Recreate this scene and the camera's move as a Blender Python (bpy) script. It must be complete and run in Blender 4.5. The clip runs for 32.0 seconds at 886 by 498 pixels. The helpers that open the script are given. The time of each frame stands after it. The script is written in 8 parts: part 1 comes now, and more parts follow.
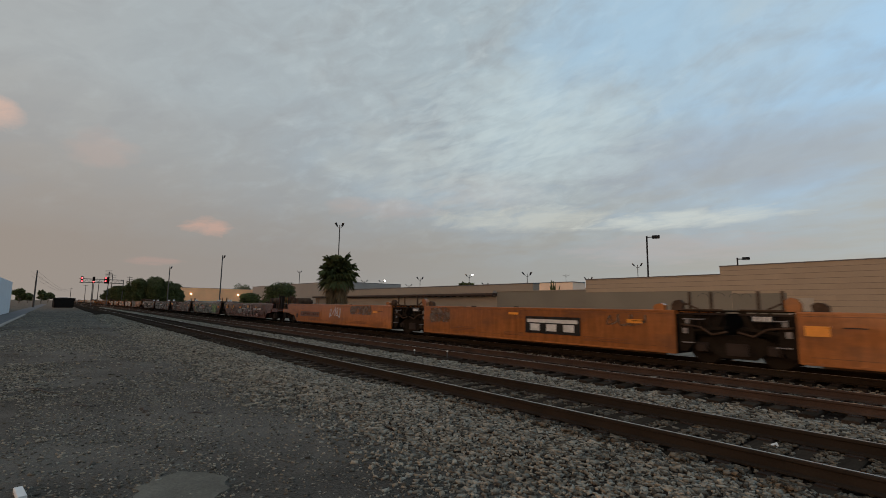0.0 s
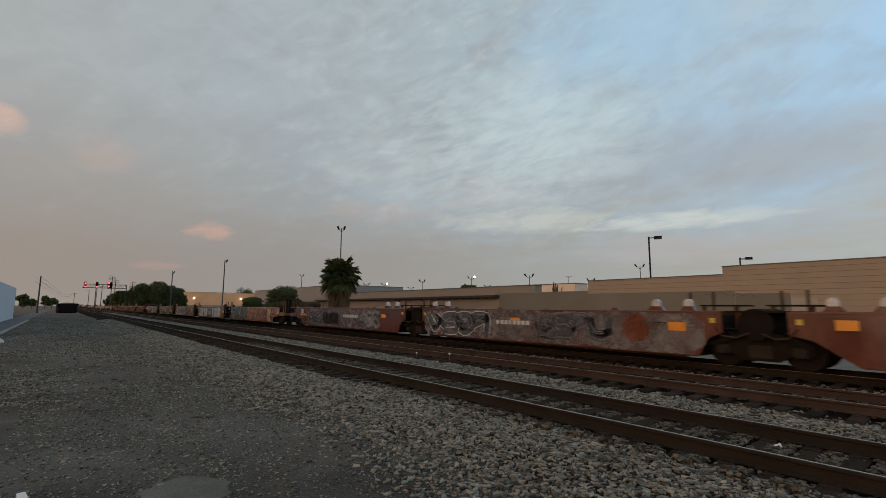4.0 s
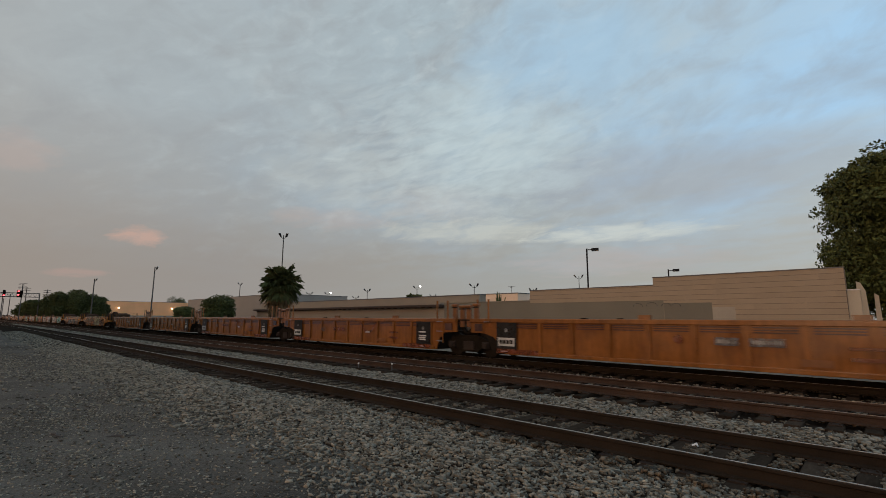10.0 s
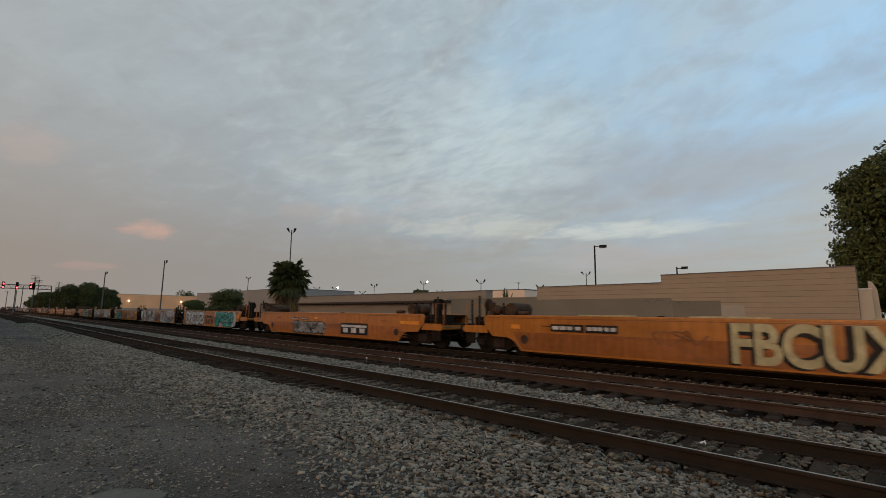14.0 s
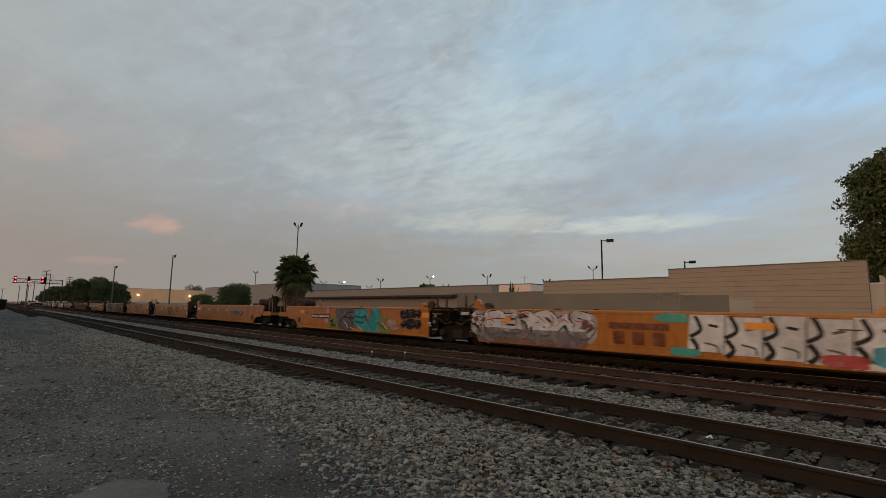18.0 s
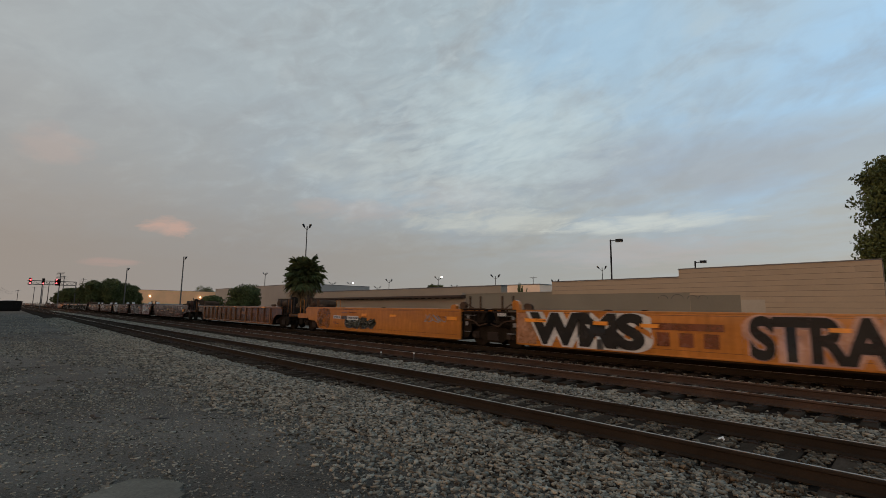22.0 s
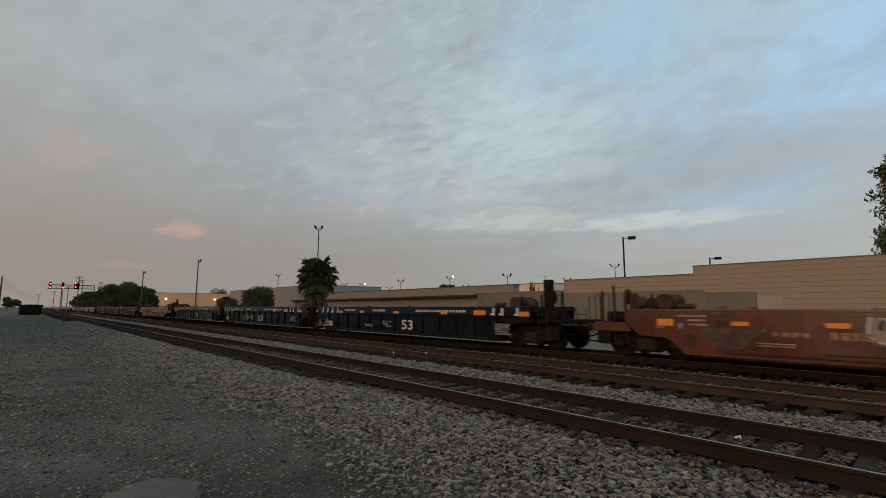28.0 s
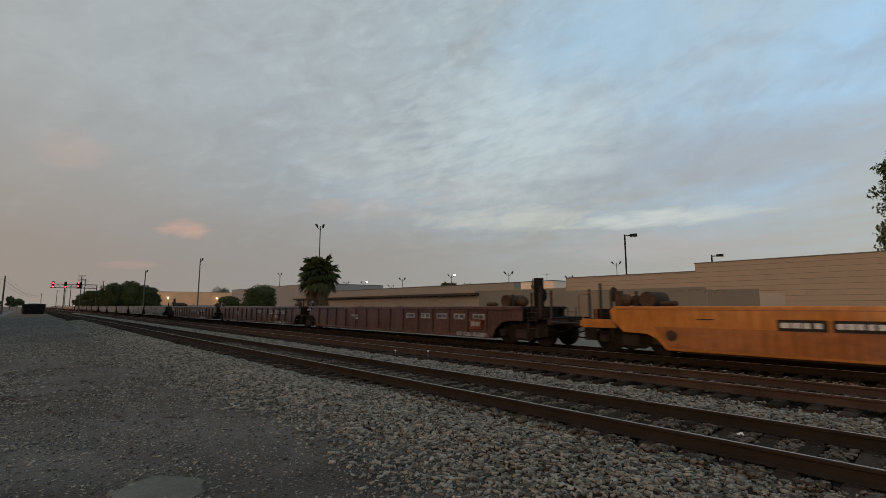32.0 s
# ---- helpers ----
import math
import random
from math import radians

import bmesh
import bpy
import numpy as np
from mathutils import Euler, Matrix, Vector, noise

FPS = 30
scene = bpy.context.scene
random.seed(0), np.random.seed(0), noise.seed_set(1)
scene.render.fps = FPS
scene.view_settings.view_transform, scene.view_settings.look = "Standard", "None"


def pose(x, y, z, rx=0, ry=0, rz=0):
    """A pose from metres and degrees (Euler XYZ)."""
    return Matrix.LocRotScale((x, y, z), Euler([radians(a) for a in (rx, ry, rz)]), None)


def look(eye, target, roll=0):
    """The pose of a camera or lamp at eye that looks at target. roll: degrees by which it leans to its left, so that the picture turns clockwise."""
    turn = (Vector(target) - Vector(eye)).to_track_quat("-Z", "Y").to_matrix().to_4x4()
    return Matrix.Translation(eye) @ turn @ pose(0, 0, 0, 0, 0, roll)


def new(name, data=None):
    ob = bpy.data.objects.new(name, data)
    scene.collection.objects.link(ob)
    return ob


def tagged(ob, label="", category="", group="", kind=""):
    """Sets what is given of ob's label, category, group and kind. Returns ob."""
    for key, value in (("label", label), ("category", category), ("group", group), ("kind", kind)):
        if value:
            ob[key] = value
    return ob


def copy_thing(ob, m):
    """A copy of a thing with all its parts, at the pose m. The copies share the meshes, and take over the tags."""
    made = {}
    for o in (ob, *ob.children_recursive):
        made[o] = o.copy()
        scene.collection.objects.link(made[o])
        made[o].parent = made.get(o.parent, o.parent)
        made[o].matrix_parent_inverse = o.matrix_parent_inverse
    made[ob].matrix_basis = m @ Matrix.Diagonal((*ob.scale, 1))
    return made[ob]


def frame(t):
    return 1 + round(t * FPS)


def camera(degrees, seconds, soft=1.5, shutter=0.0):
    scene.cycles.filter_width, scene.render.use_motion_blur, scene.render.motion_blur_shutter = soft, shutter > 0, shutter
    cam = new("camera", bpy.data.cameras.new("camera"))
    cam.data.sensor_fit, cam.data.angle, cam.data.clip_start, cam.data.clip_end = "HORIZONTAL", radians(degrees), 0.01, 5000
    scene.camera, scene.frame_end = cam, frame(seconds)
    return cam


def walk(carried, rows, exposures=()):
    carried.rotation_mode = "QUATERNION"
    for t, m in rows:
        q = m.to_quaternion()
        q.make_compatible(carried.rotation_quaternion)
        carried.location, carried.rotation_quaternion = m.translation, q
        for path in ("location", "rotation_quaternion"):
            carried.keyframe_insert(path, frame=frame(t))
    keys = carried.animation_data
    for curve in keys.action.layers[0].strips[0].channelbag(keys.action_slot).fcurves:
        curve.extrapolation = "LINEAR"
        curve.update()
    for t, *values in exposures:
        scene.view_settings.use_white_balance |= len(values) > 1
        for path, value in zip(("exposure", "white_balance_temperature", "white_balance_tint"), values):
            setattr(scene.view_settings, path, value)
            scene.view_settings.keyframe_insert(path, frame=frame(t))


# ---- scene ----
def shot(x, y, z, yaw, pitch, roll):
    """Camera pose: yaw to the left of +Y, pitch up, roll; degrees."""
    return pose(x, y, z, 90 + pitch, 0, yaw) @ pose(0, 0, 0, 0, 0, roll)


cam = camera(87.40, 32.0, soft=0.5, shutter=0.14)
walk(cam, [
    (0.0, shot(-0.118, -0.017, 1.560, 50.43, 6.96, 0.83)),
    (0.5, shot(-0.116, -0.004, 1.552, 50.31, 6.98, 0.80)),
    (1.0, shot(-0.109, -0.041, 1.568, 50.07, 7.00, 0.76)),
    (1.5, shot(-0.110, 0.007, 1.554, 50.07, 7.09, 0.86)),
    (2.0, shot(-0.112, 0.004, 1.556, 50.08, 7.26, 0.81)),
    (2.5, shot(-0.106, -0.021, 1.565, 50.20, 7.35, 0.64)),
    (3.0, shot(-0.101, -0.019, 1.562, 50.57, 7.33, 0.56)),
    (3.5, shot(-0.101, -0.004, 1.564, 50.74, 7.28, 0.42)),
    (5.5, shot(-0.099, -0.013, 1.562, 50.18, 7.29, 0.18)),
    (6.0, shot(-0.096, -0.021, 1.569, 49.99, 7.37, 0.19)),
    (6.5, shot(-0.096, -0.026, 1.565, 49.95, 7.52, 0.26)),
    (7.0, shot(-0.100, 0.001, 1.560, 50.00, 7.66, 0.28)),
    (7.5, shot(-0.077, -0.021, 1.567, 49.89, 7.72, 0.27)),
    (8.0, shot(-0.063, -0.019, 1.561, 49.56, 7.61, 0.47)),
    (8.5, shot(-0.047, -0.024, 1.564, 48.61, 7.61, 0.82)),
    (9.0, shot(-0.034, 0.012, 1.554, 46.89, 7.76, 1.03)),
    (9.5, shot(-0.015, 0.037, 1.559, 45.14, 8.18, 0.62)),
    (10.0, shot(-0.013, 0.028, 1.563, 44.02, 8.44, 0.20)),
    (10.5, shot(-0.014, 0.017, 1.568, 43.44, 8.57, 0.04)),
    (11.0, shot(-0.010, 0.026, 1.558, 43.35, 8.65, -0.08)),
    (11.5, shot(-0.007, 0.014, 1.563, 43.38, 8.59, -0.18)),
    (12.0, shot(0.001, 0.001, 1.562, 43.26, 8.33, -0.24)),
    (12.5, shot(-0.006, 0.016, 1.557, 43.26, 7.99, -0.10)),
    (13.0, shot(0.002, 0.004, 1.561, 43.44, 7.79, 0.25)),
    (13.5, shot(-0.002, -0.001, 1.561, 43.74, 7.70, 0.43)),
    (14.0, shot(-0.011, -0.048, 1.569, 44.86, 7.90, 0.72)),
    (14.5, shot(-0.012, -0.029, 1.558, 45.73, 7.80, 0.85)),
    (16.5, shot(-0.000, -0.029, 1.562, 45.82, 8.00, 0.61)),
    (17.0, shot(0.010, -0.050, 1.569, 45.66, 7.80, 0.59)),
    (17.5, shot(-0.009, 0.017, 1.546, 45.58, 7.49, 0.70)),
    (18.0, shot(-0.018, 0.022, 1.548, 45.65, 7.22, 0.78)),
    (18.5, shot(-0.019, -0.007, 1.557, 45.88, 7.15, 0.88)),
    (19.0, shot(-0.005, -0.036, 1.562, 45.88, 7.11, 0.94)),
    (19.5, shot(-0.000, -0.017, 1.557, 45.83, 7.10, 0.82)),
    (20.0, shot(-0.008, -0.027, 1.565, 46.00, 7.14, 0.75)),
    (20.5, shot(-0.005, -0.021, 1.564, 46.33, 7.13, 0.78)),
    (21.0, shot(-0.008, -0.002, 1.555, 46.49, 7.18, 0.73)),
    (21.5, shot(-0.004, 0.002, 1.552, 46.57, 7.19, 0.75)),
    (22.0, shot(-0.014, 0.003, 1.552, 46.66, 7.28, 0.67)),
    (22.5, shot(-0.015, 0.007, 1.555, 46.72, 7.34, 0.61)),
    (23.0, shot(0.004, -0.000, 1.555, 46.79, 7.35, 0.55)),
    (23.5, shot(-0.002, -0.019, 1.562, 47.18, 7.52, 0.61)),
    (24.0, shot(-0.003, -0.025, 1.564, 47.45, 7.59, 0.69)),
    (24.5, shot(-0.008, -0.025, 1.557, 47.66, 7.63, 0.86)),
    (25.0, shot(-0.003, -0.020, 1.557, 47.68, 7.60, 0.81)),
    (25.5, shot(0.004, -0.022, 1.560, 47.60, 7.70, 0.68)),
    (27.5, shot(-0.012, 0.018, 1.550, 47.75, 7.28, 0.27)),
    (28.0, shot(-0.004, 0.000, 1.553, 48.05, 7.24, 0.12)),
    (28.5, shot(0.004, 0.007, 1.554, 48.08, 7.26, -0.14)),
    (29.0, shot(0.001, -0.002, 1.559, 47.99, 7.18, -0.34)),
    (29.5, shot(-0.004, 0.023, 1.549, 47.91, 7.09, -0.42)),
    (30.0, shot(-0.012, 0.011, 1.551, 47.93, 7.02, -0.32)),
    (30.5, shot(-0.001, -0.012, 1.558, 47.91, 7.02, -0.17)),
    (31.0, shot(-0.001, -0.015, 1.559, 47.99, 7.04, 0.05)),
    (31.5, shot(-0.006, -0.020, 1.560, 48.10, 7.03, 0.10)),
    (32.0, shot(-0.003, -0.001, 1.547, 48.23, 7.01, -0.05)),
])
# ---------------------------------------------------------------- light
def world_sky():
    w = bpy.data.worlds.new("evening_sky")
    scene.world = w
    w.use_nodes = True
    nt = w.node_tree
    nt.nodes.clear()
    N, L = nt.nodes.new, nt.links.new

    def math_(op, a, b=None, c=None):
        n = N("ShaderNodeMath")
        n.operation = op
        for i, v in enumerate((a, b, c)):
            if v is None:
                continue
            if isinstance(v, (int, float)):
                n.inputs[i].default_value = v
            else:
                L(v, n.inputs[i])
        return n.outputs[0]

    def mixc(f, a, b):
        n = N("ShaderNodeMix")
        n.data_type = "RGBA"
        for sock, v in ((n.inputs[0], f), (n.inputs[6], a), (n.inputs[7], b)):
            if isinstance(v, (int, float)):
                sock.default_value = v
            elif isinstance(v, tuple):
                sock.default_value = (*v, 1)
            else:
                L(v, sock)
        return n.outputs[2]

    def ramp(f, stops):
        n = N("ShaderNodeValToRGB")
        e = n.color_ramp.elements
        while len(e) < len(stops):
            e.new(0.5)
        for k, (p, c) in zip(e, stops):
            k.position = p
            k.color = (*c, 1) if isinstance(c, tuple) else (c, c, c, 1)
        L(f, n.inputs[0])
        return n.outputs[0]

    co = N("ShaderNodeTexCoord").outputs["Generated"]
    sep = N("ShaderNodeSeparateXYZ")
    L(co, sep.inputs[0])
    x, y, z = sep.outputs
    # cloud layer: the view direction met with a flat deck
    zz = math_("ADD", math_("MAXIMUM", z, 0.0), 0.12)
    px, py = math_("DIVIDE", x, zz), math_("DIVIDE", y, zz)
    deck = N("ShaderNodeCombineXYZ")
    L(px, deck.inputs[0]), L(py, deck.inputs[1])

    def noise_(scale, detail, rough, stretch=(1, 1, 1), off=(0, 0, 0), dist=0.0, turn=0.0):
        m = N("ShaderNodeMapping")
        L(deck.outputs[0], m.inputs[0])
        m.inputs["Scale"].default_value = stretch
        m.inputs["Location"].default_value = off
        m.inputs["Rotation"].default_value = (0, 0, turn)
        n = N("ShaderNodeTexNoise")
        L(m.outputs[0], n.inputs["Vector"])
        n.inputs["Scale"].default_value = scale
        n.inputs["Detail"].default_value = detail
        n.inputs["Roughness"].default_value = rough
        n.inputs["Distortion"].default_value = dist
        return n.outputs["Fac"]

    # azimuth counted to the left of +Y: 0 to 1 over 0 to 100 degrees
    az = math_("DIVIDE", math_("ARCTAN2", math_("MULTIPLY", x, -1.0), y), radians(100))
    el = math_("DIVIDE", math_("ARCSINE", z), radians(45))
    sky = N("ShaderNodeTexSky")
    sky.sky_type = "NISHITA"
    sky.sun_disc = False
    sky.sun_elevation = radians(SUN_ELEV)
    sky.sun_rotation = radians(SUN_ROT)
    sky.altitude = 30
    clear = N("ShaderNodeMix")
    clear.data_type = "RGBA"
    clear.blend_type = "MULTIPLY"
    clear.inputs[0].default_value = 1.0
    L(sky.outputs[0], clear.inputs[6])
    clear.inputs[7].default_value = (0.10, 0.10, 0.10, 1)
    # thin blue between the clouds, bluest high towards +Y
    blue = mixc(ramp(az, [(0.0, 1.0), (0.30, 0.85), (0.8, 0.0)]), (0.37, 0.42, 0.45), (0.40, 0.63, 0.87))
    blue = mixc(0.10, blue, clear.outputs[2])
    # cloud body
    low = ramp(az, [(0.0, (0.43, 0.412, 0.372)), (0.35, (0.345, 0.332, 0.306)), (0.7, (0.30, 0.268, 0.245)), (0.95, (0.315, 0.262, 0.225))])
    high = ramp(az, [(0.0, (0.42, 0.545, 0.65)), (0.45, (0.385, 0.455, 0.495)), (0.95, (0.395, 0.402, 0.400))])
    body = mixc(ramp(el, [(0.14, 0.0), (0.50, 1.0)]), low, high)
    broad = noise_(0.62, 4, 0.5, (1, 1.2, 1), (3.1, 1.7, 0), 0.3, 0.5)
    fine = noise_(3.4, 7, 0.62, (1, 1.5, 1), (0.4, 5.2, 0), 0.35, 0.9)
    f = math_("ADD", math_("MULTIPLY", broad, 0.80), math_("MULTIPLY", fine, 0.20))
    holes = ramp(f, [(0.44, 0.0), (0.60, 1.0)])
    holes = math_("MULTIPLY", holes, ramp(el, [(0.10, 0.10), (0.36, 1.0)]))
    col = mixc(math_("MULTIPLY", holes, ramp(az, [(0.0, 0.85), (0.6, 0.40), (1.0, 0.10)])), body, blue)
    calm = ramp(el, [(0.10, 0.0), (0.34, 1.0)])
    # billows in the cloud sheet, counted in tens of degrees
    dome = N("ShaderNodeCombineXYZ")
    L(math_("MULTIPLY", az, -10.0), dome.inputs[0]), L(math_("MULTIPLY", el, 4.5), dome.inputs[1])

    def billow(scale, detail, rough, stretch, turn, off, dist=0.4):
        r = N("ShaderNodeMapping")
        L(dome.outputs[0], r.inputs[0])
        r.inputs["Rotation"].default_value = (0, 0, radians(-turn))
        r.inputs["Location"].default_value = off
        m = N("ShaderNodeMapping")
        L(r.outputs[0], m.inputs[0])
        m.inputs["Scale"].default_value = stretch
        n = N("ShaderNodeTexNoise")
        L(m.outputs[0], n.inputs["Vector"])
        n.inputs["Scale"].default_value, n.inputs["Detail"].default_value = scale, detail
        n.inputs["Roughness"].default_value, n.inputs["Distortion"].default_value = rough, dist
        return n.outputs["Fac"]

    def spot(a, e, wa, we):
        """1 in the middle of a field of the sky, 0 at its rim, with a ragged edge."""
        da = math_("DIVIDE", math_("SUBTRACT", az, a / 100), wa / 100)
        de = math_("DIVIDE", math_("SUBTRACT", el, e / 45), we / 45)
        r = math_("ADD", math_("MULTIPLY", da, da), math_("MULTIPLY", de, de))
        return ramp(math_("ADD", r, math_("MULTIPLY", math_("SUBTRACT", wide, 0.5), 2.2)), [(0.0, 1.0), (1.0, 0.0)])

    wide = billow(0.9, 5, 0.55, (1, 1.5, 1), 12, (3.3, 1.2, 0), 0.6)
    lump = billow(2.2, 6, 0.6, (0.8, 1.7, 1), 14, (1.0, 4.0, 0), 0.5)
    puff = billow(4.0, 5, 0.55, (0.75, 1.5, 1), 14, (5.0, 2.0, 0), 0.4)
    ripple = billow(6.5, 4, 0.5, (0.40, 1.6, 1), 16, (2.0, 7.0, 0), 0.5)
    # grey bellies of the sheet
    col = mixc(math_("MULTIPLY", math_("MULTIPLY", ramp(lump, [(0.46, 0.0), (0.66, 1.0)]), calm), ramp(az, [(0.1, 0.16), (0.4, 0.36), (0.9, 0.20)])), col, (0.30, 0.31, 0.325))
    col = mixc(math_("MULTIPLY", math_("MULTIPLY", ramp(wide, [(0.50, 0.0), (0.68, 1.0)]), calm), 0.42), col, (0.315, 0.315, 0.322))
    # pale tufts
    tuft = math_("MULTIPLY", ramp(puff, [(0.46, 0.0), (0.68, 1.0)]), ramp(lump, [(0.34, 1.0), (0.58, 0.0)]))
    col = mixc(math_("MULTIPLY", math_("MULTIPLY", tuft, calm), ramp(az, [(0.08, 0.08), (0.32, 0.55), (0.60, 0.45), (0.80, 0.14)])), col, (0.53, 0.585, 0.60))
    # the open blue, and the rippled field below it
    col = mixc(math_("MULTIPLY", spot(30.0, 30.0, 14.0, 8.0), 0.48), col, (0.36, 0.56, 0.75))
    rows = ramp(ripple, [(0.40, 0.0), (0.64, 1.0)])
    col = mixc(math_("MULTIPLY", math_("MULTIPLY", rows, spot(46.0, 20.0, 22.0, 8.5)), 0.42), col, (0.54, 0.58, 0.57))
    col = mixc(math_("MULTIPLY", math_("MULTIPLY", ramp(ripple, [(0.36, 1.0), (0.52, 0.0)]), spot(42.0, 21.0, 20.0, 8.0)), 0.26), col, (0.30, 0.32, 0.335))
    col = mixc(math_("MULTIPLY", spot(18.0, 16.0, 20.0, 4.5), 0.42), col, (0.335, 0.355, 0.405))

    def patch(a, e, wa, we, amount, colour):
        """A lit cloud at azimuth a and elevation e, wa by we degrees."""
        nonlocal col
        da = math_("DIVIDE", math_("SUBTRACT", az, a / 100), wa / 100)
        de = math_("DIVIDE", math_("SUBTRACT", el, e / 45), we / 45)
        r = math_("ADD", math_("MULTIPLY", da, da), math_("MULTIPLY", de, de))
        r = math_("ADD", r, math_("MULTIPLY", math_("SUBTRACT", fine, 0.5), 2.8))
        col = mixc(math_("MULTIPLY", ramp(r, [(0.0, 1.0), (1.0, 0.0)]), amount), col, colour)

    patch(77.5, 8.3, 2.9, 1.1, 0.5, (0.66, 0.38, 0.29))
    patch(82.5, 4.2, 3.0, 0.5, 0.26, (0.55, 0.32, 0.27))
    patch(96.2, 16.6, 2.6, 1.9, 0.55, (0.75, 0.47, 0.36))
    patch(87.5, 15.0, 3.5, 2.2, 0.25, (0.55, 0.38, 0.32))
    patch(40.0, 10.6, 12.0, 1.7, 0.60, (0.58, 0.58, 0.52))
    patch(23.0, 9.8, 11.0, 1.2, 0.7, (0.60, 0.62, 0.58))
    patch(58.0, 11.8, 8.0, 1.5, 0.30, (0.50, 0.40, 0.36))
    patch(45.0, 14.0, 9.0, 2.6, 0.32, (0.52, 0.47, 0.43))
    patch(24.0, 6.6, 13.0, 1.9, 0.40, (0.47, 0.42, 0.42))
    patch(38.0, 21.0, 14.0, 9.0, 0.45, (0.55, 0.64, 0.66))
    patch(56.0, 17.0, 10.0, 5.0, 0.25, (0.50, 0.53, 0.52))
    # afterglow behind the viewpoint
    patch(165.0, 6.0, 48.0, 24.0, 0.9, (1.60, 0.84, 0.44))
    patch(-165.0, 6.0, 48.0, 24.0, 0.9, (1.25, 0.73, 0.44))
    tone = N("ShaderNodeMix")
    tone.data_type, tone.blend_type = "RGBA", "MULTIPLY"
    tone.inputs[0].default_value = 1.0
    L(col, tone.inputs[6])
    tone.inputs[7].default_value = (0.975, 1.005, 1.015, 1)
    col = tone.outputs[2]
    # under the horizon: plain ground tone
    col = mixc(math_("GREATER_THAN", z, -0.02), (0.06, 0.06, 0.06), col)
    bg = N("ShaderNodeBackground")
    L(col, bg.inputs[0])
    bg.inputs[1].default_value = SKY_STRENGTH
    out = N("ShaderNodeOutputWorld")
    L(bg.outputs[0], out.inputs[0])


SUN_ELEV, SUN_ROT, SKY_STRENGTH = 10.7, 175.0, 1.055
world_sky()
sun = new("sun", bpy.data.lights.new("sun", "SUN"))
sun.data.energy, sun.data.angle, sun.data.color = 0.5, radians(30), (1.0, 0.66, 0.40)
sun.matrix_world = look((7.4, -84.5, 16), (0, 0, 0))
# ---------------------------------------------------------------- materials


MATS = {}


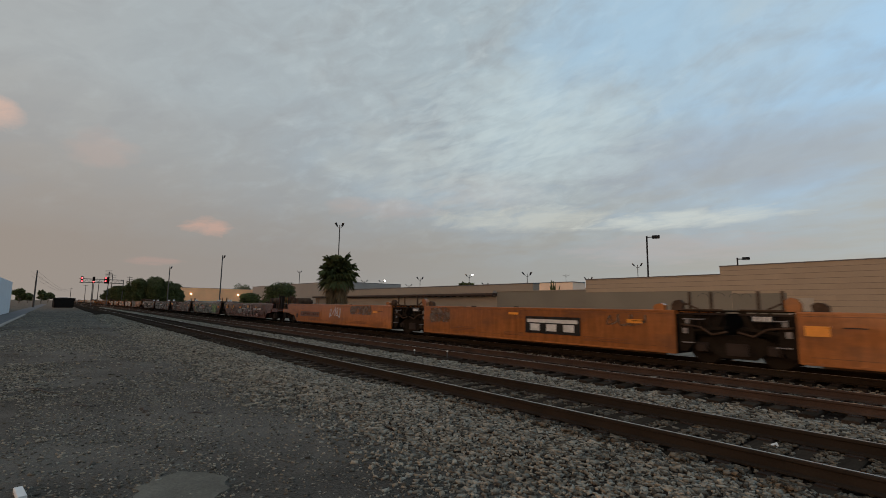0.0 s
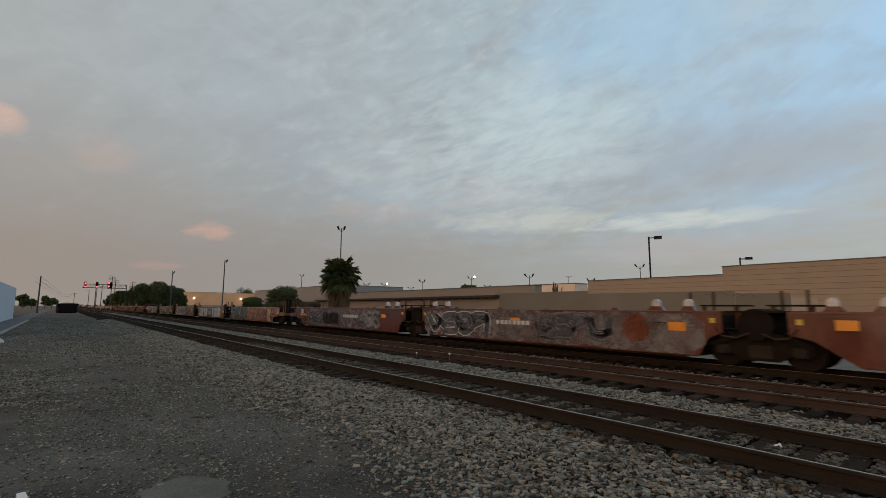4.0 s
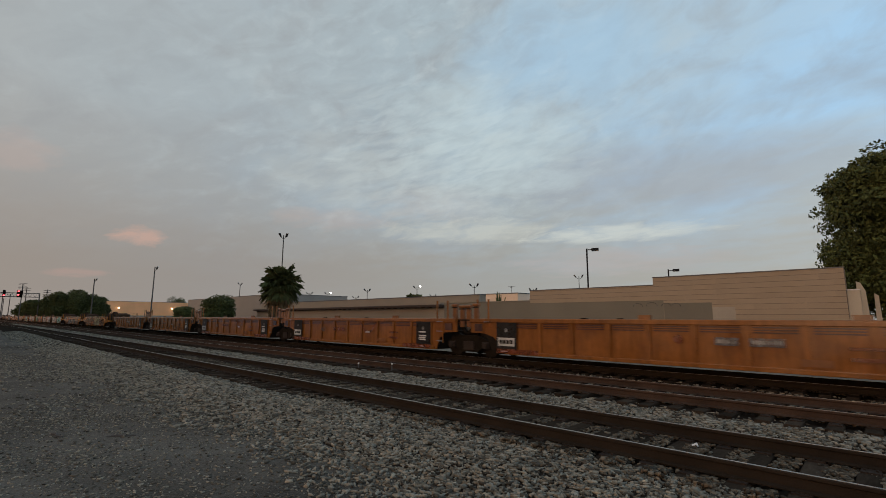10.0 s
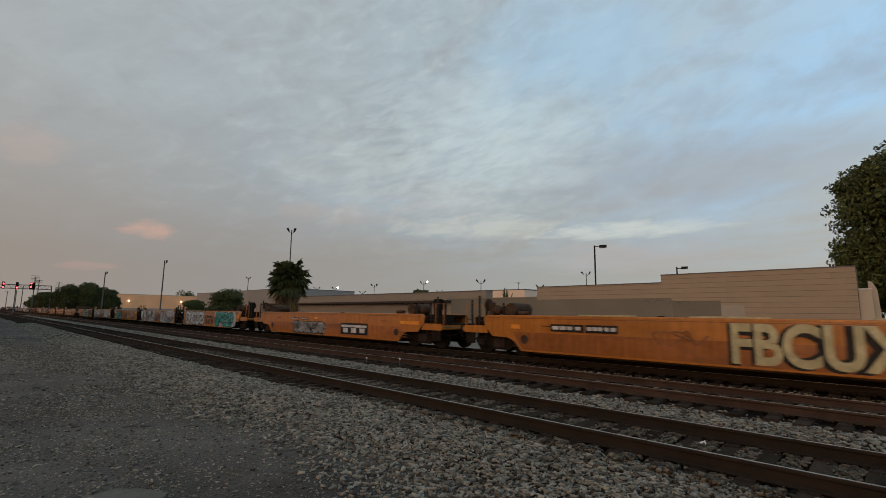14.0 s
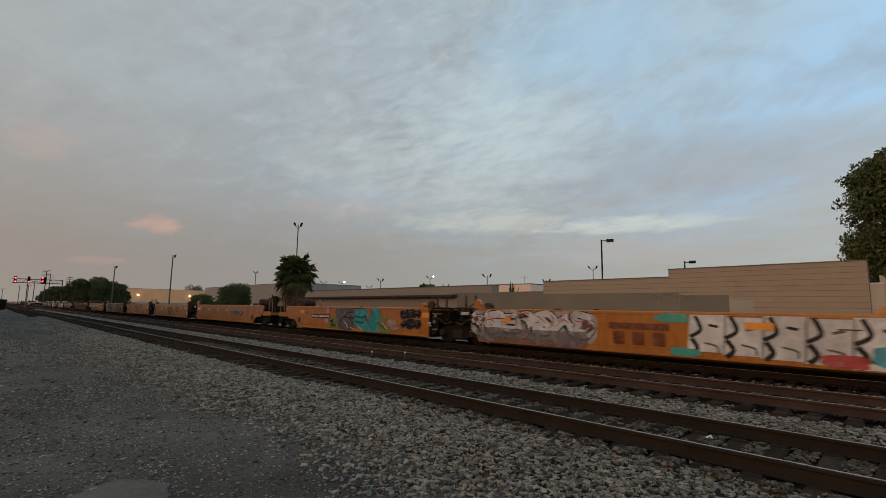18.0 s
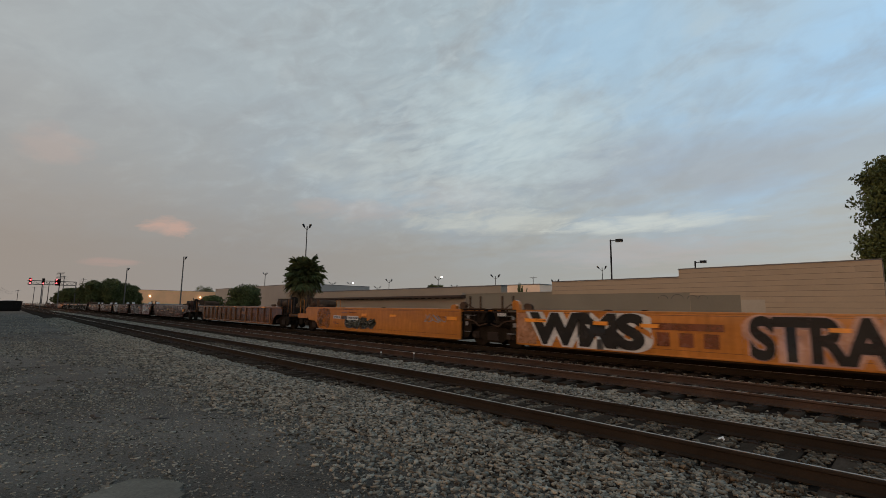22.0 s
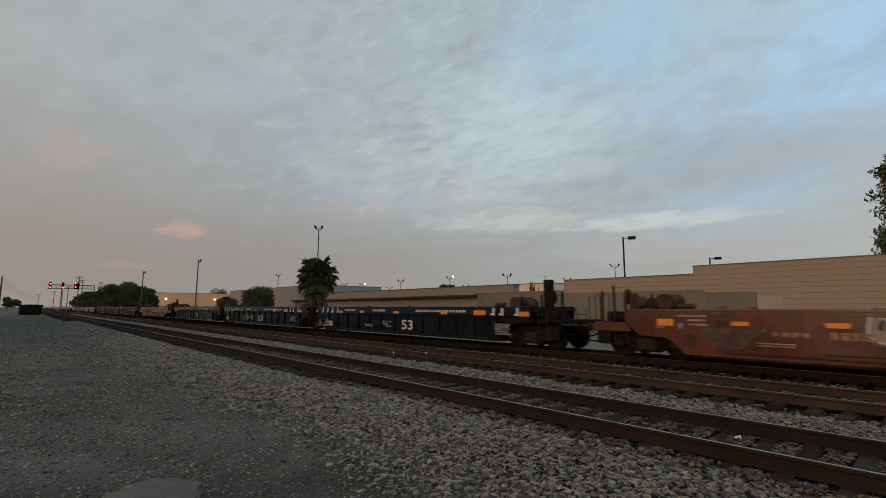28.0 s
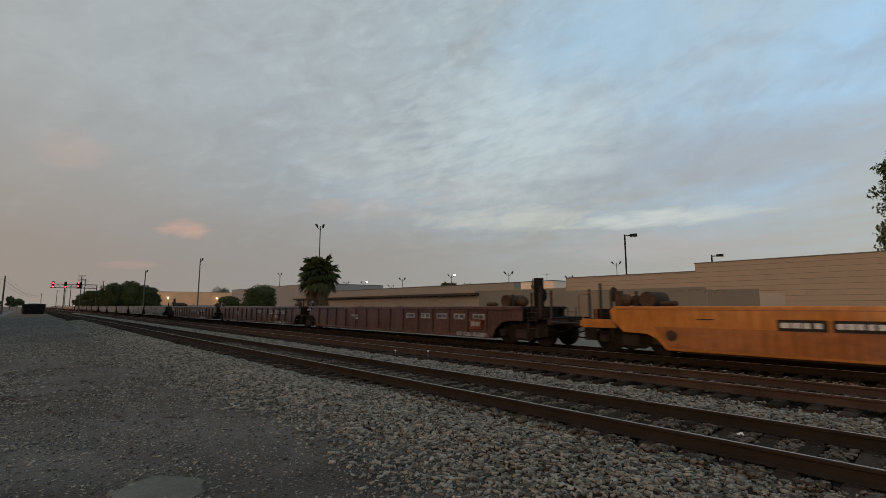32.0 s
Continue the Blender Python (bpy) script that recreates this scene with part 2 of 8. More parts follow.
def mat(name, colour, rough=0.7, metal=0.0, var=0.25, scale=3.0, grain=40.0, bump=0.15, dirt=None, dirt_amt=0.5, dirt_scale=0.8,
        rand=0.0, stretch=(1, 1, 1), emit=0.0, spec=0.5, isl=0.0, streak=0.0, fade=0.0, dust=0.0):
    """A surface with two scales of variation, stains, relief, and tone by object."""
    if name in MATS:
        return MATS[name]
    m = bpy.data.materials.new(name)
    m.use_nodes = True
    nt = m.node_tree
    N, L = nt.nodes.new, nt.links.new
    b = nt.nodes["Principled BSDF"]
    b.inputs["Roughness"].default_value = rough
    b.inputs["Metallic"].default_value = metal
    b.inputs["Specular IOR Level"].default_value = spec
    tc = N("ShaderNodeTexCoord")
    mp = N("ShaderNodeMapping")
    mp.inputs["Scale"].default_value = stretch
    info = N("ShaderNodeObjectInfo")
    off = N("ShaderNodeVectorMath")
    off.operation = "MULTIPLY_ADD"
    L(info.outputs["Random"], off.inputs[0])
    off.inputs[1].default_value = (37.0, 17.0, 11.0)
    L(tc.outputs["Object"], off.inputs[2])
    L(off.outputs[0], mp.inputs[0])

    def nz(s, d, r=0.55):
        n = N("ShaderNodeTexNoise")
        n.inputs["Scale"].default_value, n.inputs["Detail"].default_value, n.inputs["Roughness"].default_value = s, d, r
        L(mp.outputs[0], n.inputs["Vector"])
        return n.outputs["Fac"]

    def remap(f, a, b_, lo, hi):
        n = N("ShaderNodeMapRange")
        L(f, n.inputs[0])
        for i, v in enumerate((a, b_, lo, hi)):
            n.inputs[i + 1].default_value = v
        return n.outputs[0]

    def mul(col, f):
        n = N("ShaderNodeMix")
        n.data_type, n.blend_type = "RGBA", "MULTIPLY"
        n.inputs[0].default_value = 1
        L(col, n.inputs[6])
        L(f, n.inputs[7])
        return n.outputs[2]

    base = N("ShaderNodeRGB")
    base.outputs[0].default_value = (*colour, 1)
    col = base.outputs[0]
    col = mul(col, remap(nz(scale, 4), 0.3, 0.7, 1 - var, 1 + var))
    g = nz(grain, 3, 0.6)
    col = mul(col, remap(g, 0.25, 0.75, 1 - var * 0.8, 1 + var * 0.8))
    if streak:
        m2 = N("ShaderNodeMapping")
        m2.inputs["Scale"].default_value = (4.5, 1.0, 0.6)
        L(off.outputs[0], m2.inputs[0])
        n = N("ShaderNodeTexNoise")
        n.inputs["Scale"].default_value, n.inputs["Detail"].default_value, n.inputs["Roughness"].default_value = 1.6, 7, 0.65
        L(m2.outputs[0], n.inputs["Vector"])
        col = mul(col, remap(n.outputs["Fac"], 0.3, 0.7, 1 - streak, 1 + streak))
    if rand:
        col = mul(col, remap(info.outputs["Random"], 0, 1, 1 - rand, 1 + rand))
    if isl:
        geo = N("ShaderNodeNewGeometry")
        col = mul(col, remap(geo.outputs["Random Per Island"], 0, 1, 1 - isl, 1 + isl))
        k = N("ShaderNodeMath")
        k.operation = "MULTIPLY"
        k.inputs[1].default_value = 13.7
        L(geo.outputs["Random Per Island"], k.inputs[0])
        fr = N("ShaderNodeMath")
        fr.operation = "FRACT"
        L(k.outputs[0], fr.inputs[0])
        tint = N("ShaderNodeMix")
        tint.data_type = "RGBA"
        L(fr.outputs[0], tint.inputs[0])
        tint.inputs[6].default_value = (1.08, 0.98, 0.86, 1)
        tint.inputs[7].default_value = (0.95, 1.02, 1.05, 1)
        col = mul(col, tint.outputs[2])
    if dirt:
        n = N("ShaderNodeMix")
        n.data_type = "RGBA"
        L(remap(nz(dirt_scale, 8, 0.65), 0.5, 0.72, 0.0, dirt_amt), n.inputs[0])
        L(col, n.inputs[6])
        n.inputs[7].default_value = (*dirt, 1)
        col = n.outputs[2]
    L(col, b.inputs["Base Color"])
    L(remap(nz(scale * 2, 3), 0.3, 0.7, max(0.05, rough - 0.1), min(1, rough + 0.1)), b.inputs["Roughness"])
    if bump:
        n = N("ShaderNodeBump")
        n.inputs["Strength"].default_value = bump
        n.inputs["Distance"].default_value = 0.02
        L(g, n.inputs["Height"])
        L(n.outputs[0], b.inputs["Normal"])
    if dust:
        b.inputs["Sheen Weight"].default_value, b.inputs["Sheen Roughness"].default_value = dust, 0.45
        b.inputs["Sheen Tint"].default_value = (0.85, 0.74, 0.62, 1)
    if fade:
        # worn-off paint: the steel shows through in flakes
        L(remap(nz(2.6, 9, 0.72), 0.36, 0.60, 1 - fade, 1.0), b.inputs["Alpha"])
    if emit:
        b.inputs["Emission Color"].default_value = (*colour, 1)
        b.inputs["Emission Strength"].default_value = emit
    MATS[name] = m
    return m


M_DIRT = mat("packed_dirt", (0.048, 0.0446, 0.0394), 0.95, spec=0.05, var=0.75, scale=0.35, grain=30, bump=1.0, dirt=(0.098, 0.089, 0.076), dirt_amt=0.8, dirt_scale=0.9, dust=0.12)
# near-black: oily ballast, plus painted-in shade between stones and beside rails and train
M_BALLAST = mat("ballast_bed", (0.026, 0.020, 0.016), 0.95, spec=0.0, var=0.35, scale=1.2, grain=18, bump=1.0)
M_STONE = mat("crushed_stone", (0.165, 0.144, 0.116), 0.9, spec=0.2, var=0.25, scale=3, grain=60, bump=0.3, isl=0.8, dust=0.05)
M_PALE = mat("pale_service_gravel", (0.160, 0.138, 0.110), 0.95, spec=0.1, var=0.25, scale=0.8, grain=20, bump=0.6)
M_STONE_D = mat("grimy_track_stone", (0.092, 0.074, 0.056), 0.9, spec=0.15, var=0.25, scale=3, grain=60, bump=0.3, isl=0.8)
M_ROAD = mat("road_asphalt", (0.075, 0.078, 0.085), 0.9, var=0.2, scale=0.4, grain=30, bump=0.4)
M_RAIL = mat("rail_rust", (0.026, 0.0185, 0.0130), 0.85, 0.0, spec=0.1, var=0.25, scale=2, grain=50, bump=0.2, dirt=(0.028, 0.019, 0.014))
M_RAIL2 = mat("rail_red_rust", (0.058, 0.036, 0.026), 0.85, 0.0, spec=0.1, var=0.25, scale=2, grain=50, bump=0.2)
M_HEAD = mat("rail_polished_top", (0.34, 0.30, 0.26), 0.34, 0.9, var=0.15, scale=2, grain=60, bump=0.05)
M_TIE = mat("tie_creosote", (0.036, 0.027, 0.0205), 0.95, spec=0.0, var=0.3, scale=3, grain=30, bump=0.6, rand=0.35, stretch=(1, 0.2, 1))
M_STEEL = mat("tie_plate_steel", (0.030, 0.020, 0.015), 0.8, 0.0, spec=0.2, var=0.3)
M_BLOCK = mat("block_tan", (0.325, 0.245, 0.170), 0.9, var=0.08, scale=0.5, grain=12, bump=0.3, rand=0.02)
M_JOINT = mat("mortar_joint", (0.12, 0.09, 0.07), 0.95, var=0.15)
M_PAINT = mat("cover_paint_olive", (0.172, 0.150, 0.114), 0.85, var=0.08, scale=0.4, grain=10, bump=0.15, rand=0.05)
M_PAINT2 = mat("cover_paint_pale", (0.34, 0.29, 0.23), 0.85, var=0.08, scale=0.4, grain=10, bump=0.15)
M_CAP = mat("coping_metal", (0.10, 0.10, 0.105), 0.5, 0.5, var=0.15)
M_PLASTER = mat("plaster_tan", (0.262, 0.215, 0.165), 0.9, var=0.08, scale=0.3, grain=8, bump=0.2)
M_PLASTER_D = mat("plaster_shade", (0.25, 0.225, 0.20), 0.9, var=0.08, scale=0.3, grain=8, bump=0.2)
M_WHITE = mat("white_wall", (0.62, 0.60, 0.58), 0.85, var=0.06, scale=0.4, grain=10, bump=0.1)
M_BLUEWALL = mat("pale_blue_wall", (0.52, 0.57, 0.62), 0.7, var=0.06, scale=0.4, grain=10, bump=0.1)
# tan wall; the orange of the yard lamps' light is put into its colour
M_LAMPLITWALL = mat("lamplit_wall", (0.84, 0.43, 0.21), 0.85, var=0.08, scale=0.2, grain=6, bump=0.1)
M_ANNEX = mat("annex_paint", (0.46, 0.39, 0.30), 0.85, var=0.06, scale=0.4, grain=10, bump=0.1)
M_ROOF = mat("roof_gravel", (0.22, 0.21, 0.20), 0.95, var=0.2)
M_DARKMETAL = mat("dark_metal", (0.014, 0.014, 0.015), 0.7, 0.0, spec=0.2, var=0.2)
M_POLE = mat("galvanised_pole", (0.075, 0.072, 0.068), 0.7, 0.2, var=0.2)
M_WOOD = mat("pole_wood", (0.06, 0.05, 0.045), 0.9, var=0.3, scale=2, grain=20, stretch=(1, 1, 0.1))
# pale wall with the warm evening light painted in as bright cream
M_SUNLITWALL = mat("sunlit_cream_wall", (0.80, 0.60, 0.45), 0.85, var=0.06, scale=0.4, grain=10, bump=0.1)
M_CANOPY = mat("canopy_brown", (0.050, 0.031, 0.023), 0.7, var=0.2, spec=0.2)
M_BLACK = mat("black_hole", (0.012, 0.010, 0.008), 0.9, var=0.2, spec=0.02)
M_LAMPGLASS = mat("lamp_lens", (0.5, 0.5, 0.48), 0.3, var=0.05)
M_LAMPON = mat("lamp_lit", (1.0, 0.80, 0.50), 0.4, var=0.0, bump=0, emit=3.5)
M_LAMPWHITE = mat("lamp_lit_white", (1.0, 0.93, 0.80), 0.4, var=0.0, bump=0, emit=5.0)
M_RED = mat("signal_red", (1.0, 0.06, 0.07), 0.4, var=0.0, bump=0, emit=6.0)
M_LEAF = mat("leaf_green", (0.072, 0.084, 0.028), 0.6, var=0.35, scale=0.8, grain=20, bump=0.1, isl=0.5, spec=0.12)
M_LEAF2 = mat("leaf_deep", (0.060, 0.068, 0.024), 0.6, var=0.35, scale=0.8, grain=20, bump=0.1, isl=0.5, spec=0.12)
M_FROND = mat("palm_frond", (0.075, 0.085, 0.035), 0.6, var=0.3, scale=1, grain=20, bump=0.1, isl=0.4, spec=0.12)
M_FROND_DRY = mat("palm_frond_dry", (0.19, 0.130, 0.075), 0.85, var=0.3, scale=1, grain=20, bump=0.1, isl=0.4, spec=0.12)
M_BARK = mat("bark", (0.11, 0.085, 0.065), 0.95, var=0.3, scale=3, grain=25, bump=0.6, stretch=(1, 1, 0.2))
M_RUSTBOX = mat("rusty_container", (0.014, 0.011, 0.009), 0.9, 0.0, spec=0.1, var=0.3)
# car paints
RUST = (0.09, 0.04, 0.022)
M_ORANGE = mat("car_orange", (0.290, 0.100, 0.026), 0.17, var=0.12, scale=0.5, grain=6, bump=0.05, dirt=(0.135, 0.058, 0.028), dirt_amt=0.85, dirt_scale=0.7, rand=0.12, stretch=(0.5, 1, 1.6), spec=0.5, streak=0.24)
M_ORANGE2 = mat("car_orange_bright", (0.385, 0.138, 0.024), 0.17, var=0.1, scale=0.5, grain=6, bump=0.05, dirt=(0.26, 0.105, 0.035), dirt_amt=0.6, dirt_scale=0.7, rand=0.10, stretch=(0.5, 1, 1.6), spec=0.5, streak=0.24)
M_RIBORANGE = mat("car_ochre", (0.222, 0.080, 0.019), 0.17, var=0.12, scale=0.6, grain=6, bump=0.05, dirt=RUST, dirt_amt=0.6, dirt_scale=0.8, rand=0.08, spec=0.5, streak=0.24)
M_RUSTORANGE = mat("car_rusty_ochre", (0.200, 0.080, 0.030), 0.17, var=0.2, scale=0.6, grain=6, bump=0.1, dirt=(0.12, 0.055, 0.03), dirt_amt=0.8, dirt_scale=0.9, rand=0.08, spec=0.5, streak=0.24)
# rusty panel, darkened further to paint the shade of the recess between ribs
M_RUSTRECESS = mat("car_rust_recess_shade", (0.118, 0.046, 0.021), 0.17, var=0.2, scale=0.6, grain=6, bump=0.1, dirt=(0.07, 0.035, 0.02), dirt_amt=0.8, dirt_scale=0.9, spec=0.5, streak=0.24)
M_BROWN = mat("car_brown", (0.106, 0.0345, 0.021), 0.17, var=0.15, scale=0.5, grain=6, bump=0.05, dirt=(0.103, 0.057, 0.042), dirt_amt=0.75, dirt_scale=0.7, rand=0.12, spec=0.5, streak=0.24)
M_NAVY = mat("car_navy", (0.0088, 0.0112, 0.0108), 0.24, var=0.15, scale=0.5, grain=6, bump=0.05, dirt=(0.022, 0.021, 0.018), dirt_amt=0.5, rand=0.1, spec=0.20, streak=0.24)
M_NAVYTOP = mat("car_navy_top", (0.010, 0.016, 0.024), 0.17, var=0.15, scale=0.5, grain=6, bump=0.05, dirt=(0.035, 0.034, 0.033), dirt_amt=0.5, spec=0.28, streak=0.24)
M_DKRUST = mat("car_dark_rust", (0.075, 0.040, 0.030), 0.17, var=0.25, scale=0.6, grain=8, bump=0.1, dirt=(0.13, 0.06, 0.04), dirt_amt=0.7, rand=0.1, spec=0.5, streak=0.24)
M_GREYCAR = mat("car_grey", (0.16, 0.14, 0.125), 0.17, var=0.15, scale=0.5, grain=6, bump=0.05, dirt=(0.10, 0.07, 0.05), dirt_amt=0.5, rand=0.25, spec=0.5, streak=0.24)
M_GEAR = mat("end_gear_rust", (0.060, 0.036, 0.023), 0.85, var=0.4, scale=3, grain=20, bump=0.3, spec=0.1)
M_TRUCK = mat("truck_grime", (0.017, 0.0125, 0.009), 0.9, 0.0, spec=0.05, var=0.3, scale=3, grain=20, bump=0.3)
M_WHEEL = mat("wheel_steel", (0.016, 0.012, 0.009), 0.8, 0.0, spec=0.1, var=0.25)
M_INSIDE = mat("well_inside", (0.08, 0.055, 0.04), 0.85, var=0.25)
M_REFLECT = mat("reflector_amber", (0.72, 0.25, 0.02), 0.35, var=0.1, bump=0.0)
P_WHITE = mat("spray_white", (0.56, 0.53, 0.50), 0.24, var=0.12, scale=1.5, grain=8, bump=0.05, rand=0.08, fade=0.22)
P_CREAM = mat("spray_cream", (0.44, 0.38, 0.21), 0.24, var=0.10, scale=1.5, grain=8, bump=0.05, fade=0.3)
P_BLACK = mat("spray_black", (0.018, 0.016, 0.015), 0.5, var=0.2, fade=0.12, spec=0.15)
P_GREY = mat("spray_grey", (0.22, 0.20, 0.195), 0.24, var=0.15, scale=1.5, bump=0.05, rand=0.2, fade=0.5)
P_DGREY = mat("spray_dark_grey", (0.085, 0.08, 0.085), 0.24, var=0.15, scale=1.5, bump=0.05, rand=0.2, fade=0.4)
P_TEAL = mat("spray_teal", (0.06, 0.32, 0.26), 0.24, var=0.15, scale=1.5, bump=0.05, fade=0.25)
P_CYAN = mat("spray_cyan", (0.05, 0.30, 0.36), 0.24, var=0.15, scale=1.5, bump=0.05, fade=0.3)
P_GREEN = mat("spray_green", (0.17, 0.25, 0.07), 0.24, var=0.2, scale=1.5, bump=0.05, fade=0.5)
P_RED = mat("spray_red", (0.42, 0.05, 0.045), 0.24, var=0.15, scale=1.5, bump=0.05, fade=0.4)
P_PINK = mat("spray_pink", (0.38, 0.24, 0.22), 0.24, var=0.15, scale=1.5, bump=0.05, fade=0.5)
P_RUST = mat("stencil_rust_red", (0.15, 0.042, 0.018), 0.24, var=0.2, scale=2, bump=0.05, fade=0.3)
P_SALMON = mat("spray_salmon", (0.36, 0.18, 0.10), 0.24, var=0.15, scale=1.5, bump=0.05, fade=0.5)
P_LGREY = mat("spray_pale_grey", (0.25, 0.235, 0.22), 0.24, var=0.15, scale=1.5, bump=0.05, fade=0.5)
P_YELLOW = mat("stencil_yellow", (0.55, 0.36, 0.05), 0.24, var=0.1, bump=0.05)
# ---------------------------------------------------------------- building helpers
class Geo:
    """Vertices and faces of one mesh."""

    def __init__(self):
        self.v, self.f = [], []

    def add(self, vs, fs):
        n = len(self.v)
        self.v += vs
        self.f += [tuple(i + n for i in f) for f in fs]
        return self

    def box(self, x0, y0, z0, x1, y1, z1, c=0.0):
        """A box; c cuts its long edges."""
        if c <= 0:
            return self.add([(x0, y0, z0), (x1, y0, z0), (x1, y1, z0), (x0, y1, z0), (x0, y0, z1), (x1, y0, z1), (x1, y1, z1), (x0, y1, z1)],
                            [(0, 3, 2, 1), (4, 5, 6, 7), (0, 1, 5, 4), (1, 2, 6, 5), (2, 3, 7, 6), (3, 0, 4, 7)])
        dx, dy, dz = x1 - x0, y1 - y0, z1 - z0
        if dx >= dy and dx >= dz:
            return self.prism([(y0 + c, z0), (y1 - c, z0), (y1, z0 + c), (y1, z1 - c), (y1 - c, z1), (y0 + c, z1), (y0, z1 - c), (y0, z0 + c)], "x", x0, x1)
        if dy >= dz:
            return self.prism([(x0 + c, z0), (x1 - c, z0), (x1, z0 + c), (x1, z1 - c), (x1 - c, z1), (x0 + c, z1), (x0, z1 - c), (x0, z0 + c)], "y", y0, y1)
        return self.prism([(x0 + c, y0), (x1 - c, y0), (x1, y0 + c), (x1, y1 - c), (x1 - c, y1), (x0 + c, y1), (x0, y1 - c), (x0, y0 + c)], "z", z0, z1)

    def prism(self, pts, axis, a, b):
        """An outline drawn out along an axis."""
        def at(p, q):
            return {"x": (q, p[0], p[1]), "y": (p[0], q, p[1]), "z": (p[0], p[1], q)}[axis]
        n = len(pts)
        return self.add([at(p, a) for p in pts] + [at(p, b) for p in pts],
                        [tuple(range(n)), tuple(range(2 * n - 1, n - 1, -1))] + [(i, i + n, (i + 1) % n + n, (i + 1) % n) for i in range(n)])

    def tube(self, pts, r, n=8, r1=None):
        """A round bar through points, tapering from r to r1."""
        pts = [Vector(p) for p in pts]
        r1 = r if r1 is None else r1
        vs, fs = [], []
        for i, p in enumerate(pts):
            d = (pts[min(i + 1, len(pts) - 1)] - pts[max(i - 1, 0)]).normalized()
            u = d.orthogonal().normalized()
            w = d.cross(u)
            k = r + (r1 - r) * i / max(1, len(pts) - 1)
            vs += [tuple(p + (u * math.cos(2 * math.pi * j / n) + w * math.sin(2 * math.pi * j / n)) * k) for j in range(n)]
        for i in range(len(pts) - 1):
            fs += [(i * n + j, i * n + (j + 1) % n, (i + 1) * n + (j + 1) % n, (i + 1) * n + j) for j in range(n)]
        fs += [tuple(range(n - 1, -1, -1)), tuple(range((len(pts) - 1) * n, len(pts) * n))]
        return self.add(vs, fs)

    def ball(self, c, r, n=8, m=6, sq=(1, 1, 1)):
        vs = [(c[0], c[1], c[2] + r * sq[2])]
        for i in range(1, m):
            a = math.pi * i / m
            vs += [(c[0] + r * sq[0] * math.sin(a) * math.cos(2 * math.pi * j / n), c[1] + r * sq[1] * math.sin(a) * math.sin(2 * math.pi * j / n), c[2] + r * sq[2] * math.cos(a)) for j in range(n)]
        vs.append((c[0], c[1], c[2] - r * sq[2]))
        fs = [(0, 1 + j, 1 + (j + 1) % n) for j in range(n)]
        for i in range(m - 2):
            fs += [(1 + i * n + j, 1 + (i + 1) * n + j, 1 + (i + 1) * n + (j + 1) % n, 1 + i * n + (j + 1) % n) for j in range(n)]
        k = 1 + (m - 2) * n
        fs += [(k + j, len(vs) - 1, k + (j + 1) % n) for j in range(n)]
        return self.add(vs, fs)

    def mesh(self, name, *materials):
        me = bpy.data.meshes.new(name)
        me.from_pydata(self.v, [], self.f)
        for m in materials:
            me.materials.append(m)
        bm = bmesh.new()
        bm.from_mesh(me)
        bmesh.ops.recalc_face_normals(bm, faces=bm.faces)
        bm.to_mesh(me)
        bm.free()
        return me


def part(name, geo, material, parent=None, label="", at=None, smooth=False):
    """One mesh object, under a thing or under a part."""
    me = geo if isinstance(geo, bpy.types.Mesh) else geo.mesh(name, material)
    if smooth:
        me.polygons.foreach_set("use_smooth", [True] * len(me.polygons))
    ob = new(name, me)
    ob.parent = parent
    if at is not None:
        ob.matrix_basis = at if isinstance(at, Matrix) else Matrix.Translation(at)
    if label:
        ob["label"] = label
    return ob


def thing(name, label, category, group="", kind="", at=None):
    ob = tagged(new(name), label, category, group, kind)
    ob.empty_display_size = 0.2
    if at is not None:
        ob.matrix_basis = at if isinstance(at, Matrix) else Matrix.Translation(at)
    return ob


# ---------------------------------------------------------------- ground
T1, T2, T3 = 6.935, 11.375, 15.55        # track centre lines
HALF = 0.755                             # rail head centre to track centre
GZ = -0.30                               # level of the dirt


def ground_z(x, y):
    if y < 3.2:
        z = GZ
    elif y < 5.0:
        k = (y - 3.2) / 1.8
        z = GZ + (0.10 * k * k * (3 - 2 * k))
    elif y < 5.85:
        z = -0.20 - 0.05 * min(1.0, max(0.0, (y - 5.2) / 0.35)) * min(1.0, max(0.0, (-8.0 - x) / 4.0))
    elif y < 17.8:
        z = -0.26
        if 8.4 < y < 9.9:
            z = -0.26 + 0.03 * math.sin((y - 8.4) / 1.5 * math.pi)
    elif y < 21:
        z = -0.235 - 0.3 * (y - 17.8) / 3.2
    else:
        z = -0.53
    near = -70 < x < 15 and -12 < y < 22
    if near:
        z += 0.022 * noise.noise((x * 0.55, y * 0.8, 0)) + 0.010 * noise.noise((x * 2.1, y * 2.3, 3))
        if 3.6 < y < 10.4:
            z += 0.012 * noise.noise((x * 6, y * 6, 9))
    return z


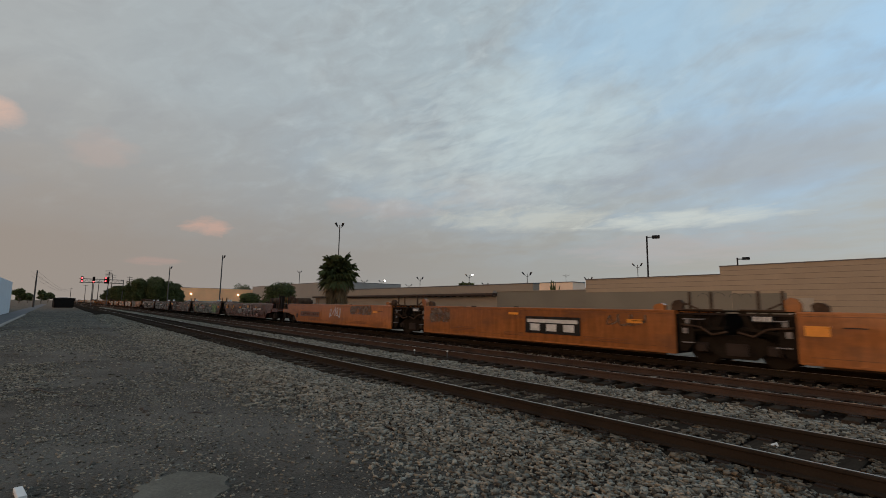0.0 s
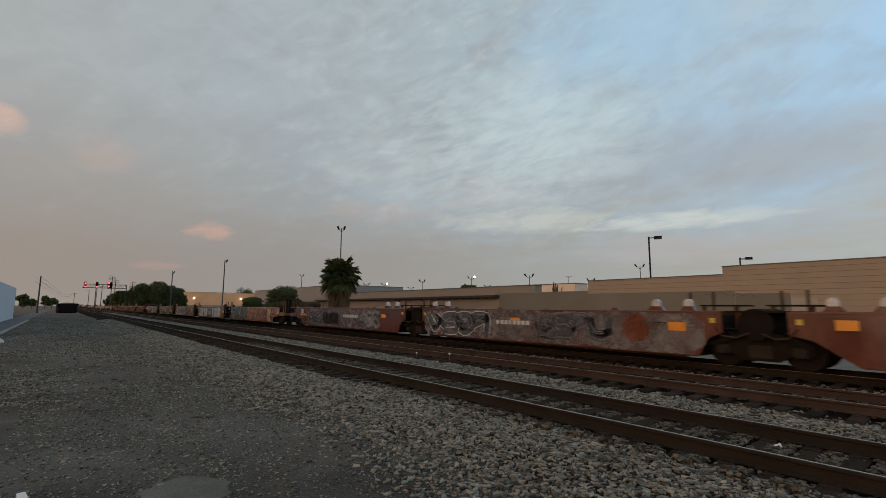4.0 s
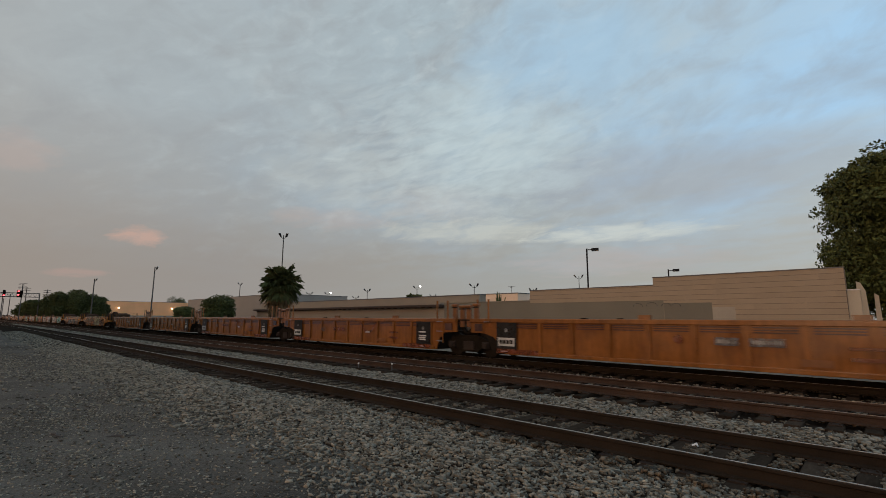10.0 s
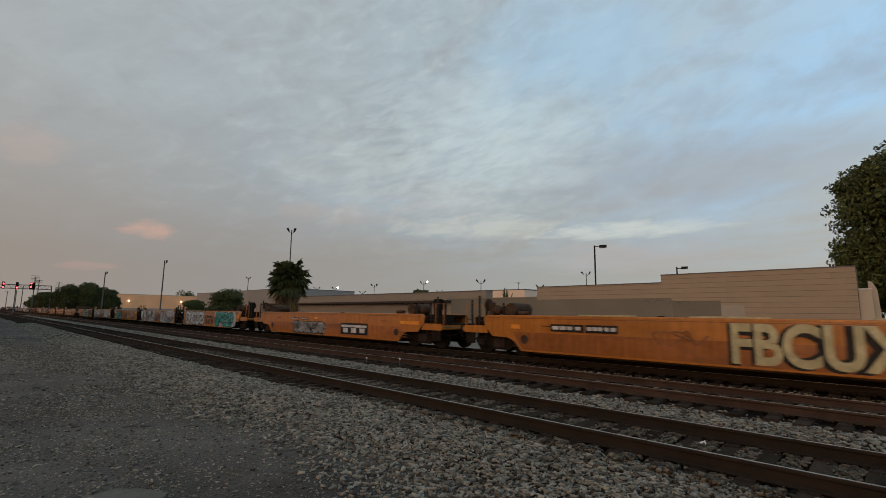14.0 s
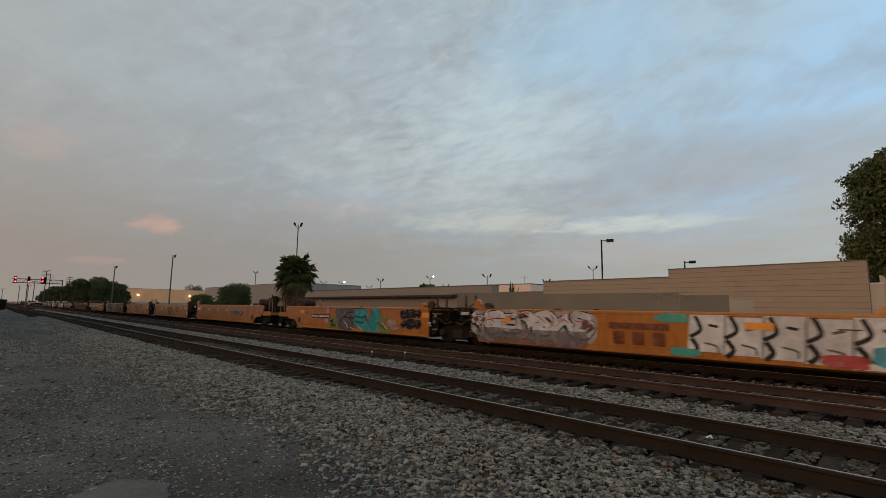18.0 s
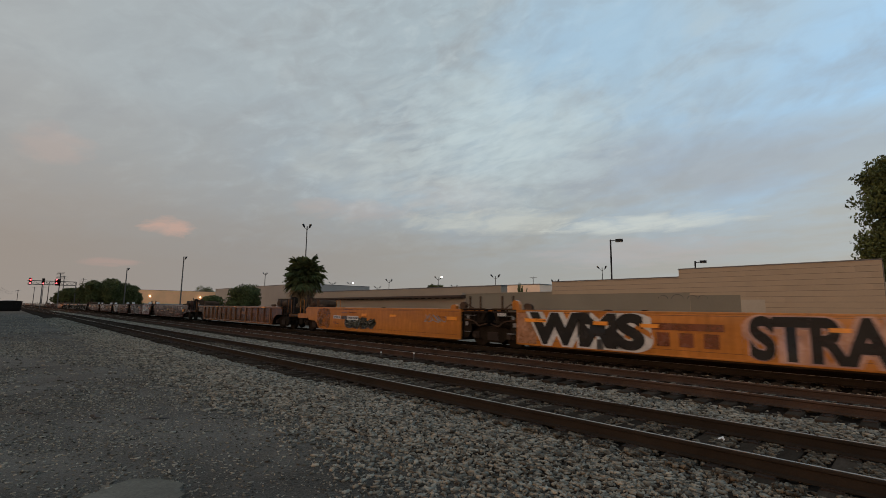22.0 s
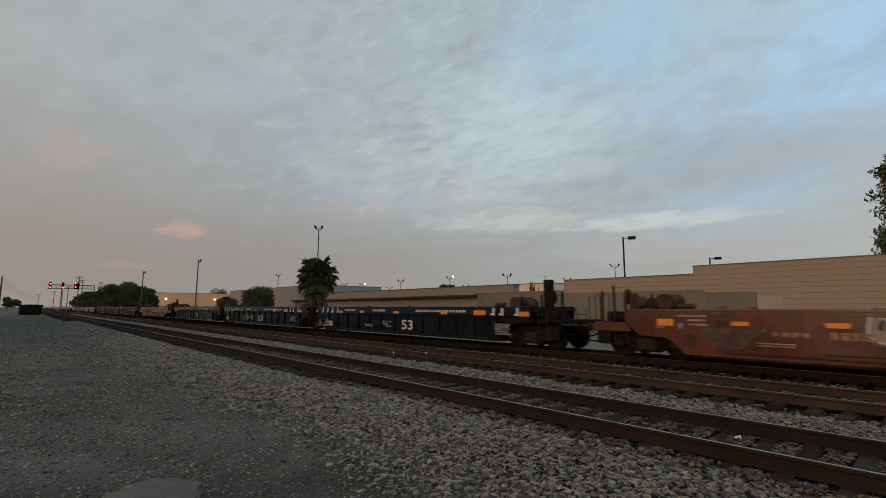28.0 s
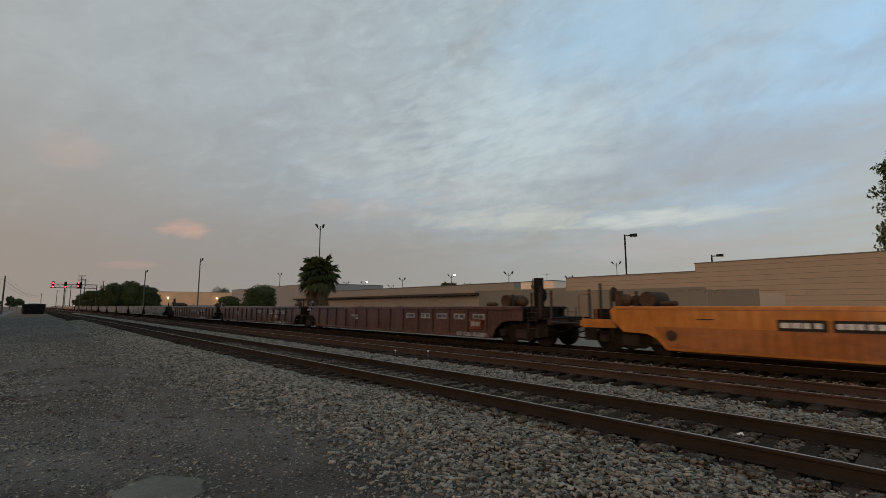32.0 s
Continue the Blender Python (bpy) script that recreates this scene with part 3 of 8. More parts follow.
def build_ground():
    xs = [-4000, -2500, -1500, -900, -600, -400, -300, -220, -160, -120, -95, -80]
    xs += [-70 + i * 0.8 for i in range(38)] + [-39.5 + i * 0.22 for i in range(190)] + [3 + i * 1.5 for i in range(9)] + [25, 60, 150, 400, 1200, 4000]
    ys = [-4000, -1500, -500, -200, -90, -40, -20, -12, -8, -6] + [-4.5 + i * 0.35 for i in range(22)] + [3.2 + i * 0.18 for i in range(42)] + [10.8 + i * 0.6 for i in range(18)] + [23, 27, 34, 45, 70, 120, 300, 900, 4000]
    g = Geo()
    for x in xs:
        for y in ys:
            g.v.append((x, y, ground_z(x, y)))
    n = len(ys)
    idx = []
    for i in range(len(xs) - 1):
        for j in range(n - 1):
            g.f.append((i * n + j, (i + 1) * n + j, (i + 1) * n + j + 1, i * n + j + 1))
            ym = (ys[j] + ys[j + 1]) / 2 + 0.35 * noise.noise((xs[i] * 0.3, 0, 0))
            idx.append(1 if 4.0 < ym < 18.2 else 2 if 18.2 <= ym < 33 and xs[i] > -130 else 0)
    me = bpy.data.meshes.new("ground")
    me.from_pydata(g.v, [], g.f)
    me.materials.append(M_DIRT)
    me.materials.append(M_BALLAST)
    me.materials.append(M_PALE)
    me.polygons.foreach_set("material_index", idx)
    me.polygons.foreach_set("use_smooth", [True] * len(idx))
    return tagged(new("ground", me), "grey packed dirt and gravel beside railway tracks", "ground", kind="structure")


build_ground()


def rail_profile(y):
    """Flat-bottomed rail, its head at z 0."""
    p = [(-0.070, -0.172), (-0.070, -0.160), (-0.012, -0.140), (-0.009, -0.050), (-0.036, -0.036), (-0.037, -0.008), (-0.026, 0.0)]
    return [(y + a, b) for a, b in p] + [(y - a, b) for a, b in reversed(p)]


def build_track(name, yc, material, polished, near_from, near_to, label):
    tr = thing(name, label, "railway track", kind="structure", at=(0, yc, 0))
    for s in (-1, 1):
        r = part("rail", Geo().prism(rail_profile(s * HALF), "x", -1500, 90), material, tr)
        part("running_surface", Geo().box(-1500, s * HALF - 0.016, 0.0005, 90, s * HALF + 0.016, 0.004), polished, r, "bright worn rail top")
    tie = Geo().box(-0.115, -1.3, -0.36, 0.115, 1.3, -0.19, 0.012).mesh("tie", M_TIE)
    plate = Geo()
    for s in (-1, 1):
        plate.box(-0.09, s * HALF - 0.17, -0.19, 0.09, s * HALF + 0.17, -0.170)
        for dx in (-0.055, 0.055):
            for dy in (-0.085, 0.085):
                plate.box(dx - 0.012, s * HALF + dy - 0.012, -0.172, dx + 0.012, s * HALF + dy + 0.012, -0.150)
    pm = plate.mesh("tie_plate", M_STEEL)
    far = Geo()
    rg = random.Random(int(yc * 10))
    x = -400.0
    while x < 30:
        jx, jr = rg.uniform(-0.04, 0.04), rg.uniform(-1.6, 1.6)
        if near_from < x < near_to:
            t = part("tie", tie, None, tr, at=pose(x + jx, rg.uniform(-0.12, 0.08), rg.uniform(-0.012, 0.006), 0, 0, jr))
            part("tie_plate", pm, None, t)
        elif x > -230:
            far.box(x + jx - 0.115, -1.3, -0.36, x + jx + 0.115, 1.3, -0.19)
        x += 0.497
    tagged(part("distant_ties", far, M_TIE, tr), kind="stuff")
    return tr


build_track("track_near", T1, M_RAIL, M_HEAD, -58, 4, "rusty steel rails on dark timber ties in ballast")
build_track("track_middle", T2, M_RAIL2, M_HEAD, -40, 3, "reddish rusty steel rails on timber ties")
build_track("track_far", T3, M_RAIL, M_HEAD, -30, 3, "dark steel rails under the passing train")


def stone_shapes(k, rg):
    """k rough lumps, each eight corners pushed about."""
    out = []
    for _ in range(k):
        v = []
        for sx in (-1, 1):
            for sy in (-1, 1):
                for sz in (-1, 1):
                    v.append((sx * rg.uniform(0.55, 1.35), sy * rg.uniform(0.18, 0.66), sz * rg.uniform(0.12, 0.52)))
        out.append(v)
    return np.array(out)


STONE_F = np.array([(0, 1, 3, 2), (4, 6, 7, 5), (0, 4, 5, 1), (2, 3, 7, 6), (0, 2, 6, 4), (1, 5, 7, 3)])


def scatter_stones(name, label, spots, seed, material=None):
    """spots: rows of x, y, z, radius. One mesh of loose stones."""
    rg = np.random.RandomState(seed)
    shapes = stone_shapes(24, random.Random(seed))
    n = len(spots)
    s = shapes[rg.randint(0, 24, n)] * spots[:, 3][:, None, None]
    a, b = rg.uniform(0, 2 * np.pi, n), rg.uniform(-1.3, 1.3, n)
    ca, sa, cb, sb = np.cos(a)[:, None], np.sin(a)[:, None], np.cos(b)[:, None], np.sin(b)[:, None]
    x, y, z = s[..., 0], s[..., 1], s[..., 2]
    y, z = y * cb - z * sb, y * sb + z * cb
    x, y = x * ca - y * sa, x * sa + y * ca
    v = np.stack([x + spots[:, :1], y + spots[:, 1:2], z + spots[:, 2:3]], -1).reshape(-1, 3)
    f = (STONE_F[None] + (np.arange(n) * 8)[:, None, None]).reshape(-1, 4)
    me = bpy.data.meshes.new(name)
    me.vertices.add(len(v))
    me.vertices.foreach_set("co", v.ravel())
    me.loops.add(f.size)
    me.loops.foreach_set("vertex_index", f.ravel().astype(np.int32))
    me.polygons.add(len(f))
    me.polygons.foreach_set("loop_start", (np.arange(len(f)) * 4).astype(np.int32))
    me.materials.append(material or M_STONE)
    me.update(calc_edges=True)
    return tagged(new(name, me), label, "gravel", kind="stuff")


def build_gravel():
    rg = np.random.RandomState(3)
    rows, grimy = [], []

    def strip(x0, x1, y0, y1, per, r0, r1, keep=None, dz=0.0):
        n = int((x1 - x0) * (y1 - y0) * per)
        xs, ys = rg.uniform(x0, x1, n), rg.uniform(y0, y1, n)
        for x, y in zip(xs, ys):
            if keep and rg.rand() > keep(x, y):
                continue
            r = rg.uniform(r0, r1)
            (grimy if keep is crib else rows).append((x, y, ground_z(x, y) + dz + r * 0.25, r))

    def toe(x, y):
        edge = 4.1 + 0.5 * noise.noise((x * 0.35, 1, 0))
        return min(1.0, max(0.0, (y - edge + 1.4) / 1.4)) ** 1.5

    def crib(x, y):
        k = (x + 400 + 0.249) % 0.497 - 0.249
        return 1.0 if abs(k) > 0.125 else 0.05

    strip(-9, 7, 2.6, 5.95, 720, 0.013, 0.041, toe)
    strip(-18, -9, 2.6, 5.62, 480, 0.016, 0.048, toe)
    strip(-36, -18, 2.6, 5.5, 240, 0.020, 0.048, toe)
    strip(-75, -34, 3.2, 5.5, 45, 0.03, 0.06, toe)
    strip(-24, 2, 6.24, 7.63, 620, 0.018, 0.045, crib, 0.05)
    strip(-20, 2, 10.68, 12.07, 420, 0.02, 0.045, crib, 0.04)
    strip(-24, -8, 5.6, 6.12, 420, 0.016, 0.036, crib, 0.02)
    strip(-8, 2, 5.6, 6.12, 560, 0.018, 0.045, crib, 0.05)
    strip(-24, 2, 7.75, 8.25, 460, 0.018, 0.045, crib, 0.04)
    strip(-20, 7, 8.0, 10.15, 350, 0.018, 0.048)
    strip(-20, 2, 10.15, 10.5, 70, 0.02, 0.045)
    strip(-60, -20, 8.3, 10.1, 170, 0.03, 0.055)
    strip(-150, -60, 8.3, 10.1, 40, 0.05, 0.10)
    strip(-22, 3, 12.25, 13.7, 330, 0.022, 0.055)
    strip(-16, 2, 13.7, 14.6, 40, 0.025, 0.05)
    strip(-50, -22, 12.3, 13.7, 90, 0.035, 0.07)
    strip(-26, 2, 16.6, 18.4, 110, 0.035, 0.07)
    strip(-16, 2, 14.9, 16.2, 200, 0.02, 0.045, crib, 0.04)
    # thin spread on the dirt
    strip(-12, 1, -0.4, 4.0, 800, 0.006, 0.020, lambda x, y: 0.22 + 0.65 * max(0, noise.noise((x * 0.5, y * 0.5, 5)) + 0.2))
    strip(-38, -12, -2.4, 4.0, 430, 0.010, 0.032, lambda x, y: min(1, max(0.12, (x + 40) / 26)) * max(0.04, 0.32 + 1.1 * noise.noise((x * 0.22, y * 0.5, 8))))
    strip(-110, -38, -3.0, 4.0, 16, 0.02, 0.045, lambda x, y: (x + 110) / 72 * (0.6 + noise.noise((x * 0.15, y * 0.5, 8))))
    # pale cobbles that lie singly in the dirt
    strip(-14, 1, -0.6, 4.0, 5, 0.02, 0.036)
    strip(-40, -14, -2.6, 4.0, 2.0, 0.03, 0.055)
    scatter_stones("track_stones", "dark grimy ballast stones between the ties", np.array(grimy), 6, M_STONE_D)
    return scatter_stones("ballast_stones", "pale grey and brown crushed ballast stones", np.array(rows), 5)


build_gravel()
# ---------------------------------------------------------------- buildings
WALL_Y = 42.0
BASE = -0.55


def block_wall():
    w = thing("warehouse", "tan concrete block warehouse with stepped parapet", "warehouse", at=(0, WALL_Y, 0))
    lows = [(-27.7, -15.0, 4.42), (-15.0, -2.25, 5.08)]
    for a, b, top in lows:
        part("wall", Geo().box(a, 0.012, BASE, b, 0.32, top), M_JOINT, w)
        part("coping", Geo().box(a - 0.04, -0.05, top, b + 0.04, 0.36, top + 0.07), M_CAP, w, "dark metal coping along the parapet")
    # courses of large blocks
    ch, bl = 0.406, 1.624
    for a, b, top in lows:
        z, row = BASE, 0
        while z < top - 0.05:
            hgt = min(ch, top - z)
            x = a - (bl / 2 if row % 2 else 0)
            while x < b - 0.02:
                x0, x1 = max(x, a), min(x + bl, b)
                if x1 - x0 > 0.03:
                    key = ("block", round(x1 - x0, 2), round(hgt, 2))
                    if key not in CACHE:
                        c = 0.010
                        ww, hh = x1 - x0, hgt
                        CACHE[key] = Geo().prism([(0.0015, 0.011), (ww - 0.0015, 0.011), (ww - 0.0015, hh - 0.011), (0.0015, hh - 0.011)], "y", -0.006, 0.012).mesh("block", M_BLOCK)
                    part("block", CACHE[key], None, w, at=(x0, 0, z))
                x += bl
            z += ch
            row += 1
    # painted-over areas low on the wall
    for x0, x1, z1, m, lab in [(-27.7, -14.2, 3.10, M_PAINT, "olive cover paint"), (-14.2, -10.5, 2.86, M_PAINT, "olive cover paint"), (-10.5, -8.9, 2.48, M_PAINT2, "pale cover paint")]:
        part("painted_patch", Geo().box(x0 + 0.01, -0.016, BASE, x1 - 0.01, -0.0075, z1), m, w, lab)
    # side return and lower annex beyond the corner
    part("wall", Geo().box(-2.55, 0.34, BASE, -2.25, 1.2, 5.0), M_BLOCK, w)
    part("wall", Geo().box(-2.55, 1.21, BASE, -2.26, 26, 3.6), M_PLASTER, w)
    part("annex_wall", Geo().box(-2.24, 0.35, BASE, -1.55, 0.6, 3.52), M_ANNEX, w, "pale painted side wall")
    part("annex_cap", Geo().box(-2.24, 0.30, 3.522, -1.53, 0.65, 3.60), M_WHITE, w)
    part("annex_wall", Geo().prism([(-1.82, BASE), (-1.15, BASE), (-1.30, 3.5), (-1.52, 4.05), (-1.74, 4.15)], "y", 0.9, 1.15), M_ANNEX, w, "pale painted gable fin")
    part("annex_wall", Geo().prism([(-1.0, BASE), (-0.62, BASE), (-0.70, 3.2), (-0.92, 3.4)], "y", 2.6, 2.85), M_ANNEX, w, "pale painted gable fin")
    part("wall", Geo().box(-27.7, 25.7, BASE, -2.56, 26, 3.6), M_PLASTER, w)
    part("roof", Geo().box(-27.6, 0.33, 3.4, -2.56, 25.6, 3.5), M_ROOF, w)
    part("wall", Geo().box(-28.0, 0.34, BASE, -27.71, 26, 3.6), M_PLASTER, w)
    # faint spray arcs
    g = Geo()
    for cx, rr in ((-16.4, 0.42), (-15.2, 0.5), (-14.0, 0.4), (-13.2, 0.36)):
        pts = [(cx + rr * math.cos(a), -0.02, 2.55 + rr * 0.8 * math.sin(a)) for a in [math.pi * (0.05 + 0.1 * i) for i in range(10)]]
        g.tube(pts, 0.016, 5)
    part("painted_arc", g, P_DGREY, w, "thin dark painted arcs")


CACHE = {}


def plain_building(name, label, x0, x1, y0, y1, top, wall, coping=True, windows=0, z0=None):
    b = thing(name, label, "building")
    z0 = BASE if z0 is None else z0
    t = 0.3
    part("wall", Geo().box(x0, y0, z0, x1, y0 + t, top), wall, b)
    part("wall", Geo().box(x0, y1 - t, z0, x1, y1, top), wall, b)
    part("wall", Geo().box(x0, y0 + t, z0, x0 + t, y1 - t, top), wall, b)
    part("wall", Geo().box(x1 - t, y0 + t, z0, x1, y1 - t, top), wall, b)
    part("roof", Geo().box(x0 + t, y0 + t, top - 0.5, x1 - t, y1 - t, top - 0.35), M_ROOF, b)
    if coping:
        part("coping", Geo().box(x0 - 0.05, y0 - 0.05, top, x1 + 0.05, y0 + t + 0.03, top + 0.12), M_CAP, b, "dark metal coping")
        part("coping", Geo().box(x1 - t - 0.03, y0 + t + 0.04, top, x1 + 0.05, y1, top + 0.12), M_CAP, b, "dark metal coping")
    return b


def buildings():
    block_wall()
    plain_building("warehouse", "long low tan plastered warehouse with flat roof", -99.6, -37.95, 46, 47.3, 4.46, M_PLASTER)
    plain_building("warehouse", "rear hall of a low tan warehouse", -99.6, -60.0, 47.4, 74, 4.2, M_PLASTER)
    # loading canopy along its front
    c = thing("loading_canopy", "long flat dark canopy along a tan dock wall", "canopy")
    c.matrix_basis = pose(-40.4, 42.0, 0, 0, 0, 180 - 3.5)
    part("canopy_roof", Geo().box(0, -0.5, 2.88, 61, 0.75, 3.20, 0.04), M_CANOPY, c, "dark brown canopy edge")
    part("fascia", Geo().box(0.1, -0.45, 3.204, 61, 0.5, 3.42), M_PLASTER, c)
    part("back_wall", Geo().box(-0.3, -0.35, BASE, 61, -0.06, 2.86), M_PLASTER, c, "tan dock wall")
    for i in range(40):
        part("bracket", Geo().box(i * 1.5 + 0.5, 0.16, 2.80, i * 1.5 + 0.62, 0.7, 2.875), M_CANOPY, c)
    w = thing("boundary_wall", "low olive painted boundary wall beside the warehouse", "wall")
    part("wall", Geo().box(-40.3, 42.0, BASE, -27.702, 42.25, 3.36), M_PAINT, w)
    part("cap", Geo().box(-40.3, 41.95, 3.364, -27.702, 42.3, 3.43), M_PLASTER, w)
    plain_building("warehouse", "grey flat-roofed industrial building behind the palm", -160, -100.0, 50, 68.5, 6.75, M_PLASTER_D)
    plain_building("office_building", "small white flat-roofed building, its warm light painted as cream", -49.4, -41.8, 60, 63.3, 5.36, M_SUNLITWALL)
    w = plain_building("warehouse", "wide tan warehouse with yellow lamp light painted into its walls", -320, -285, 50, 118, 9.3, M_LAMPLITWALL)
    # darker strip that paints the shade along the dock level
    part("dock_band", Geo().box(-284.96, 50, BASE, -284.6, 118, 2.2), M_PLASTER_D, w, "dock level with its shade painted as a darker band")
    for yy in (56.5, 81, 109):
        part("wall_lamp", Geo().ball((-284.3, yy, 6.0), 0.42, 8, 6), M_LAMPON, w, "lit yellow wall lamp")
    plain_building("shed", "pale blue metal industrial shed beside the road", -90, -45, -18, -5, 3.98, M_BLUEWALL)
    # unseen tall block, added to keep low sun and glow off the far cars
    plain_building("industrial_hall", "plain tall grey block added out of view to shade the far cars", -120, -33, -46, -19, 12.5, M_PLASTER_D)


buildings()


# ---------------------------------------------------------------- road side
def roadside():
    r = tagged(part("road", Geo().box(-260, -4.9, GZ - 0.25, -34, -3.0, GZ + 0.012), M_ROAD), "bluish grey asphalt road strip", "road", kind="structure")
    k = thing("kerb", "low pale concrete kerb along the road", "kerb", kind="structure")
    for i in range(16):
        part("kerb_stone", Geo().box(-76 + i * 2.8, -2.95, GZ - 0.1, -73.25 + i * 2.8, -2.72, GZ + 0.10, 0.02), M_PLASTER_D, k)
    for i in range(2):
        b = thing("wheel_stop", "short concrete parking block lying on dirt", "wheel stop", at=pose(-33.0 - i * 0.9, -2.2 - 0.1 * i, GZ, 0, 0, 8))
        part("block", Geo().prism([(-0.09, 0), (0.09, 0), (0.06, 0.12), (-0.06, 0.12)], "x", -0.9, 0.9), M_WHITE, b)
    # open-top waste container on the dirt
    c = thing("waste_container", "dark open-top steel waste container on dirt", "container", at=pose(-150, 1.35, GZ, 0, 0, 4))
    g = Geo()
    part("side_panel", Geo().prism([(-2.6, 0.25), (2.6, 0.25), (3.0, 2.4), (-3.0, 2.4)], "y", -1.9, -1.82), M_RUSTBOX, c)
    part("side_panel", Geo().prism([(-2.6, 0.25), (2.6, 0.25), (3.0, 2.4), (-3.0, 2.4)], "y", 1.82, 1.9), M_RUSTBOX, c)
    part("end_panel", Geo().prism([(-1.6, 0.25), (1.6, 0.25), (2.15, 2.3), (1.2, 2.42), (-1.4, 2.36), (-2.15, 2.2)], "x", 2.55, 2.75), M_RUSTBOX, c)
    part("end_panel", Geo().box(-2.75, -1.9, 0.25, -2.6, 1.9, 2.2), M_RUSTBOX, c)
    part("floor", Geo().box(-2.6, -1.82, 0.0, 2.6, 1.82, 0.25), M_RUSTBOX, c)
    for i in range(6):
        part("rib", Geo().box(2.76, -1.8 + i * 0.7, 0.25, 2.86, -1.7 + i * 0.7, 2.3), M_RUSTBOX, c)
    part("load", Geo().ball((0, 0, 2.2), 1.7, 10, 6, (1.4, 1.0, 0.25)), M_DKRUST, c, "heap of scrap")
    # things on the dirt
    s = thing("white_stake", "short white painted stake lying on the dirt", "stake", at=pose(-6.25, -0.12, GZ, 0, 0, 8))
    part("stake", Geo().box(-0.16, -0.035, 0.0, 0.16, 0.035, 0.05, 0.006), M_WHITE, s)
    for x, y, a, ln in ((-12.9, -0.1, 25, 1.1), (-10.6, 0.55, 40, 0.6), (-8.9, 2.0, 60, 0.4), (-9.7, 1.3, 10, 0.35)):
        d = thing("stick", "dark weathered stick lying on dirt", "stick", at=pose(x, y, GZ + 0.012, 0, 0, a))
        part("branch", Geo().tube([(-ln / 2, 0, 0), (-ln / 6, 0.03, 0.01), (ln / 5, -0.02, 0.01), (ln / 2, 0.03, 0)], 0.018, 6, 0.010), M_WOOD, d)
    p = thing("concrete_slab", "worn pale concrete slab set in the dirt", "slab", at=(-5.50, 1.12, GZ))
    pts = [(0.52 * math.cos(a) * (1 + 0.3 * noise.noise((math.cos(a) * 2, math.sin(a) * 2, 0)) + 0.15 * noise.noise((math.cos(a) * 7, math.sin(a) * 7, 2))), 0.42 * math.sin(a) * (1 + 0.3 * noise.noise((math.cos(a) * 2, math.sin(a) * 2, 4)) + 0.15 * noise.noise((math.cos(a) * 7, math.sin(a) * 7, 6)))) for a in [2 * math.pi * i / 44 for i in range(44)]]
    part("slab", Geo().prism(pts, "z", -0.05, 0.018), mat("worn_concrete", (0.118, 0.106, 0.086), 0.95, var=0.25, scale=2.5, grain=30, bump=0.5, dirt=(0.065, 0.06, 0.053), dirt_amt=0.8, dirt_scale=1.2, spec=0.1), p)
    c = thing("paper_cup", "small white crumpled paper cup between the rails", "cup", at=pose(-2.22, 7.37, -0.205, 0, 75, 30))
    part("cup_body", Geo().tube([(0, 0, -0.05), (0, 0, 0.05)], 0.028, 10, 0.04), M_WHITE, c)
    part("rim", Geo().tube([(0, 0, 0.046), (0, 0, 0.056)], 0.043, 10), M_WHITE, c)
    for x, y, z in ((-13.9, 10.1, 0.0), (-12.3, 10.3, 0.08)):
        b = thing("track_marker", "small white and green trackside marker post", "marker", at=(x, y, -0.26))
        part("post", Geo().tube([(0, 0, 0), (0, 0, z + 0.20)], 0.018, 6), M_POLE, b)
        part("cap", Geo().ball((0, 0, z + 0.21), 0.034, 8, 6), M_WHITE, b, "white cap")


roadside()


# ---------------------------------------------------------------- poles and signals
def at_dir(az, el, dist):
    """The place at that azimuth left of +Y, elevation and ground distance from the viewpoint."""
    a = radians(az)
    return (-math.sin(a) * dist, math.cos(a) * dist, 1.56 + math.tan(radians(el)) * dist)


def area_light_pole(az, el, dist, heads, label, r=0.09, lit=False, arm=0.55, size=0.5):
    x, y, z = at_dir(az, el, dist)
    p = thing("light_pole", label, "light pole", "area light poles", at=pose(x, y, BASE, 0, 0, az))
    top = z - BASE
    part("pole", Geo().tube([(0, 0, 0), (0, 0, top)], r, 8, r * 0.7), M_POLE, p)
    part("base", Geo().tube([(0, 0, 0), (0, 0, 0.5)], r * 2.2, 10), M_PLASTER, p)
    for i, s in enumerate(heads):
        up = top - (0.1 if len(heads) > 1 else 0.35)
        part("arm", Geo().tube([(0, 0, up - 0.45), (s * arm * 0.45, 0, up - 0.25), (s * arm * 0.75, 0, up)], r * 0.45, 6), M_POLE, p)
        h = part("lamp_head", Geo().tube([(s * arm * 0.62, 0, up - 0.12), (s * arm * (0.9 if s > 0 else 1.1), -0.1, up + size * 0.62)], size * (0.24 if s > 0 else 0.17), 8, size * 0.28), M_DARKMETAL, p)
        if lit and i == 0:
            part("lens", Geo().ball((s * arm, -size * 0.4, top + size * 0.2), size * 0.42, 8, 6), M_LAMPWHITE, h, "lit white lens")
        else:
            part("lens", Geo().ball((s * arm, -0.12, up + size * 0.62), size * 0.2, 8, 6), M_LAMPGLASS, h)
    return p


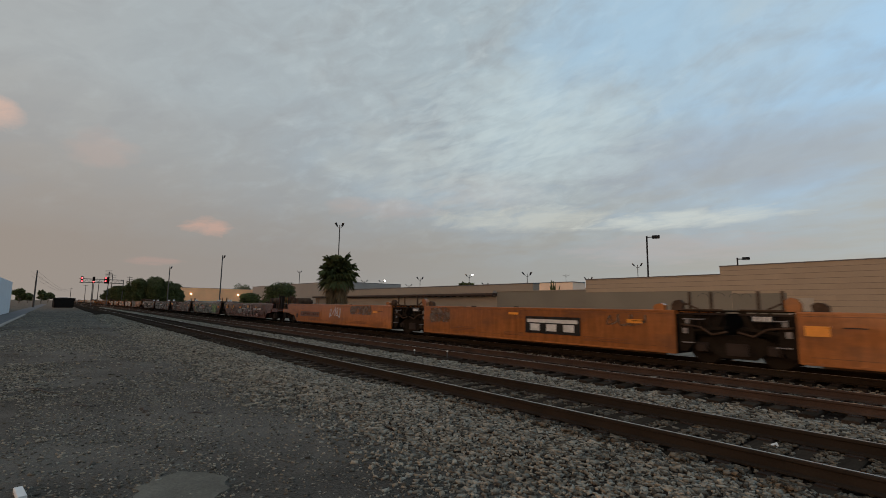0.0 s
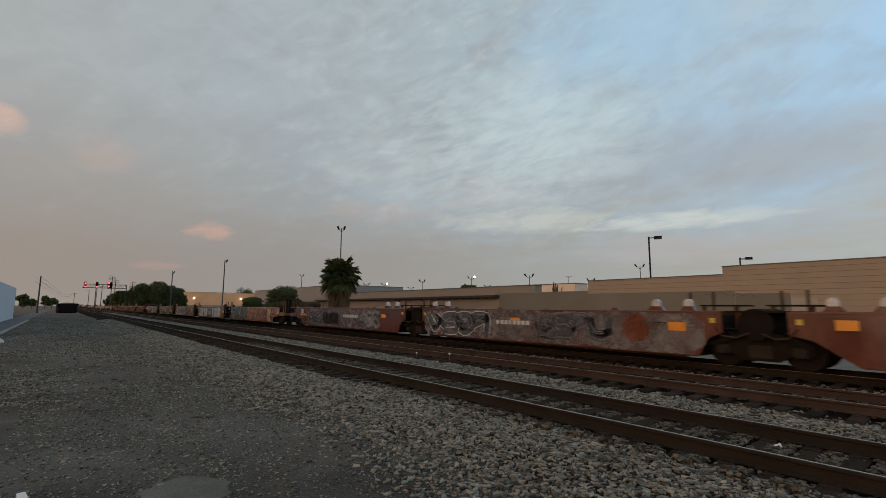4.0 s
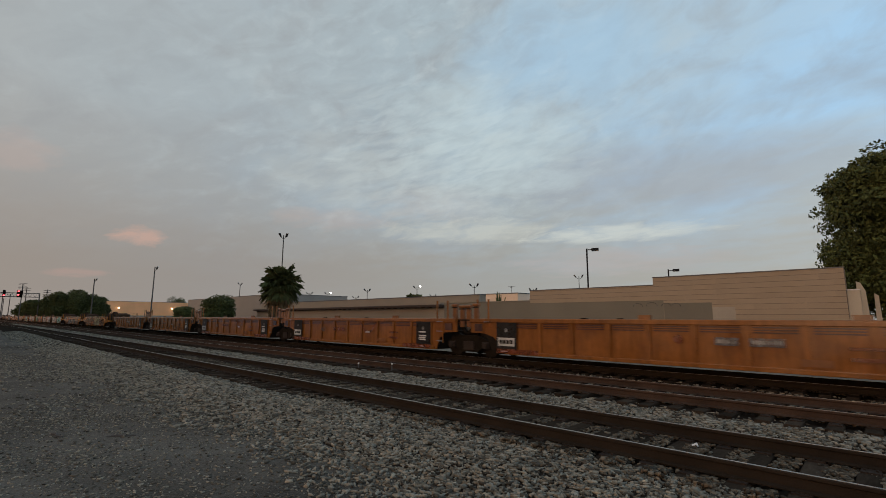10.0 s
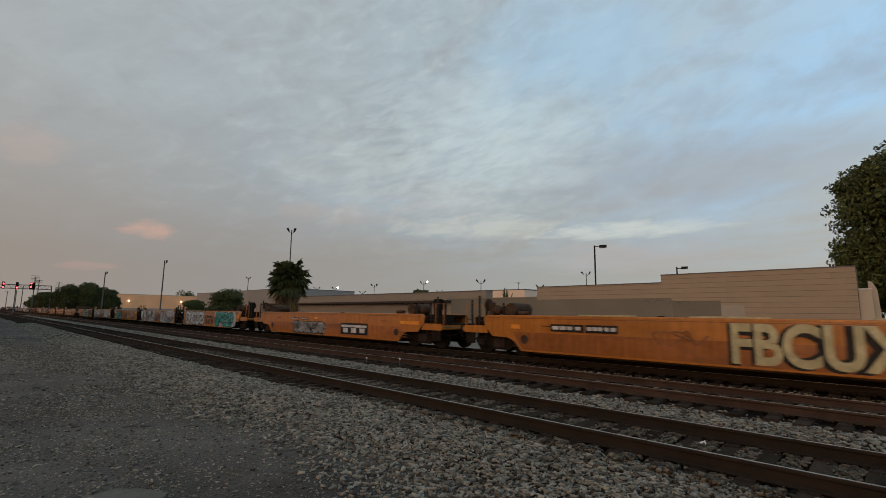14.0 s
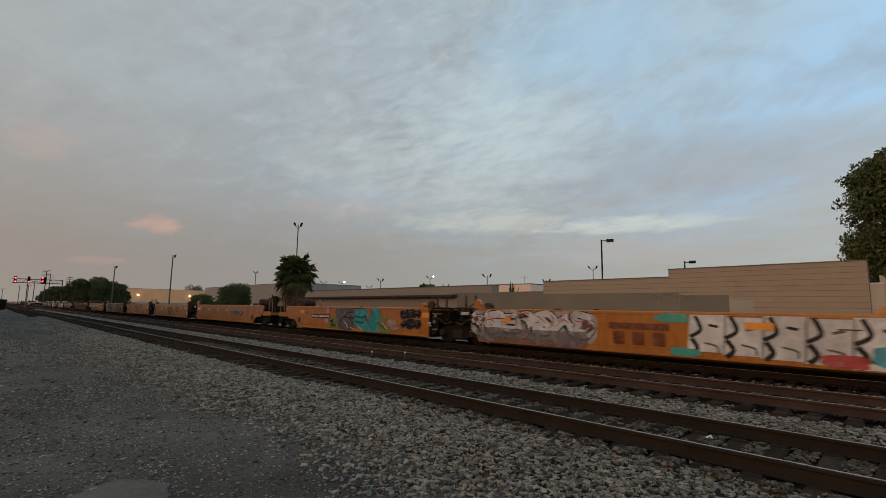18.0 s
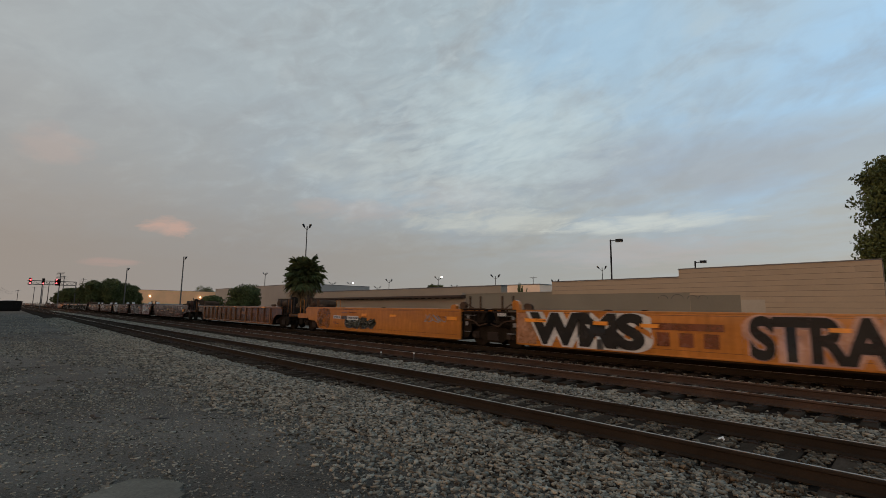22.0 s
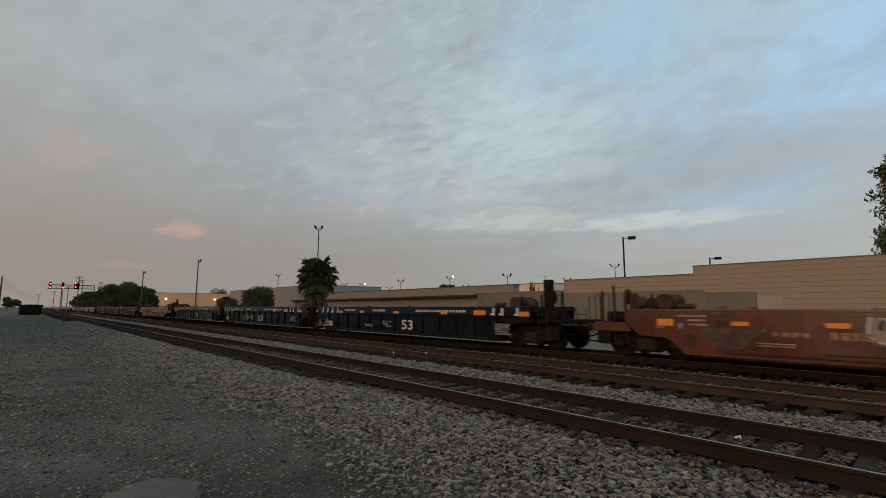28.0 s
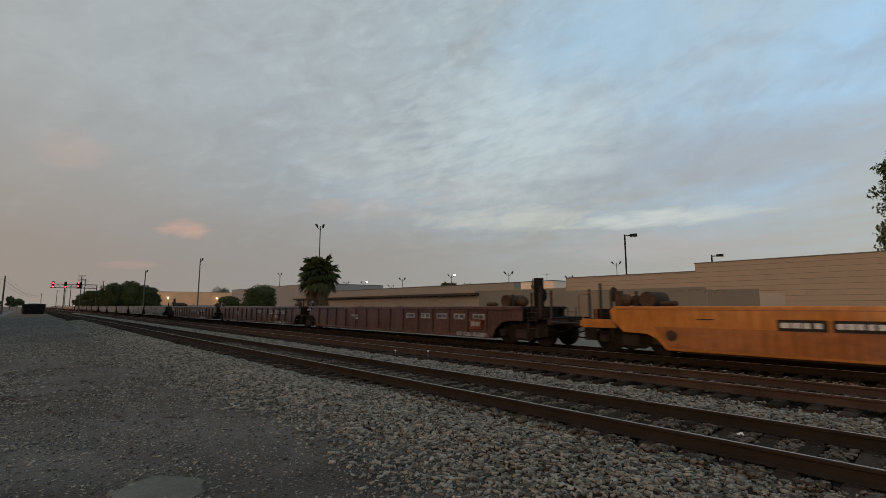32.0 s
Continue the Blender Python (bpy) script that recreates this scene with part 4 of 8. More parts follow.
def shoebox_pole(az, el, dist, s):
    x, y, z = at_dir(az, el, dist)
    p = thing("street_lamp", "dark steel lamp post with one boxy head", "lamp post", at=pose(x, y, BASE, 0, 0, az))
    top = z - BASE
    part("pole", Geo().box(-0.075 * s, -0.075 * s, 0, 0.075 * s, 0.075 * s, top, 0.015), M_DARKMETAL, p)
    part("arm", Geo().box(0.08 * s, -0.04, top - 0.16, 0.45 * s, 0.04, top - 0.08), M_DARKMETAL, p)
    h = part("lamp_head", Geo().box(0.45 * s, -0.28 * s, top - 0.24 * s, 1.12 * s, 0.28 * s, top + 0.02, 0.05), M_DARKMETAL, p)
    part("lens", Geo().box(0.52 * s, -0.2 * s, top - 0.26 * s, 1.05 * s, 0.2 * s, top - 0.245 * s), M_LAMPGLASS, h)


def utility_pole(az, el, dist, arms=2):
    x, y, z = at_dir(az, el, dist)
    p = thing("utility_pole", "dark weathered wooden utility pole with cross-arms", "utility pole", "utility poles", at=(x, y, GZ))
    top = z - GZ
    part("pole", Geo().tube([(0, 0, 0), (0, 0, top)], 0.2, 8, 0.13), M_WOOD, p)
    for i in range(arms):
        a = part("cross_arm", Geo().box(-0.08, -1.2, top - 0.5 - i * 0.9, 0.08, 1.2, top - 0.36 - i * 0.9), M_WOOD, p)
        for j in range(4):
            part("insulator", Geo().tube([(0, -1.05 + j * 0.7, top - 0.36 - i * 0.9), (0, -1.05 + j * 0.7, top - 0.2 - i * 0.9)], 0.05, 6), M_WHITE, a)
    return x, y, z


def signal_bridge():
    X = -200.0
    b = thing("signal_bridge", "steel truss signal bridge over the tracks with red signals", "signal bridge", at=(X, 0, 0))
    for y, top in ((9.15, 9.2), (13.45, 11.7), (17.8, 8.8)):
        g = part("mast", Geo().box(-0.3, y - 0.11, GZ, -0.1, y + 0.11, top).box(0.1, y - 0.11, GZ, 0.3, y + 0.11, top), M_POLE, b)
        br = Geo()
        z = GZ
        while z < top - 0.8:
            br.tube([(-0.2, y, z), (0.2, y, z + 0.7)], 0.04, 5).tube([(0.2, y, z + 0.7), (-0.2, y, z + 1.4)], 0.04, 5)
            z += 1.4
        part("bracing", br, M_POLE, g)
    for z in (7.7, 8.9):
        part("chord", Geo().box(-0.3, 5.4, z - 0.1, -0.12, 17.9, z + 0.1).box(0.12, 5.4, z - 0.1, 0.3, 17.9, z + 0.1), M_POLE, b)
    tr = Geo()
    for i in range(10):
        y = 5.5 + i * 1.24
        tr.tube([(0.2, y, 7.7), (0.2, y + 0.62, 8.9)], 0.05, 5).tube([(0.2, y + 0.62, 8.9), (0.2, y + 1.24, 7.7)], 0.05, 5)
    part("truss", tr, M_POLE, b)
    for i in range(5):
        part("cross_arm", Geo().box(-0.1, 12.4, 10.2 + i * 0.45 - 0.04, 0.1, 14.5, 10.2 + i * 0.45 + 0.04), M_POLE, b)
    for y, reds in ((6.1, (8.0, 9.1)), (9.3, (8.0,)), (12.6, (8.3, 9.4)), (13.3, ())):
        h = part("signal_head", Geo().box(0.32, y - 0.35, 7.5, 0.55, y + 0.35, 9.7, 0.05), M_BLACK, b, "black signal head")
        for z in (8.0, 8.55, 9.1):
            part("hood", Geo().tube([(0.55, y, z), (0.8, y, z)], 0.19, 10), M_BLACK, h)
        for z in reds:
            part("red_lens", Geo().ball((0.86, y, z), 0.23, 10, 6, (0.5, 1, 1)), M_RED, h, "lit red signal lens")


def poles():
    area_light_pole(63.24, 9.5, 70, (-1, 1), "tall twin-head floodlight pole behind the palm", 0.10, size=0.6)
    area_light_pole(75.97, 5.2, 110, (1,), "tall steel yard light pole", 0.14, arm=0.5, size=0.6)
    area_light_pole(80.95, 3.7, 150, (1,), "tall steel yard light pole", 0.16, arm=0.5, size=0.6)
    area_light_pole(67.61, 3.75, 140, (-1, 1), "twin-head steel floodlight pole on thin mast", 0.12)
    area_light_pole(40.15, 4.0, 85, (-1, 1), "twin-head steel floodlight pole on thin mast", 0.08, arm=0.8, size=0.55)
    area_light_pole(47.2, 3.75, 100, (1, -1), "twin-head floodlight pole with one lamp lit", 0.08, lit=True, arm=0.7, size=0.5)
    area_light_pole(53.24, 3.3, 110, (-1, 1), "twin-head steel floodlight pole on thin mast", 0.09, arm=0.7, size=0.6)
    area_light_pole(27.64, 4.95, 80, (-1, 1), "twin-head steel floodlight pole on thin mast", 0.07, arm=0.7, size=0.45)
    area_light_pole(60.0, 2.85, 140, (-1, 1), "twin-head steel floodlight pole on thin mast", 0.09, arm=0.9, size=0.5)
    area_light_pole(57.9, 2.85, 140, (1, -1), "twin-head floodlight pole with one lamp lit", 0.08, lit=True, arm=0.8, size=0.6)
    area_light_pole(45.2, 2.75, 130, (-1, 1), "twin-head steel floodlight pole on thin mast", 0.08, arm=0.9, size=0.5)
    area_light_pole(54.6, 2.45, 140, (-1, 1), "twin-head steel floodlight pole on thin mast", 0.08, arm=0.9, size=0.5)
    area_light_pole(33.0, 3.45, 90, (-1, 1), "twin-head steel floodlight pole on thin mast", 0.07, arm=0.7, size=0.45)
    shoebox_pole(26.62, 8.15, 50, 1.05)
    shoebox_pole(18.0, 5.40, 47, 0.8)
    x, y, z = at_dir(35.6, 3.9, 75.6)
    a = thing("antenna", "thin rooftop television antenna", "antenna", at=(x, y, 5.01))
    part("mast", Geo().tube([(0, 0, 0), (0, 0, z - 5.01)], 0.03, 6), M_POLE, a)
    part("element", Geo().tube([(-0.7, 0, z - 5.11), (0.7, 0, z - 5.16)], 0.02, 5), M_POLE, a)
    part("element", Geo().tube([(-0.4, 0.2, z - 5.26), (0.4, -0.2, z - 5.26)], 0.02, 5), M_POLE, a)
    signal_bridge()
    ends = []
    for az, el, d in ((91.6, 2.72, 150), (85.85, 2.65, 260), (89.0, 1.2, 420), (87.3, 1.6, 330), (86.9, 2.0, 300), (84.4, 2.5, 260), (87.9, 1.5, 380)):
        ends.append(utility_pole(az, el, d, 0 if az > 90 else 2 if d < 300 else 1))
    for dz in (0.4, 1.3):
        for s in (-1.05, 0.35):
            w = thing("power_line", "thin dark overhead wires between poles", "power line")
            p0, p1 = Vector((-150, ends[0][1] + s, ends[0][2] - dz)), Vector((-420, 7.3 + s, 10.0 - dz))
            pts = [tuple(p0.lerp(p1, t) - Vector((0, 0, 2.2 * math.sin(math.pi * t)))) for t in [i / 12 for i in range(13)]]
            part("wire", Geo().tube(pts, 0.018, 4), M_POLE, w)


poles()


# ---------------------------------------------------------------- plants
def leaf_cloud(centres, n, size, seed, up=0.2):
    """Many small leaf blades over and inside lumps (x, y, z, rx, ry, rz)."""
    rg = np.random.RandomState(seed)
    w = np.array([c[3] * c[4] * c[5] for c in centres]) ** 0.67
    pick = rg.choice(len(centres), n, p=w / w.sum())
    c = np.array(centres)[pick]
    d = rg.normal(size=(n, 3))
    d /= np.linalg.norm(d, axis=1)[:, None]
    rad = 1 - np.abs(rg.normal(size=n)) * 0.16
    bump = 1 + 0.16 * np.sin(d[:, 0] * 7 + c[:, 0] * 3) * np.sin(d[:, 1] * 6 + c[:, 1]) + 0.10 * np.sin(d[:, 2] * 11 + c[:, 2] * 2)
    p = c[:, :3] + d * c[:, 3:] * (rad * bump)[:, None]
    u = rg.normal(size=(n, 3))
    u /= np.linalg.norm(u, axis=1)[:, None]
    nrm = d * 0.7 + rg.normal(size=(n, 3)) * 0.55 + np.array([0, 0, up])
    v = np.cross(nrm, u)
    v /= np.linalg.norm(v, axis=1)[:, None] + 1e-6
    u = np.cross(v, nrm)
    u /= np.linalg.norm(u, axis=1)[:, None] + 1e-6
    s = (size * rg.uniform(0.55, 1.3, n))[:, None]
    fold = nrm / (np.linalg.norm(nrm, axis=1)[:, None] + 1e-6) * s * 0.25
    vs = np.stack([p - u * s, p - v * s * 0.5 - fold, p + u * s, p + v * s * 0.5 - fold], 1).reshape(-1, 3)
    f = np.arange(n * 4).reshape(n, 4)
    tri = np.concatenate([f[:, [0, 1, 2]], f[:, [0, 2, 3]]])
    g = Geo()
    g.v = [tuple(a) for a in vs]
    g.f = [tuple(a) for a in tri]
    me = bpy.data.meshes.new("leaves")
    me.from_pydata(g.v, [], g.f)
    return me


def tree(name, label, x, y, height, spread, seed, leaf=0.3, n=9000, material=None, trunk_h=None, lumps=14, lean=(0, 0), base=BASE, solid=False, core=0.74):
    rg = random.Random(seed)
    t = thing(name, label, "tree", at=(x, y, base))
    th = trunk_h if trunk_h is not None else height * 0.35
    r0 = max(0.12, height * 0.028)
    part("trunk", Geo().tube([(0, 0, 0), (0.05, 0.02, th * 0.5), (0.1, 0, th * 1.2)], r0, 9, r0 * 0.65), M_BARK, t)
    cs = []
    ch = height - th
    for i in range(lumps):
        a = rg.uniform(0, 2 * math.pi)
        k = math.sqrt(rg.random())
        zz = th + ch * rg.uniform(0.18, 0.82)
        env = math.sin(math.pi * min(0.95, max(0.12, (zz - th) / ch * 0.85 + 0.1)))
        rr = spread * 0.68 * k * (0.45 + 0.55 * env)
        s = rg.uniform(0.26, 0.42) * spread
        cs.append((rr * math.cos(a) + lean[0], rr * math.sin(a) + lean[1], zz, s, s, s * rg.uniform(0.6, 0.85)))
    if solid:
        for q in (0.28, 0.5, 0.7):
            cs.append((0, 0, th + ch * q, spread * core, spread * core, ch * 0.27))
    cs.append((lean[0], lean[1], height - spread * 0.38, spread * 0.42, spread * 0.42, spread * 0.38))
    for i, c in enumerate(cs[:7]):
        part("limb", Geo().tube([(0.05, 0, th * 0.8), (c[0] * 0.5, c[1] * 0.5, (th + c[2]) / 2), (c[0] * 0.9, c[1] * 0.9, c[2])], r0 * 0.5, 6, r0 * 0.12), M_BARK, t)
    me = leaf_cloud(cs, n, leaf, seed)
    me.materials.append(material or M_LEAF)
    crown = part("crown", me, None, t)
    return t


def palm(x, y, height, seed):
    rg = random.Random(seed)
    t = thing("palm_tree", "fan palm with green crown and brown skirt of dead fronds", "palm tree", at=(x, y, BASE))
    h = height - BASE
    hub = h - 2.25
    part("trunk", Geo().tube([(0, 0, 0), (0.05, 0, h * 0.5), (0, 0.04, hub)], 0.34, 10, 0.26), M_BARK, t)

    def frond(g, az_, tilt, stem, fan, blades):
        a = radians(az_)
        e = radians(tilt)
        out = Vector((math.cos(a) * math.cos(e), math.sin(a) * math.cos(e), math.sin(e)))
        side = Vector((-math.sin(a), math.cos(a), 0))
        upv = out.cross(side) * -1
        o = Vector((0, 0, hub + rg.uniform(-0.75, 0.35))) + out * 0.2
        tip = o + out * stem - Vector((0, 0, 0.10 * stem))
        w = 0.018
        g.add([tuple(o - side * w), tuple(o + side * w), tuple(tip + side * w), tuple(tip - side * w)], [(0, 1, 2, 3)])
        for i in range(blades):
            b = radians(-105 + 210 * i / (blades - 1))
            d = out * math.cos(b) + side * math.sin(b)
            ln = fan * (0.72 + 0.28 * math.cos(b)) * rg.uniform(0.85, 1.1)
            n2 = (side * math.cos(b) - out * math.sin(b)) * (fan * 0.105)
            mid = tip + d * ln * 0.6 + upv * 0.05
            end = tip + d * ln - Vector((0, 0, ln * rg.uniform(0.15, 0.55)))
            g.add([tuple(tip), tuple(mid - n2), tuple(end), tuple(mid + n2)], [(0, 1, 2), (0, 2, 3)])

    for k in range(150):
        g = Geo()
        lift = math.degrees(math.asin(-0.90 + 1.86 * (k / 149)))
        frond(g, k * 137.5 + rg.uniform(-15, 15), lift, rg.uniform(0.75, 1.25), rg.uniform(0.95, 1.35), 12)
        part("frond", g, M_FROND_DRY if lift < -44 else M_FROND, t)
    g = Geo()
    for k in range(330):
        z = hub - 0.2 - rg.random() ** 0.8 * 4.6
        a = rg.uniform(0, 2 * math.pi)
        r = 0.32
        top = Vector((math.cos(a) * r, math.sin(a) * r, z + 0.5))
        ln = rg.uniform(1.1, 2.0)
        flare = rg.uniform(0.75, 1.25) * (0.72 + 0.28 * (z - (hub - 4.4)) / 4.2)
        for j in range(4):
            b = a + rg.uniform(-0.5, 0.5)
            end = Vector((math.cos(b) * (r + flare), math.sin(b) * (r + flare), z + 0.5 - ln * rg.uniform(0.8, 1.1)))
            mid = (top + end) / 2 + Vector((math.cos(b), math.sin(b), 0)) * 0.12
            sd = Vector((-math.sin(b), math.cos(b), 0)) * 0.09
            g.add([tuple(top), tuple(mid - sd), tuple(end), tuple(mid + sd)], [(0, 1, 2), (0, 2, 3)])
    part("dead_frond_skirt", g, M_FROND_DRY, t, "hanging brown dead fronds")


def plants():
    palm(-47.6, 24.0, 7.55, 11)
    tree("tree", "large dense dark green broadleaf tree behind the warehouse corner", 1.6, 48.5, 15.3, 6.2, 21, leaf=0.17, n=120000, material=M_LEAF, trunk_h=1.8, lumps=44, solid=True, core=0.86)
    tree("tree", "dense low green tree beside a warehouse wall", 1.7, 49.8, 6.2, 2.8, 23, leaf=0.16, n=34000, trunk_h=0.3, lumps=18, solid=True)
    tree("tree", "dense green tree beside a warehouse wall", 9.5, 52, 13, 5.5, 22, leaf=0.30, n=16000, trunk_h=0.8, lumps=20, solid=True)
    for x, y, hh, sp, sd in ((-199, 22.6, 10.2, 5.6, 31), (-198, 27.2, 11.0, 5.8, 32), (-197.5, 31.5, 9.6, 5.2, 33), (-230, 20.5, 8.2, 5.6, 34), (-255, 20.0, 8.0, 5.6, 35), (-205, 34.5, 7.6, 4.6, 38)):
        tree("tree", "rounded dark green tree beside the railway", x, y, hh, sp, sd, leaf=0.24, n=27000, material=M_LEAF2, trunk_h=0.9, lumps=20, solid=True)
    tree("tree", "bushy green tree in front of a warehouse", -101.5, 37.5, 6.5, 4.3, 36, leaf=0.22, n=15000, solid=True, material=M_LEAF2, trunk_h=0.7, lumps=20)
    tree("tree", "low olive green shrub tree", -105.5, 32.6, 4.3, 2.9, 37, leaf=0.2, n=8000, solid=True, trunk_h=0.5)
    for az, el, d, s in ((92.6, 0.95, 300, 4.0), (91.1, 0.9, 320, 3.5), (90.6, 0.7, 380, 4.0), (92.0, 0.6, 350, 3.0)):
        x, y, z = at_dir(az, el, d)
        tree("tree", "small distant dark tree along the road", x, y, z - BASE, s, int(az * 10), leaf=0.7, n=900, material=M_LEAF2, trunk_h=1.5, lumps=8)
    for az, el, d in ((47.6, 2.75, 110), (73.6, 1.95, 330), (67.0, 1.8, 330)):
        x, y, z = at_dir(az, el, d)
        tree("tree", "dark tree top showing over a warehouse roof", x, y, z - BASE, d * 0.025, int(az * 10), leaf=0.4, n=1500, material=M_LEAF2, trunk_h=(z - BASE) * 0.6, lumps=8)
    x, y, z = at_dir(37.0, 3.1, 56)
    s = thing("shrub", "dark spiky upright shrub above a wall", "shrub", at=(x, y, BASE))
    rg = random.Random(4)
    for i in range(11):
        a = rg.uniform(-0.7, 0.7)
        part("stem", Geo().tube([(rg.uniform(-0.3, 0.3), 0, 0), (a * 0.5, rg.uniform(-0.2, 0.2), 3.2), (a * 1.1, rg.uniform(-0.3, 0.3), z - BASE + rg.uniform(-0.7, 0.1))], 0.10, 5, 0.05), M_LEAF2, s)


plants()
# ---------------------------------------------------------------- train
SIDE = 1.48            # half width over the side walls
BOT, TOP = 0.27, 1.52  # side wall, above rail


def truck_parts(unit, x, dark=True):
    """A two-axle bogie under a well car; wheels and frames hang on the bolster."""
    t = part("bogie", CACHE.setdefault("bolster", Geo().box(-0.24, -1.1, 0.42, 0.24, 1.1, 0.72, 0.04).mesh("bogie", M_TRUCK)), None, unit, "greasy black two-axle bogie", at=(x, 0, 0))
    if "sideframe" not in CACHE:
        o = [(-1.18, 0.42), (-1.18, 0.60), (-0.95, 0.68), (-0.45, 0.86), (0.45, 0.86), (0.95, 0.68), (1.18, 0.60), (1.18, 0.42), (0.72, 0.42), (0.42, 0.22), (-0.42, 0.22), (-0.72, 0.42)]
        CACHE["sideframe"] = Geo().prism(o, "y", -0.07, 0.07).mesh("side_frame", M_TRUCK)
        edge = [((0.29 if i % 2 else 0.25), 0.30 + i * 0.033) for i in range(11)]
        CACHE["spring_nest"] = Geo().prism(edge + [(-a, b) for a, b in reversed(edge)], "y", -0.085, 0.085).mesh("spring_nest", M_STEEL)
        CACHE["journal"] = Geo().box(-0.16, -0.13, 0.36, 0.16, 0.10, 0.62, 0.03).tube([(0, -0.19, 0.48), (0, -0.1, 0.48)], 0.11, 12).mesh("journal_box", M_STEEL)
        w = Geo()
        w.tube([(0, -0.80, 0), (0, 0.80, 0)], 0.085, 8)
        for s_ in (-1, 1):
            w.tube([(0, s_ * 0.70, 0), (0, s_ * 0.82, 0)], 0.457, 24)
            w.tube([(0, s_ * 0.68, 0), (0, s_ * 0.705, 0)], 0.485, 24)
            w.tube([(0, s_ * 0.80, 0), (0, s_ * 0.86, 0)], 0.17, 12)
        CACHE["wheelset"] = w.mesh("wheelset", M_WHEEL)
        CACHE["brake_beam"] = Geo().box(-0.05, -0.85, 0.30, 0.05, 0.85, 0.40).mesh("brake_beam", M_TRUCK)
    for s_ in (-1, 1):
        part("side_frame", CACHE["sideframe"], None, t, at=(0, s_ * 1.02, 0))
        part("spring_nest", CACHE["spring_nest"], None, t, at=(0, s_ * 1.05, 0))
        for dx in (-0.89, 0.89):
            part("journal_box", CACHE["journal"], None, t, at=pose(dx, s_ * 1.04, 0, 0, 0, 0 if s_ < 0 else 180))
    for dx in (-0.89, 0.89):
        part("wheelset", CACHE["wheelset"], None, t, "worn steel wheels on an axle", at=(dx, 0, 0.485))
    for dx in (-0.38, 0.38):
        part("brake_beam", CACHE["brake_beam"], None, t, at=(dx, 0, 0))
    return t


